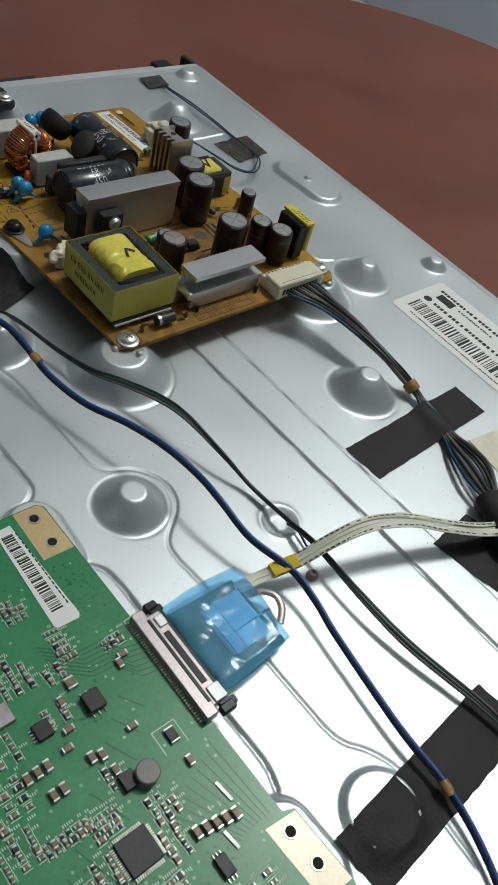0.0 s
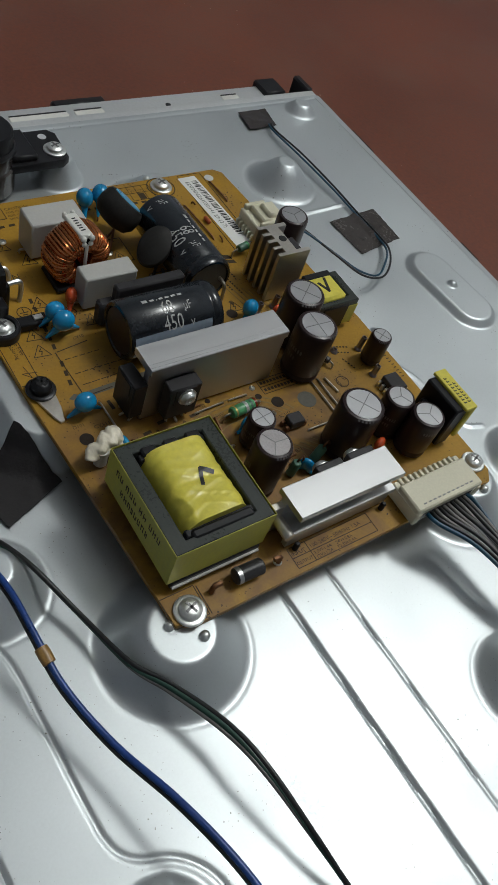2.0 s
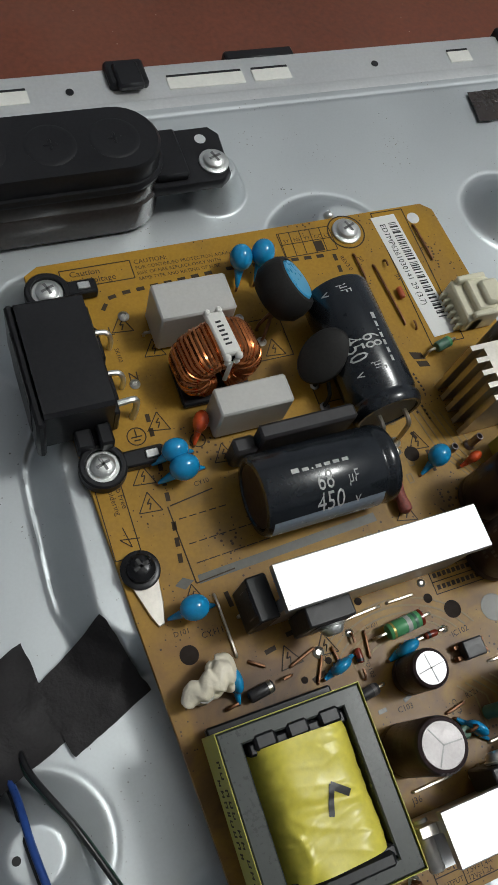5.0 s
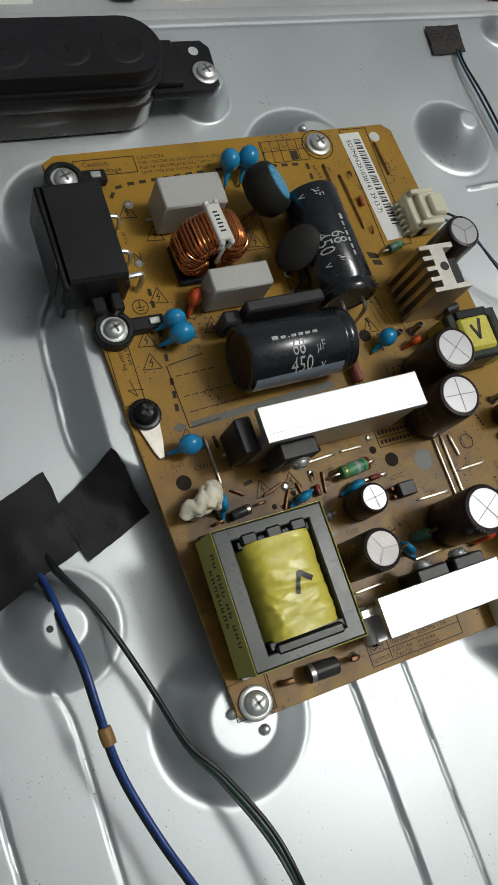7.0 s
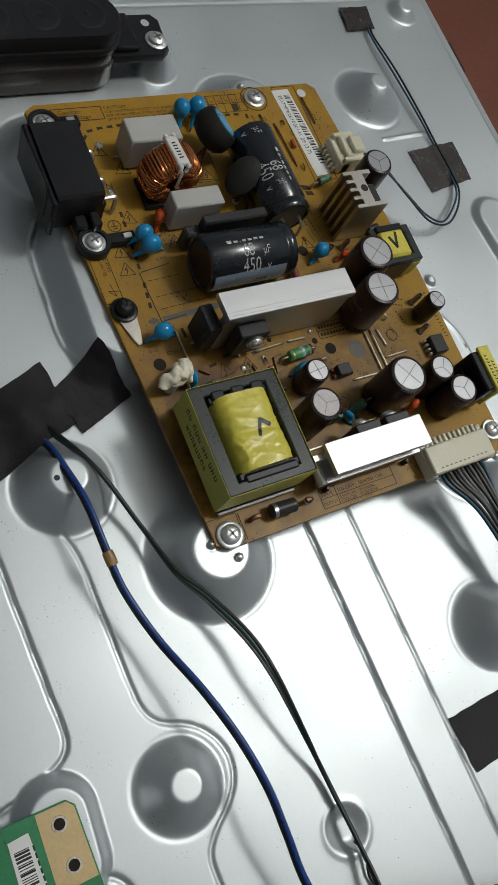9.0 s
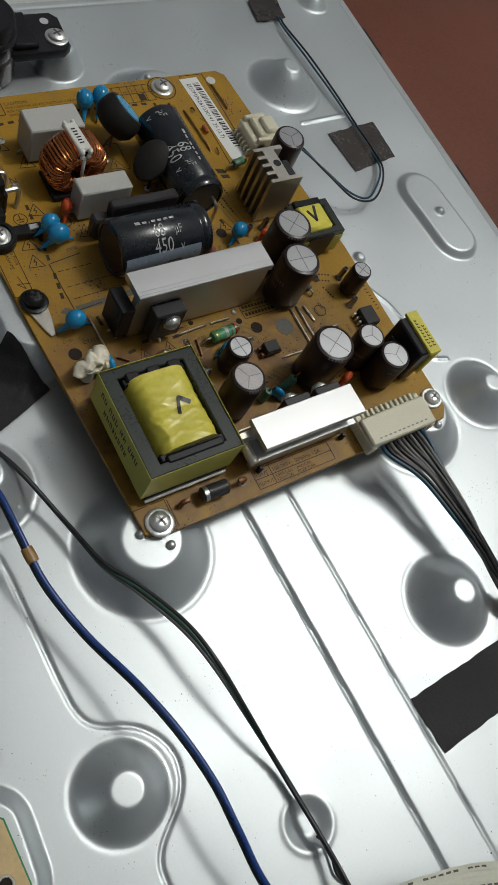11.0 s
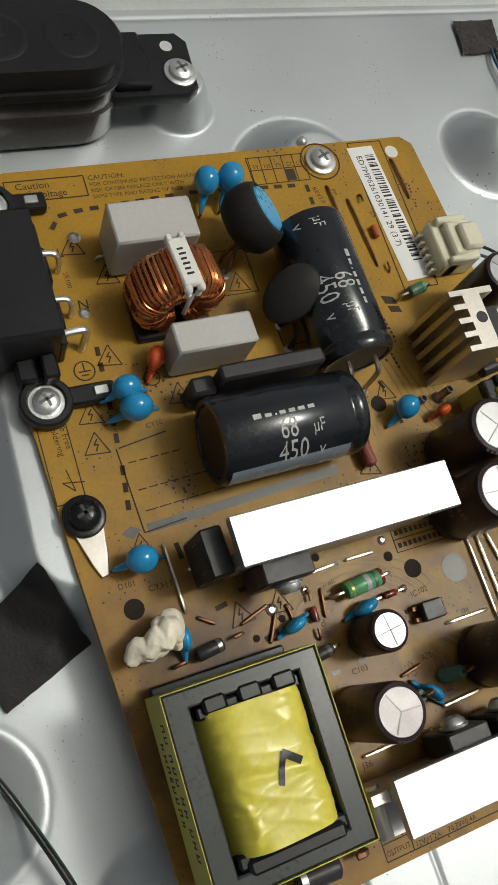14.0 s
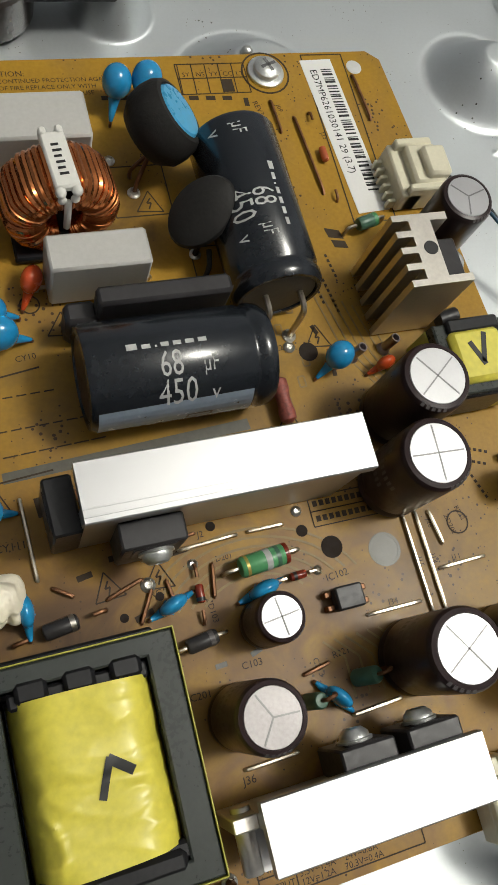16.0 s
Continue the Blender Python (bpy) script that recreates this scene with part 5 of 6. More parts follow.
axial(76.8, 130.5, 76.9, 110.1, 13, 0.75, 3.2, mat("pink_red_glass", (0.5, 0.12, 0.05), 0.25), (), "glass_diode", "orange-red glass diode", RUSTY, 0.3)
axial(76.0, 102.6, 84.5, 104.6, 14.5, 1.3, 4.2, GREEN_D, (((0.8, 1.0), GREEN_R),), "axial_resistor", "small green resistor")
axial(80, 50, 77.5, 56.5, 14.0, 1.1, 4.2, CHIP, (((0.1, 0.25), PRINT_DIM),), "diode", "small black diode")


def standing(x, y, m, lean, h=5.5, r=1.3):
    M = axis((x, y, BZ + 0.3), (*lean, 1))
    s = part("standing_resistor", Shape().lathe([(0.4, 0), (r, 0.4), (r, h - 0.5), (r * 0.8, h - 0.1), (r * 0.4, h)], 16, M), m, board, "small green resistor standing on end")
    tip = M @ Vector((0, 0, h))
    part("bent_lead", Shape().tube([tip, tip + Vector((0.4, 0, 1.2)), tip + Vector((1.8, 0.3, 1.2)), tip + Vector((2.6, 0.4, -1.5)), (x + 3.2, y + 0.4, BZ)], 0.32, 6), RUSTY, s)


standing(44.6, 22.4, GREEN_D, (0.15, 0))
standing(53.6, 23.8, GREEN_D, (0.35, 0), 5.5, 1.4)


def post(x, y, h, r=0.9, lean=(0.2, 0.05)):
    M = axis((x, y, BZ), (*lean, 1))
    p = part("metal_post", Shape().lathe([(r * 1.5, 0), (r * 1.4, 0.4), (r, 0.8), (r, h), (r * 0.72, h), (r * 0.7, h - 1.4), (0, h - 1.4)], 16, M), FOIL, board, "small hollow metal post")


for x, y, h in ((70, 77.8, 4), (76.6, 78.4, 4.5), (93.6, 53.6, 5), (91.6, 43, 4), (85, 55.5, 1.2)):
    post(x, y, h)

# small chips
ic = part("optocoupler", Shape().box(53, 57.8, 34.4, 38.2, BZ + 0.9, BZ + 3.6, 0.3), CHIP, board, "small black four-legged chip")
for y in (35.2, 37.4):
    for x, d in ((53, -1), (57.8, 1)):
        part("chip_leg", Shape().box(min(x, x + 1.3 * d), max(x, x + 1.3 * d), y - 0.5, y + 0.5, BZ, BZ + 1.8, 0.15), RUSTY, ic)
ic = part("driver_chip", Shape().box(91, 96.4, 33, 39.4, BZ + 0.9, BZ + 4, 0.3), CHIP, board, "black eight-legged driver chip")
for k in range(4):
    for x, d in ((91, -1), (96.4, 1)):
        part("chip_leg", Shape().box(min(x, x + 1.2 * d), max(x, x + 1.2 * d), 33.5 + 1.6 * k, 34.4 + 1.6 * k, BZ, BZ + 2.2, 0.12), BRIGHT, ic)

# output socket with its pins
sock = part("output_socket", Shape().box(67.4, 92.4, -4.8, 4.4, BZ + 0.2, BZ + 6.6, 0.5).box(67.2, 69.4, -5.2, 6.4, BZ + 0.2, BZ + 5, 0.4).box(90.4, 92.6, -5.2, 6.4, BZ + 0.2, BZ + 5, 0.4).box(90.6, 94.4, -1.6, 2.6, BZ + 0.2, BZ + 4.4, 0.4), IVORY, board, "ivory nylon output wire socket")
for k in range(11):
    part("socket_pin", Shape().box(70 + 1.95 * k, 71.1 + 1.95 * k, 4.3, 7.0, BZ + 0.2, BZ + 4.6, 0.2), IVORY, sock)
    part("wire_slot", Shape().box(70.2 + 1.8 * k, 71.2 + 1.8 * k, -3.4, -3.0, BZ + 6.5, BZ + 6.66, 0.03), SCORE, sock)
    part("wire_mouth", Shape().box(70.0 + 1.8 * k, 71.3 + 1.8 * k, -4.92, -4.7, BZ + 1.6, BZ + 4.2, 0.05), BLACK, sock)

plug = part("signal_socket", Shape().box(88, 92.5, 106.6, 118.4, BZ + 0.3, 17.6, 0.4).box(90.6, 97.4, 108, 116.8, BZ + 0.3, 19.6, 0.6).box(93.0, 98.2, 108.6, 115.4, BZ + 0.3, 21.2, 0.7).box(89, 97, 106.6, 108.2, BZ + 0.3, 19.4, 0.4).box(89, 97, 116.6, 118.4, BZ + 0.3, 19.4, 0.4), IVORY, board, "cream signal socket with plugged lead")
for k in range(6):
    part("socket_pin", Shape().box(86.4, 88.4, 107.4 + 1.8 * k, 108.2 + 1.8 * k, BZ + 0.2, BZ + 2.6, 0.15), IVORY, plug)

# bent metal earth tab at the board edge
part("earth_tab", Shape().prism([(-7.2, 69), (-5.2, 62), (-4.2, 59.8), (-3.0, 60), (-2.0, 64), (-1.6, 69)], BZ + 0.2, BZ + 0.8, b=0.2), ALU_DIM, board, "dull bent earth tab")


# ---- screws ----
def screw(x, y, z, r, m, label, dome=1.0, group="board screws", washer=True):
    s = thing("screw", x, y, z, label, "screw", group)
    T = Matrix.Translation((x, y, z))
    prof = [(0, 0)]
    if washer:
        prof += [(r, 0), (r, 0.5), (r * 0.93, 0.7), (r * 0.72, 0.7)]
    else:
        prof += [(r * 0.72, 0)]
    prof += [(r * 0.72, 0.9), (r * 0.70, 1.3 * dome + 0.4), (r * 0.5, 1.9 * dome + 0.4), (r * 0.3, 2.05 * dome + 0.4), (0, 2.1 * dome + 0.4)]
    part("head", Shape().lathe(prof, 28, T), m, s)
    c = Shape()
    zt = z + 2.1 * dome + 0.42
    for a in (20, 110):
        c.box(-r * 0.42, r * 0.42, -r * 0.085, r * 0.085, zt - 0.6, zt + 0.02, 0.02, 0, Matrix.Translation((x, y, 0)) @ Matrix.Rotation(radians(a), 4, "Z"))
    part("cross_slot", c, SCORE if m == BRIGHT else INK, s)
    return s


screw(0, 0, BZ + 0.05, 4.0, BRIGHT, "bright cross-head screw with washer at the board corner")
screw(-5.9, 93.8, BZ + 1.7, 3.6, BRIGHT, "bright cross-head screw in the black socket ear")
screw(-6.6, 136.4, BZ + 1.7, 3.6, BRIGHT, "bright cross-head screw in the black socket ear")
screw(70.3, 140.8, BZ + 0.05, 3.8, BRIGHT, "bright cross-head screw with washer at the board edge")
screw(100.3, 3.8, BZ + 0.05, 3.6, BRIGHT, "bright cross-head screw with washer at the board corner")
screw(-4.6, 71.4, BZ + 0.85, 4.0, mat("black_screw", (0.02, 0.02, 0.022), 0.3, 0.5), "black dome-head screw on the earth tab", 1.5)
for k, (x, y) in enumerate(((-5.4, -0.6), (0.8, -6.3), (98.6, -4.5), (68.5, 147.5))):
    zz = float(sheet_height(np.array([[x]], float), np.array([[y]], float))[0, 0]) - 0.3
    p = part("rivet", Shape().lathe([(1.3, 0), (1.3, 0.8), (1.1, 1.4), (0.6, 1.8), (0, 1.9)], 16, Matrix.Translation((x, y, zz))), BRIGHT)
    tagged(p, "small round steel rivet on the pressed dome", "rivet", "chassis rivets")


def ground(x, y):
    return float(sheet_height(np.array([[x]], float), np.array([[y]], float))[0, 0])


# ---- loudspeaker at the top edge ----
spk = thing("speaker", -45, 169, 0, "long black plastic speaker box with a screwed ear", "speaker")


def stadium(x0, x1, y0, y1, n=14):
    r, m = (y1 - y0) / 2, (y0 + y1) / 2
    right = [(x1 - r + r * math.cos(radians(a)), m + r * math.sin(radians(a))) for a in np.linspace(-90, 90, n)]
    return right + [(x0, y1), (x0, y0)]


def tiers(rows):
    s = Shape()
    for (x0, x1, y0, y1), z0, z1 in rows:
        s.prism(stadium(x0, x1, y0, y1), z0, z1, b=0.8)
    return s


part("speaker_body", tiers([((-130, 29.5, 158.8, 181), 1.2, 10.5)]), SMOKY, spk)
part("speaker_band", tiers([((-130, 28.8, 159.4, 180.2), 10.4, 16)]), SMOKY, spk, "glossy smoky brown band")
part("speaker_rim", tiers([((-130, 29.6, 158.9, 180.8), 15.6, 17.2)]), BLACK, spk)
cover = part("speaker_cover", tiers([((-130, 28.6, 160.2, 179.4), 17, 22.4)]), BLACK, spk)
for x in (17.5, 2.5, -13.5, -30):
    part("cover_disc", Shape().lathe([(0, 22.1), (5.9, 22.1), (6.0, 22.42), (5.4, 22.6), (4.6, 22.5), (0, 22.5)], 28, Matrix.Translation((x, 169.6, 0))).box(x - 1.6, x + 1.6, 169.3, 169.9, 22.4, 22.66, 0.1).box(x - 0.3, x + 0.3, 168, 171.2, 22.4, 22.66, 0.1), BLACK, cover)
part("speaker_ear", Shape().prism([(26, 162.4), (44.5, 162.4), (47.4, 164.6), (48.2, 177.6), (46, 180.2), (26, 180)], 8.4, 11.2, b=0.5).box(27, 36, 164, 179, 11, 13.4, 0.6), BLACK, spk)
part("ear_hole", Shape().lathe([(0, 11.2), (1.5, 11.2), (1.5, 11.26), (0, 11.28)], 16, Matrix.Translation((42.6, 176.2, 0))), RAIL, spk)
screw(43.8, 168.4, 11.1, 3.9, BRIGHT, "bright cross-head screw in the speaker ear", 0.9, "speaker screws")

# ---- green control board ----
TZ = 8.0
tcon = thing("control_board", -95, -110, 6.6, "green control circuit board with many tiny chips", "circuit board")
outline = [(-138, -43.6), (-61.6, -44.6), (-59.8, -46.4), (-58.6, -100), (-57.6, -151.4), (-54.6, -152.6), (-53.6, -172), (-55, -178), (-138, -178)]
tb = part("board", Shape().prism(outline, TZ - 1.4, TZ, b=0.1), GREEN_PCB, tcon, "green lacquered board", 30)
for poly, holes, m in (([(-69, -44.9), (-61.6, -45), (-60.2, -46.6), (-59.8, -62.6), (-69.2, -62.4)], ((-64.5, -48.9), (-64.2, -58.3)), PAD_GOLD), ([(-63.8, -152), (-55.0, -153), (-53.9, -172), (-62.6, -171.6)], ((-59.1, -155.9), (-58.4, -164.8)), mat("pale_cream_pad", (0.68, 0.62, 0.48), 0.38, 0.2))):
    pad = part("mount_pad", Shape().prism(poly, TZ, TZ + 0.08), m, tcon, "bare tan mounting pad")
    for k, (x, y) in enumerate(holes):
        part("pad_hole", Shape().lathe([(0, 0.1), (1.3, 0.1), (1.3, 0.14), (0, 0.15)], 18, Matrix.Translation((x, y, TZ))), HOLE, pad)
        part("hole_rim", Shape().lathe([(1.25, 0.06), (1.9, 0.06), (1.75, 0.3), (1.4, 0.3), (1.3, 0.09)], 18, Matrix.Translation((x, y, TZ))), SOLDER, pad)
lab = part("barcode_label", Shape().prism([(-76.2, -47.9), (-71.4, -47.6), (-69.6, -81.2), (-70.4, -82.4), (-76.4, -82.2), (-77.2, -81.2)], TZ, TZ + 0.1), PAPER, tcon, "white paper barcode label")
bars = Shape()
y = -50.5
while y > -77.5:
    w = rnd.choice((0.2, 0.2, 0.35, 0.55))
    bars.strip(-75.6, y, -72.2, y, w, TZ + 0.11)
    y -= w + rnd.choice((0.22, 0.3, 0.45))
for k in range(16):
    bars.strip(-71.2 + 0.04 * k, -50.5 - 1.7 * k, -71.2 + 0.04 * k, -51.7 - 1.7 * k, 0.4, TZ + 0.11)
tagged(part("barcode", bars, INK, lab), kind="stuff")

# edge connector with its latch
con = part("edge_connector", Shape().box(-60.2, -56.4, -124.4, -90.4, TZ, TZ + 3.2, 0.3).box(-56.6, -52.4, -122.2, -92.6, TZ + 0.2, TZ + 2.4, 0.3), SHELL, tcon, "metal-shelled edge connector")
part("connector_slot", Shape().box(-57.4, -56.4, -121, -94, TZ + 3.1, TZ + 3.35, 0.1).box(-55.4, -53.6, -116, -99, TZ + 2.3, TZ + 2.6, 0.1), BLACK, con)
part("latch", Shape().box(-54.6, -51.2, -124.6, -90, TZ + 0.4, TZ + 1.8, 0.3).box(-55.4, -51.6, -91.6, -89.2, TZ + 0.2, TZ + 2.6, 0.4).box(-53, -50.4, -92.6, -90.6, TZ + 0.2, TZ + 1.6, 0.3).box(-55.4, -51, -125.6, -123, TZ + 0.2, TZ + 2.6, 0.4).box(-53, -49.6, -124.4, -122.2, TZ + 0.2, TZ + 1.6, 0.3), BLACK, con, "dark plastic latch with hooked ends")
part("latch_plate", Shape().box(-55.2, -52.6, -97.4, -94, TZ + 1.8, TZ + 3.0, 0.2).box(-55.4, -51.6, -122, -117.4, TZ + 1.8, TZ + 3.0, 0.2), RAIL, con)
for k in range(40):
    part("contact_pin", Shape().box(-61.3, -60.1, -123.3 + 0.82 * k, -122.9 + 0.82 * k, TZ, TZ + 0.9, 0.05), SOLDER, con)


def chip(x, y, w, l, h, m, ends=0.0, name="chip_capacitor", turn=0):
    """A surface-mount part: body with tinned ends along its length."""
    M = Matrix.Translation((x, y, TZ)) @ Matrix.Rotation(radians(turn), 4, "Z")
    c = part(name, Shape().box(-w / 2, w / 2, -l / 2 + ends, l / 2 - ends, 0.02, h, 0.12, 0, M), m, tcon)
    if ends:
        for sgn in (-1, 1):
            a, b = sorted((sgn * l / 2, sgn * (l / 2 - ends)))
            part("tinned_end", Shape().box(-w / 2 - 0.03, w / 2 + 0.03, a, b, 0, h + 0.03, 0.1, 0, M), SILVER_TERM, c)
    return c


def legged(x, y, w, l, h, n, sides, m=CHIP, name="logic_chip", pitch=None):
    c = part(name, Shape().box(x - w / 2, x + w / 2, y - l / 2, y + l / 2, TZ + 0.2, TZ + h, 0.2), m, tcon, "grey-black square chip" if n > 8 else "small black chip")
    legs = Shape()
    for sgn in (-1, 1):
        for k in range(n):
            o = (k - (n - 1) / 2) * (pitch or l * 0.9 / n)
            if "x" in sides:
                legs.box(*sorted((x + sgn * w / 2, x + sgn * (w / 2 + 1.0))), y + o - 0.14, y + o + 0.14, TZ, TZ + 0.5, 0.04)
            if "y" in sides:
                legs.box(x + o - 0.14, x + o + 0.14, *sorted((y + sgn * l / 2, y + sgn * (l / 2 + 1.0))), TZ, TZ + 0.5, 0.04)
    part("leg_row", legs, SOLDER, c)
    return c


legged(-90.2, -138.6, 8.2, 8.4, 1.4, 14, "xy")
legged(-101, -84, 9, 9, 1.3, 14, "xy")
legged(-80, -104.2, 4.6, 5.2, 2.2, 3, "y", CHIP, "regulator_chip", 1.6)
legged(-93.5, -103.6, 4.2, 4.4, 1.3, 4, "x", CHIP, "logic_chip", 0.9)
legged(-76.4, -152.4, 3.0, 5.0, 1.4, 3, "y", CHIP, "logic_chip", 1.0)
chip(-99.5, -95.5, 4.4, 5.2, 1.5, FOIL, 0, "crystal")
ind = part("power_inductor", Shape().lathe([(2.9, 0), (3.0, 0.4), (2.2, 0.8), (2.2, 2.0), (3.0, 2.4), (3.0, 3.2), (2.7, 3.5), (0, 3.5)], 24, Matrix.Translation((-79.4, -126.2, TZ))), mat("inductor_grey", (0.2, 0.19, 0.19), 0.45), tcon, "round grey wound inductor")
chip(-83.6, -124.8, 3.6, 4.2, 1.8, CHIP, 0, "diode_chip")
for k in range(5):
    chip(-77.3 + 2.5 * k, -143.2 - 0.5 * k, 1.6, 3.2, 1.4, MLCC, 0.6)
for k in range(3):
    chip(-102 + 2.6 * k, -111.7 + 0.1 * k, 1.6, 3.0, 1.4, MLCC, 0.6)
for k in range(2):
    chip(-99 + 2.6 * k, -118.0, 1.6, 3.0, 1.4, MLCC, 0.6)
    chip(-87.6 + 2.4 * k, -115.6 - 0.8 * k, 1.6, 3.0, 1.4, MLCC, 0.6)
for x, y, tn in ((-75.5, -114.6, 90), (-68.8, -129.2, 0), (-84.6, -121, 0), (-88.4, -106.8, 90), (-86.4, -100, 0), (-91, -110.6, 90), (-67, -97.5, 90), (-69, -99.2, 0)):
    chip(x, y, 1.5, 2.8, 1.2, MLCC, 0.5, "chip_capacitor", tn)
chip(-82, -97, 2.6, 3.2, 1.2, MLCC, 0.6)
chip(-68.8, -121.7, 2.6, 4.0, 1.0, CHIP, 0.5, "chip_resistor", 0)
chip(-66.4, -139.6, 1.0, 5.6, 0.4, RAIL, 0, "test_strip", 8)
chip(-71.6, -149.0, 1.0, 5.0, 0.4, RAIL, 0, "test_strip", 8)
# small passives in the clusters that crowd the board
clusters = [(-84, -72, 2.6, 3.2, 8, 0), (-78.6, -85.5, 1.4, 6.5, 10, 90), (-84, -92, 2.2, 2.8, 6, 0), (-89, -101, 2.6, 3.2, 6, 90), (-93, -88, 4, 5, 14, 0), (-67, -92, 2.6, 2, 6, 90), (-101, -126.5, 6, 2.2, 12, 0), (-93, -129, 3.2, 3.6, 12, 90), (-98, -138, 2.2, 5.5, 8, 0), (-82.5, -141, 2.2, 5, 8, 0),
            (-90, -148, 5.5, 2.2, 10, 90), (-111, -123, 4.5, 5.5, 14, 0), (-108, -112, 4.5, 6, 12, 90), (-105, -100, 5, 7, 14, 0), (-114, -92, 6, 10, 16, 0), (-97, -76, 4, 9, 9, 0), (-80, -134, 3, 3, 8, 0), (-74, -163, 6, 8, 16, 90), (-90, -157, 8, 4.5, 18, 0), (-106, -142, 5, 8, 18, 90), (-85.5, -122, 1.6, 2.6, 5, 0)]
strokes = Shape()
seed = random.Random(11)
for cx, cy, sx, sy, n, tn in clusters:
    cols = max(2, round(math.sqrt(n * sx / sy)))
    for k in range(n):
        u, v2 = k % cols, k // cols
        x = cx + (u / max(1, cols - 1) - 0.5) * 2 * sx * 0.8 + seed.uniform(-0.2, 0.2)
        y = cy + (v2 / max(1, n // cols) - 0.5) * 2 * sy * 0.8 + seed.uniform(-0.2, 0.2)
        if x < -137:
            continue
        big = seed.random() < 0.35
        w2, l2 = (1.15, 2.1) if big else (0.85, 1.6)
        way = tn if seed.random() < 0.85 else 90 - tn
        chip(x, y, w2, l2, 0.75 if big else 0.5, seed.choice((MLCC, MLCC, CHIP)), 0.5 if big else 0.42, seed.choice(("chip_resistor", "chip_capacitor")), way)
        hx, hy = (w2 / 2 + 0.4, l2 / 2 + 0.35) if way == 0 else (l2 / 2 + 0.35, w2 / 2 + 0.4)
        for sx2, sy2 in ((-1, 0), (1, 0)) if way == 0 else ((0, -1), (0, 1)):
            strokes.strip(x + sx2 * hx - sy2 * hx, y + sy2 * hy - sx2 * hy, x + sx2 * hx + sy2 * hx, y + sy2 * hy + sx2 * hy, 0.22, TZ + 0.01)
        for q in range(seed.choice((0, 2, 3, 4))):
            strokes.strip(x + 1.3 + 0.55 * q, y + 1.5, x + 1.3 + 0.55 * q, y + 2.2, 0.28, TZ + 0.01)
for k in range(5):
    strokes.strip(-67.5 + 2.5 * k - 9, -140.2 - 0.5 * k, -67.5 + 2.5 * k - 9, -139.0 - 0.5 * k, 0.5, TZ + 0.01)
for a in ((-61.2, -89.6, -61.2, -96), (-61.2, -89.6, -57, -89.4), (-61.2, -124.8, -58, -125), (-72.6, -118.6, -66.0, -118.6), (-72.6, -118.6, -72.6, -125), (-66, -118.6, -66, -125)):
    strokes.strip(*a, 0.3, TZ + 0.01)
for k in range(26):
    strokes.strip(-84 + 0.9 * (k % 13), -158 - 1.4 * (k // 13), -84 + 0.9 * (k % 13), -159.0 - 1.4 * (k // 13), 0.5, TZ + 0.01)
vias = Shape()
for k in range(170):
    x, y = seed.uniform(-134, -62), seed.uniform(-176, -66)
    vias.lathe([(0.42, 0), (0.4, 0.04), (0.16, 0.05), (0.14, 0.02), (0, 0.02)], 8, Matrix.Translation((x, y, TZ)))
tagged(part("via", vias, mat("pale_green_via", (0.2, 0.42, 0.24), 0.4, 0.2), tb, "tiny pale round contacts"), kind="stuff")
tagged(part("pale_printing", strokes, SILK_WHITE, tb, "fine pale printed strokes"), kind="stuff")
tr_lines = Shape()
for k in range(7):
    pts = [(-61.4, -97 - 1.5 * k), (-66, -96 - 1.5 * k), (-70, -91 - 1.3 * k), (-76, -90.6 - 1.3 * k), (-84, -84 - 1.3 * k)]
    for a, b in zip(pts, pts[1:]):
        tr_lines.strip(*a, *b, 0.34, TZ + 0.01)
for k in range(9):
    tr_lines.strip(-74 - 4.5 * k, -106 - 4 * k, -70 - 4.5 * k, -112 - 5 * k, 0.4, TZ + 0.01)
    tr_lines.strip(-62 - 2.2 * k, -128 - 1.1 * k, -60.5 - 1.2 * k, -150, 0.3, TZ + 0.01)
tagged(part("copper_trace", tr_lines, TRACE, tb), kind="stuff")

# plug board with blue film, and the flat cable
plugb = thing("flat_cable_plug", -34, -105, 2, "small plug board wrapped in glossy blue film", "cable plug")
part("plug_board", Shape().prism([(-52, -93), (-26, -93.6), (-25, -117), (-52, -120)], TZ - 4.4, TZ - 3.2), GREEN_PCB, plugb)
part("plug_foil", Shape().box(-41, -27, -113, -97, TZ - 3.3, TZ - 2.2, 0.5).box(-40, -37.4, -113.6, -96.4, TZ - 2.4, TZ - 1.8, 0.2).box(-36.4, -34, -113.2, -96.8, TZ - 2.4, TZ - 1.9, 0.2), mat("white_foil", (0.9, 0.92, 0.94), 0.35, 0.1), plugb, "silver foil block")

part("plug_clip", Shape().tube([(-24, -100, 3.4), (-20.4, -101.4, 4.6), (-18.2, -105, 5.2), (-19.0, -109, 4.4), (-22, -112, 3.2)], 1.1, 8, flat=0.45), ALU_DIM, plugb, "bent dull metal clip")


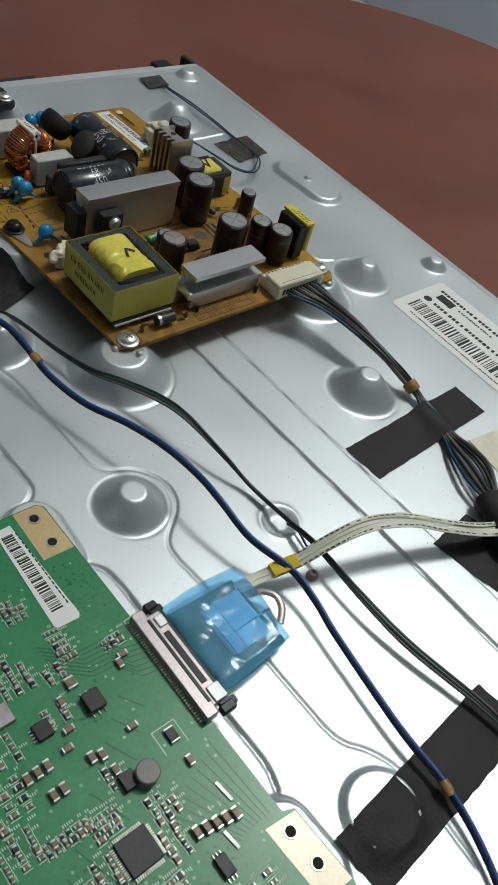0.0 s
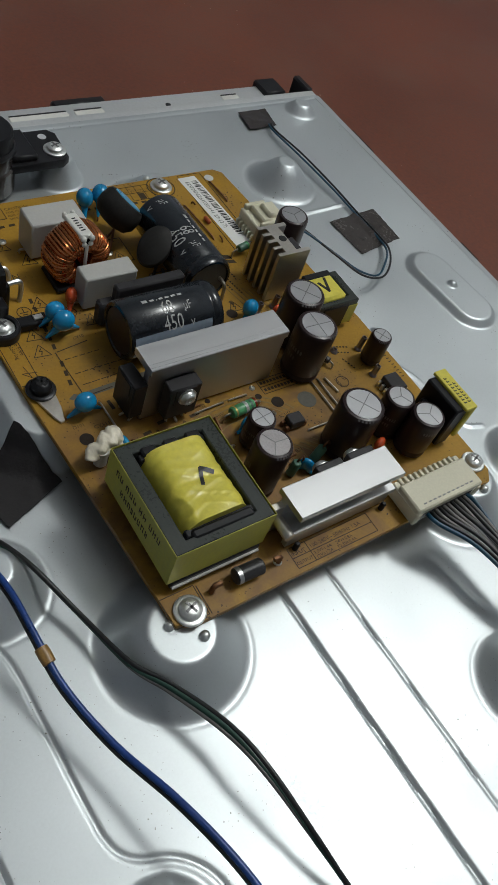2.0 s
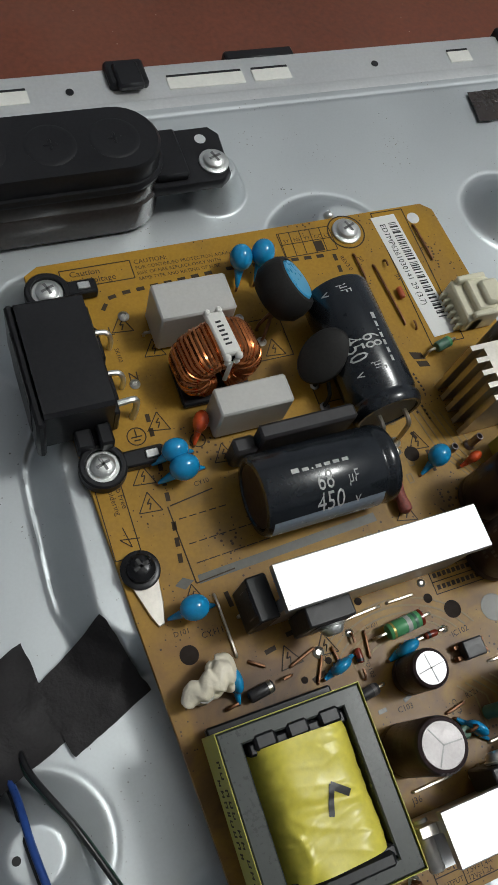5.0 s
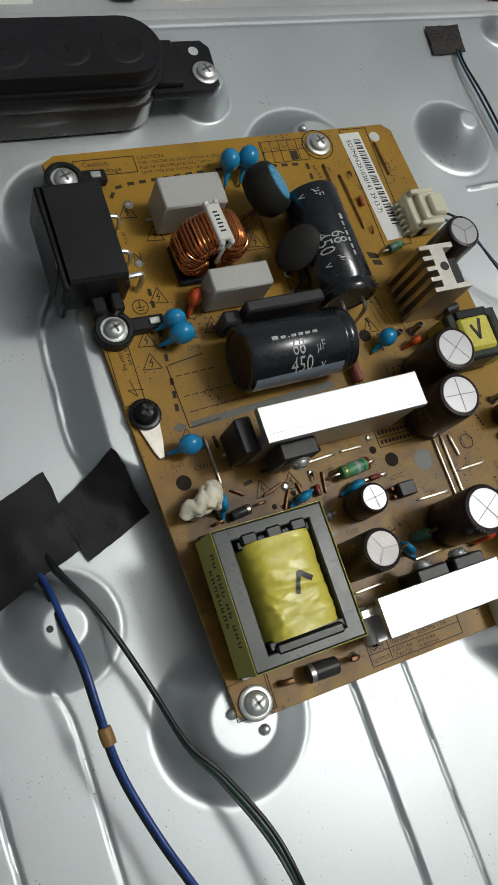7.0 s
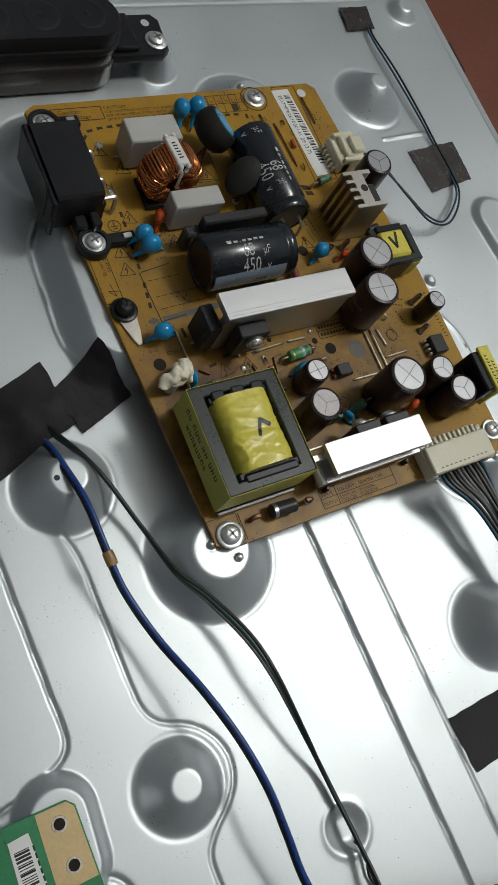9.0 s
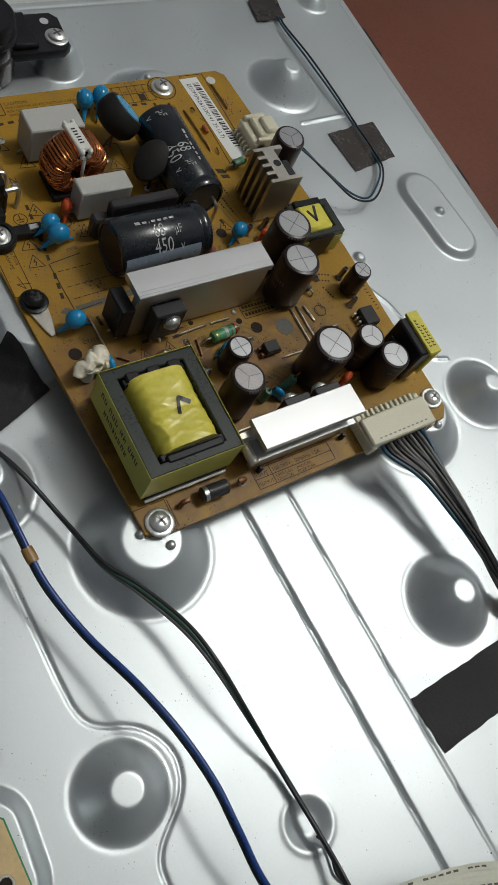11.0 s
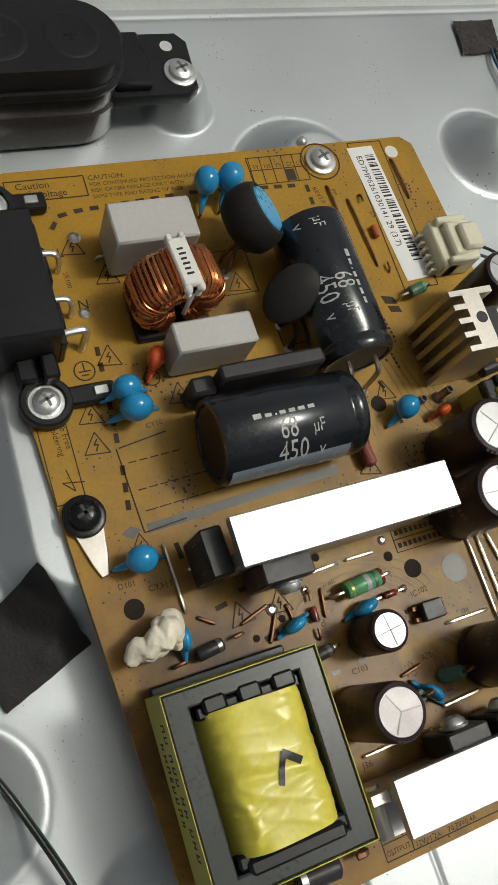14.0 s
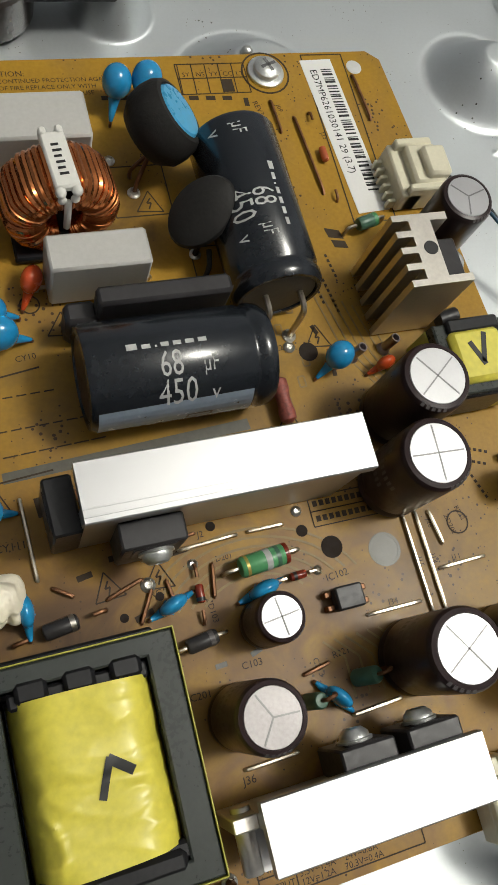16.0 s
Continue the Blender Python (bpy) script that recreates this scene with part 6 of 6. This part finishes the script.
def film_sheet():
    nx, ny, verts, faces = 44, 44, [], []
    for j in range(ny + 1):
        for i in range(nx + 1):
            u, w = i / nx, j / ny
            x = -50.0 + 27.5 * u + 0.8 * math.sin(5 * w)
            y = -90.6 - 29 * w + 2.0 * math.sin(3 * u) * (0.5 - w) + (2.6 * u * w if w > 0.6 else 0)
            hgt = TZ - 1.7 + noise.noise(Vector((u * 3, w * 3, 2))) * 0.4 + 0.7 * abs(noise.noise(Vector((u * 3.4 + w * 2, w * 3 - u, 4)))) + 0.25 * abs(noise.noise(Vector((u * 8 - w * 4, w * 7, 7))))
            edge = min(u, 1 - u, w, 1 - w)
            verts.append((x, y, hgt - 1.6 * max(0, 0.08 - edge) / 0.08))
    for j in range(ny):
        for i in range(nx):
            a = j * (nx + 1) + i
            faces.append((a, a + 1, a + nx + 2, a + nx + 1))
    return Shape().add(verts, faces)


FILM = mat("blue_film", (0.34, 0.70, 1.0), 0.05, 0, 0.06, 80, 300, 0.015, 0.0002, coat=0.4)
FILM.node_tree.nodes["Principled BSDF"].inputs["Transmission Weight"].default_value = 0.85
FILM.node_tree.nodes["Principled BSDF"].inputs["IOR"].default_value = 1.06
film_ob = part("blue_film", film_sheet(), FILM, plugb, "wrinkled translucent blue protective film", 70)
thick = film_ob.modifiers.new("thickness", "SOLIDIFY")
thick.thickness = 0.0001


def ribbon(pts, half, thick=0.35, waves=0):
    """A flat cable along a centre line: its width lies level, across its way."""
    path = curve_points([Vector(p) for p in pts], 8)
    verts, faces, n = [], [], len(path)
    for i, p in enumerate(path):
        d = path[min(i + 1, n - 1)] - path[max(i - 1, 0)]
        side = Vector((-d.y, d.x, 0)).normalized()
        lift = 0.16 * math.sin(i * 0.5)
        for s, dz in ((-1, 0), (-0.33, lift), (0.33, -lift), (1, 0)):
            verts.append(p + side * half * s + Vector((0, 0, dz + thick / 2)))
        for s, dz in ((-1, 0), (-0.33, lift), (0.33, -lift), (1, 0)):
            verts.append(p + side * half * s + Vector((0, 0, dz - thick / 2)))
    for i in range(n - 1):
        a, b = i * 8, i * 8 + 8
        for k in range(3):
            faces += [(a + k, a + k + 1, b + k + 1, b + k), (a + 4 + k, b + 4 + k, b + 5 + k, a + 5 + k)]
        faces += [(a, b, b + 4, a + 4), (a + 3, a + 7, b + 7, b + 3)]
    faces += [(0, 1, 2, 3, 7, 6, 5, 4), tuple((n - 1) * 8 + k for k in (0, 1, 2, 3, 7, 6, 5, 4))]
    return Shape().add(verts, faces)


ffc = thing("flat_cable", 20, -105, 0, "cream flat ribbon cable arching over the metal back", "cable")
LINE = [(-27, -96.5, 4.5), (-18, -97.5, 4.6), (-7, -100.5, 8.2), (4, -102.8, 14), (16, -105.5, 17), (30, -110.5, 15.4), (44, -117.5, 11), (58, -124.5, 7.5), (74, -130, 5)]
for k in range(4):
    off = Vector((-0.25, -0.95, 0)) * (k - 1.5) * 1.4
    part("cable_strip", ribbon([Vector(p) + off * min(1, 0.5 + 0.12 * i) + Vector((0, 0, 0.5 * math.sin(2.2 * k + 0.3 * i))) for i, p in enumerate(LINE)], 0.78), RIBBON, ffc, sharp=50)
part("yellow_wrap", ribbon([Vector(p) + Vector((0, 0, 0.6)) for p in ((-14.5, -98.3, 6.0), (-11, -99.2, 7.0), (-7, -100.5, 8.6))], 2.2, 0.9), YELLOW_BIT, ffc, "yellow tape wrap", 50)
marks = Shape()
cp = curve_points([Vector(p) for p in LINE], 20)
for k in (0, 3):
    for i in range(30, len(cp) - 12, 3):
        p, q = cp[i], cp[i + 2]
        if seed.random() < 0.75:
            o = Vector((-0.25, -0.95, 0)) * (k - 1.5) * 1.4
            a, b = p + o, q + o
            s = Vector((0.06, 0.24, 0))
            z = Vector((0, 0, 0.75))
            marks.add([a - s + z, b - s + z, b + s + z, a + s + z], [(0, 1, 2, 3)])
part("cable_print", marks, SILK_GREY, ffc, "tiny grey printed characters")


# ---- tape and paper on the metal back ----
def drape(name, corners, label, category, m, lift=0.35, n=26, bumps=(), ripple=0.25, seedv=1.0, group=""):
    """A sheet laid over the pressed metal: four corners in order; bumps are lines it passes over, with a height."""
    verts, faces = [], []
    a, b, c, d = [Vector(p) for p in corners]
    for j in range(n + 1):
        for i in range(n + 1):
            u, w = i / n, j / n
            p = a * (1 - u) * (1 - w) + b * u * (1 - w) + c * u * w + d * (1 - u) * w
            edge = 0.35 * noise.noise(Vector((p.x * 0.4, p.y * 0.4, seedv)))
            if i in (0, n) or j in (0, n):
                p = p + Vector((edge, edge))
            verts.append([p.x, p.y, 0])
    X = np.array([v2[0] for v2 in verts])
    Y = np.array([v2[1] for v2 in verts])
    Z = sheet_height(X[None], Y[None])[0]
    Z = np.maximum(Z, sum(sheet_height(X[None] + ox, Y[None] + oy)[0] for ox, oy in ((4, 0), (-4, 0), (0, 4), (0, -4), (2, 2), (-2, -2))) / 6)
    for pts, hgt, half in bumps:
        dist = near_line(X, Y, pts)
        Z = np.maximum(Z, Z + hgt * np.exp(-(dist / half) ** 2))
    for k, v2 in enumerate(verts):
        v2[2] = float(Z[k]) + lift + ripple * max(0, noise.noise(Vector((v2[0] * 0.16, v2[1] * 0.16, seedv))) + 0.4 * noise.noise(Vector((v2[0] * 0.5, v2[1] * 0.5, seedv))))
    top = len(verts)
    verts += [[v2[0], v2[1], v2[2] - 0.18] for v2 in verts]
    for j in range(n):
        for i in range(n):
            q = j * (n + 1) + i
            faces.append((q, q + 1, q + n + 2, q + n + 1))
            faces.append((top + q, top + q + n + 1, top + q + n + 2, top + q + 1))
    rim = [i for i in range(n + 1)] + [j * (n + 1) + n for j in range(1, n + 1)] + [n * (n + 1) + i for i in range(n - 1, -1, -1)] + [j * (n + 1) for j in range(n - 1, 0, -1)]
    for k, q in enumerate(rim):
        r2 = rim[(k + 1) % len(rim)]
        faces.append((q, r2, top + r2, top + q))
    return tagged(part(name, Shape().add(verts, faces), m, sharp=60), label, category, group)


drape("cloth_tape", [(47.5, -71.1), (115.3, -69.2), (115.5, -85), (49, -87.7)], "black cloth tape strip holding a wire bundle down", "tape", TAPE, bumps=[([(92, -60), (87.5, -95)], 3.4, 4.5)], group="black tape strips")
drape("cloth_tape", [(-48.1, -163.4), (18, -158.6), (19.5, -176), (-47, -180)], "long black cloth tape strip over a dome", "tape", TAPE, seedv=2, group="black tape strips", ripple=0.4)
drape("cloth_tape", [(-58, 55), (-29.5, 66.8), (-25.8, 46), (-62, 31)], "wide black cloth tape patch over the wire ends", "tape", TAPE, bumps=[([(-40, 52), (-35, 38)], 4, 6)], seedv=3, group="black tape strips", ripple=1.0, lift=0.6)
drape("cloth_tape", [(-30, 57), (-14.2, 66), (-7.6, 50), (-24.8, 42.6)], "short black cloth tape piece tucked under the board", "tape", TAPE, seedv=4, group="black tape strips", ripple=0.5, lift=0.9)
drape("cloth_tape", [(45, -117), (66, -115), (70, -146), (50, -143)], "black cloth tape under the gathered cables", "tape", TAPE, seedv=5, group="black tape strips")
drape("dark_film_patch", [(136.3, 119.9), (160.6, 121.9), (160.4, 103.8), (138, 100.5)], "dark grey adhesive film square over two thin wires", "tape", mat("smoky_film", (0.07, 0.06, 0.055), 0.25, 0.2, 0.25, 90, coat=0.3), bumps=[([(149.5, 125), (149.8, 100)], 1.2, 1.5)], seedv=6, ripple=0.5)
drape("sensor_pad", [(138, 191), (152, 191), (150.6, 179.6), (136.8, 179.2)], "small black foam pad with two thin wires", "foam pad", SMOKY, lift=1.0, seedv=7, ripple=0.3)
drape("paper_card", [(96, -92), (128, -96), (124, -130), (92, -124)], "cream paper card lying on the metal back", "paper", mat("cream_paper", (0.72, 0.68, 0.55), 0.6), seedv=8)
sticker = thing("rating_label", 150, -64, 0, "white printed rating label on the metal back", "label")
s = Shape()
s.prism([(131, -18.4), (133, -17), (166, -17), (168, -18.4), (168, -112), (131, -112)], 0.12, 0.3)
part("label_sheet", s, PAPER, sticker)
ink = Shape()


def bar_row(x, y0, y1, size, gap=0.55):
    y = y0
    while y > y1:
        w = seed.uniform(0.6, 1.0) * size
        ink.strip(x, y, x, y - w, size, 0.33)
        y -= w + gap * size * seed.choice((0.5, 0.6, 1.3))


for x, y0, y1, size in ((162, -22, -70, 1.7), (158, -36, -56, 1.1), (150.5, -27, -105, 1.9), (134.6, -26, -80, 0.8)):
    bar_row(x, y0, y1, size)
ink.prism([(155, -24), (160, -24), (160, -33), (155, -33)], 0.2, 0.34)
ink.lathe([(0, 0), (2, 0), (2, 0.1), (0, 0.1)], 20, Matrix.Translation((150.6, -23, 0.25)))
y = -22.0
while y > -104:
    w = seed.choice((0.4, 0.4, 0.8, 1.3))
    ink.strip(137.5, y, 146, y, w, 0.33)
    y -= w + seed.choice((0.5, 0.7, 1.0))
part("label_print", ink, INK, sticker, "black bars and printed lines")

# small stud between the wires
stud = part("stud_nut", Shape().lathe([(1.9, 0), (2.0, 0.8), (1.4, 1.4), (1.3, 2.2), (0.6, 2.3), (0.5, 1.6), (0, 1.6)], 18, Matrix.Translation((-0.6, -104.2, 0))), FOIL)
tagged(stud, "small steel stud on the metal back", "stud")
hole = part("dome_bore", Shape().lathe([(0, 0), (0.8, 0), (0.8, 0.1), (0, 0.12)], 14, Matrix.Translation((-38.6, 29.6, ground(-38.6, 29.6) + 0.02))), INK, panel)


# ---- wires ----
def wire(name, pts, r, m, label, group="loose wires", steps=7, twist=()):
    return tagged(part(name, Shape().tube(pts, r, 8, 0, steps), m, sharp=70), label, "wire", group)


def shifted(pts, dx, dy, dz=0):
    return [(p[0] + dx * math.cos(0.9 * k) + dx * 0.4, p[1] + dy, p[2] + dz + 0.25 * math.sin(1.7 * k)) for k, p in enumerate(pts)]


NAVY = [(-42, 52.6, 0.6), (-38.6, 46.5, 1.2), (-36.6, 40.2, 6.6), (-35.6, 31, 11.6), (-34.2, 20.5, 14.2), (-33.6, 9.5, 13.8), (-32.4, -3.1, 11.6), (-28.3, -18.2, 10.6), (-22.9, -34, 13.6), (-18.8, -48.6, 14.8), (-16.4, -62, 14.4), (-15.9, -73.4, 13.6), (-14.6, -87, 10.4), (-9.6, -101.5, 8.2), (-9.6, -112.8, 6.8), (-11.7, -125.4, 5.8), (-15.2, -154, 4.9), (-15.8, -173.5, 4), (-20, -190.4, 3), (-30, -212, 1.8)]
DARK = [(-38, 53, 0.6), (-35.2, 47.4, 1.2), (-33.2, 41.4, 6), (-27.2, 29.5, 8.4), (-20.6, 11.6, 5.6), (-16.6, -3.5, 6.9), (-11.2, -13, 8.2), (-5.4, -26.4, 10), (-2.6, -38.4, 10.4), (0.6, -56, 7), (3.4, -69.5, 3), (4.7, -86, 3.6), (4.4, -98.5, 5.6), (4.0, -121, 5.8), (5.6, -139.1, 4.9), (10.6, -162, 3.6), (15, -186, 2.4), (26, -210, 1.4)]
wire("wire", NAVY, 0.74, WIRE_BLUE, "navy blue insulated wire looping over the metal back")
wire("wire", [(p[0] - 0.75, p[1] - 0.3, p[2] - 0.75) for p in NAVY], 0.5, WIRE_BLACK, "black insulated wire bundled with a navy one")
wire("wire", DARK, 0.72, WIRE_GREEN, "dark green insulated wire in a thin bundle")
wire("wire", shifted(DARK, 0.5, 0.5, 0.5), 0.62, WIRE_BLACK, "black insulated wire in a thin bundle")
wire("wire", shifted(DARK, -0.5, -0.4, -0.4), 0.58, WIRE_GREY, "grey insulated wire in a thin bundle")
wire("wire", [(4.2, -86, 2.6), (6.0, -90, 1.8), (5.0, -96, 1.2), (6.8, -100, 1.0)], 0.4, WIRE_BLACK, "short bent black wire end beside the bundle")
for (x, y, z), d in (((-33.4, 4.6, 12.9), (0.1, -1, -0.15)), ((-16.0, -172.4, 3.7), (-0.2, -1, -0.1))):
    p = part("wire_tie", Shape().lathe([(1.0, -2.0), (1.5, -1.9), (1.6, 0), (1.5, 1.9), (1.0, 2.0)], 12, axis((x, y, z), d), 0, (1.0, 0.8)), TIE)
    tagged(p, "amber tape tie wrapped round two wires", "wire tie", "wire ties")

# harness from the output socket
bundle = [WIRE_TEAL, WIRE_BLACK, WIRE_GREY, WIRE_BLACK, WIRE_GREY, WIRE_GREY, WIRE_BLACK, WIRE_GREY, WIRE_BLACK, WIRE_GREY, WIRE_TEAL]
for k in range(11):
    f = (k - 5) / 5
    r1, r2 = math.cos(2.4 * k), math.sin(2.4 * k)
    x0 = 80.2 + 7.8 * f
    pts = [(x0, -4.6, BZ + 2.6), (x0 + 0.3, -8.6, BZ + 3.2), (84 + 4.6 * f, -19, 14.4 + r2 * 0.8), (86.6 + 2.6 * f, -36, 12.8 + r2 * 1.2), (89.6 + 1.6 * r1, -53, 8.6 + 1.3 * r2), (92.4 + 1.3 * r1, -63.5, 4.0 + 1.0 * r2), (91.4 + 2.4 * f, -72, 2.2), (88.4 + 2.8 * f, -86, 2.0), (85.2 + 6.0 * f, -96, 3.6 + r2), (81 + 7.2 * f, -107, 5.0 + 1.6 * r2), (74 + 2.4 * f, -120, 5 + 1.4 * r2), (66 + 2 * f, -136, 4)]
    wire("wire", pts, 0.62, bundle[k], {WIRE_TEAL: "blue", WIRE_BLACK: "black", WIRE_GREY: "grey"}[bundle[k]] + " insulated wire in the output harness", "output harness wires", 6)
p = part("wire_tie", Shape().lathe([(2.2, -2.2), (2.8, -2), (2.9, 0), (2.7, 2), (2.2, 2.2)], 14, axis((92.2, -62.4, 4.4), (0.12, -1, -0.4))), TIE)
tagged(p, "amber tape tie wrapped round the wire harness", "wire tie", "wire ties")
wrap_s = Shape().lathe([(3.2, -12), (4.6, -11), (5.0, -4), (4.6, 2), (5.4, 8), (4.2, 12)], 16, axis((70.5, -126, 5.2), (-0.45, -1, -0.05)), 0, (1.25, 0.9))
wrap_s.v = [(a + 0.5 * noise.noise(Vector((a, b, c)) * 0.3), b, max(0.3, c + 0.6 * noise.noise(Vector((a, b, c)) * 0.25))) for a, b, c in wrap_s.v]
tagged(part("harness_sleeve", wrap_s, TAPE), "black cloth sleeve gathering the cables", "cable sleeve")
for k, dx in enumerate((0, 1.3)):
    wire("wire", [(146.5 + dx, 180, 1.6), (145.2 + dx, 174, 2.2), (146.2 + dx * 1.5, 157, 2.8), (147.8 + dx * 1.2, 136, 2.6), (149.4 + dx, 122, 1.4), (149.8 + dx, 108, 1.3), (147 + dx, 98, 3), (139 + dx, 90 - dx, 5), (130 + dx, 84.5 - dx, 6), (122, 87.5 - 2 * dx, 8), (115, 96 - dx, 11), (107, 106 + 2 * dx, 14), (97, 110 + 2 * dx, 16)], 0.4, (WIRE_TEAL, WIRE_BLACK)[k], ("teal", "black")[k] + " thin sensor wire running to the signal socket", "sensor wires")
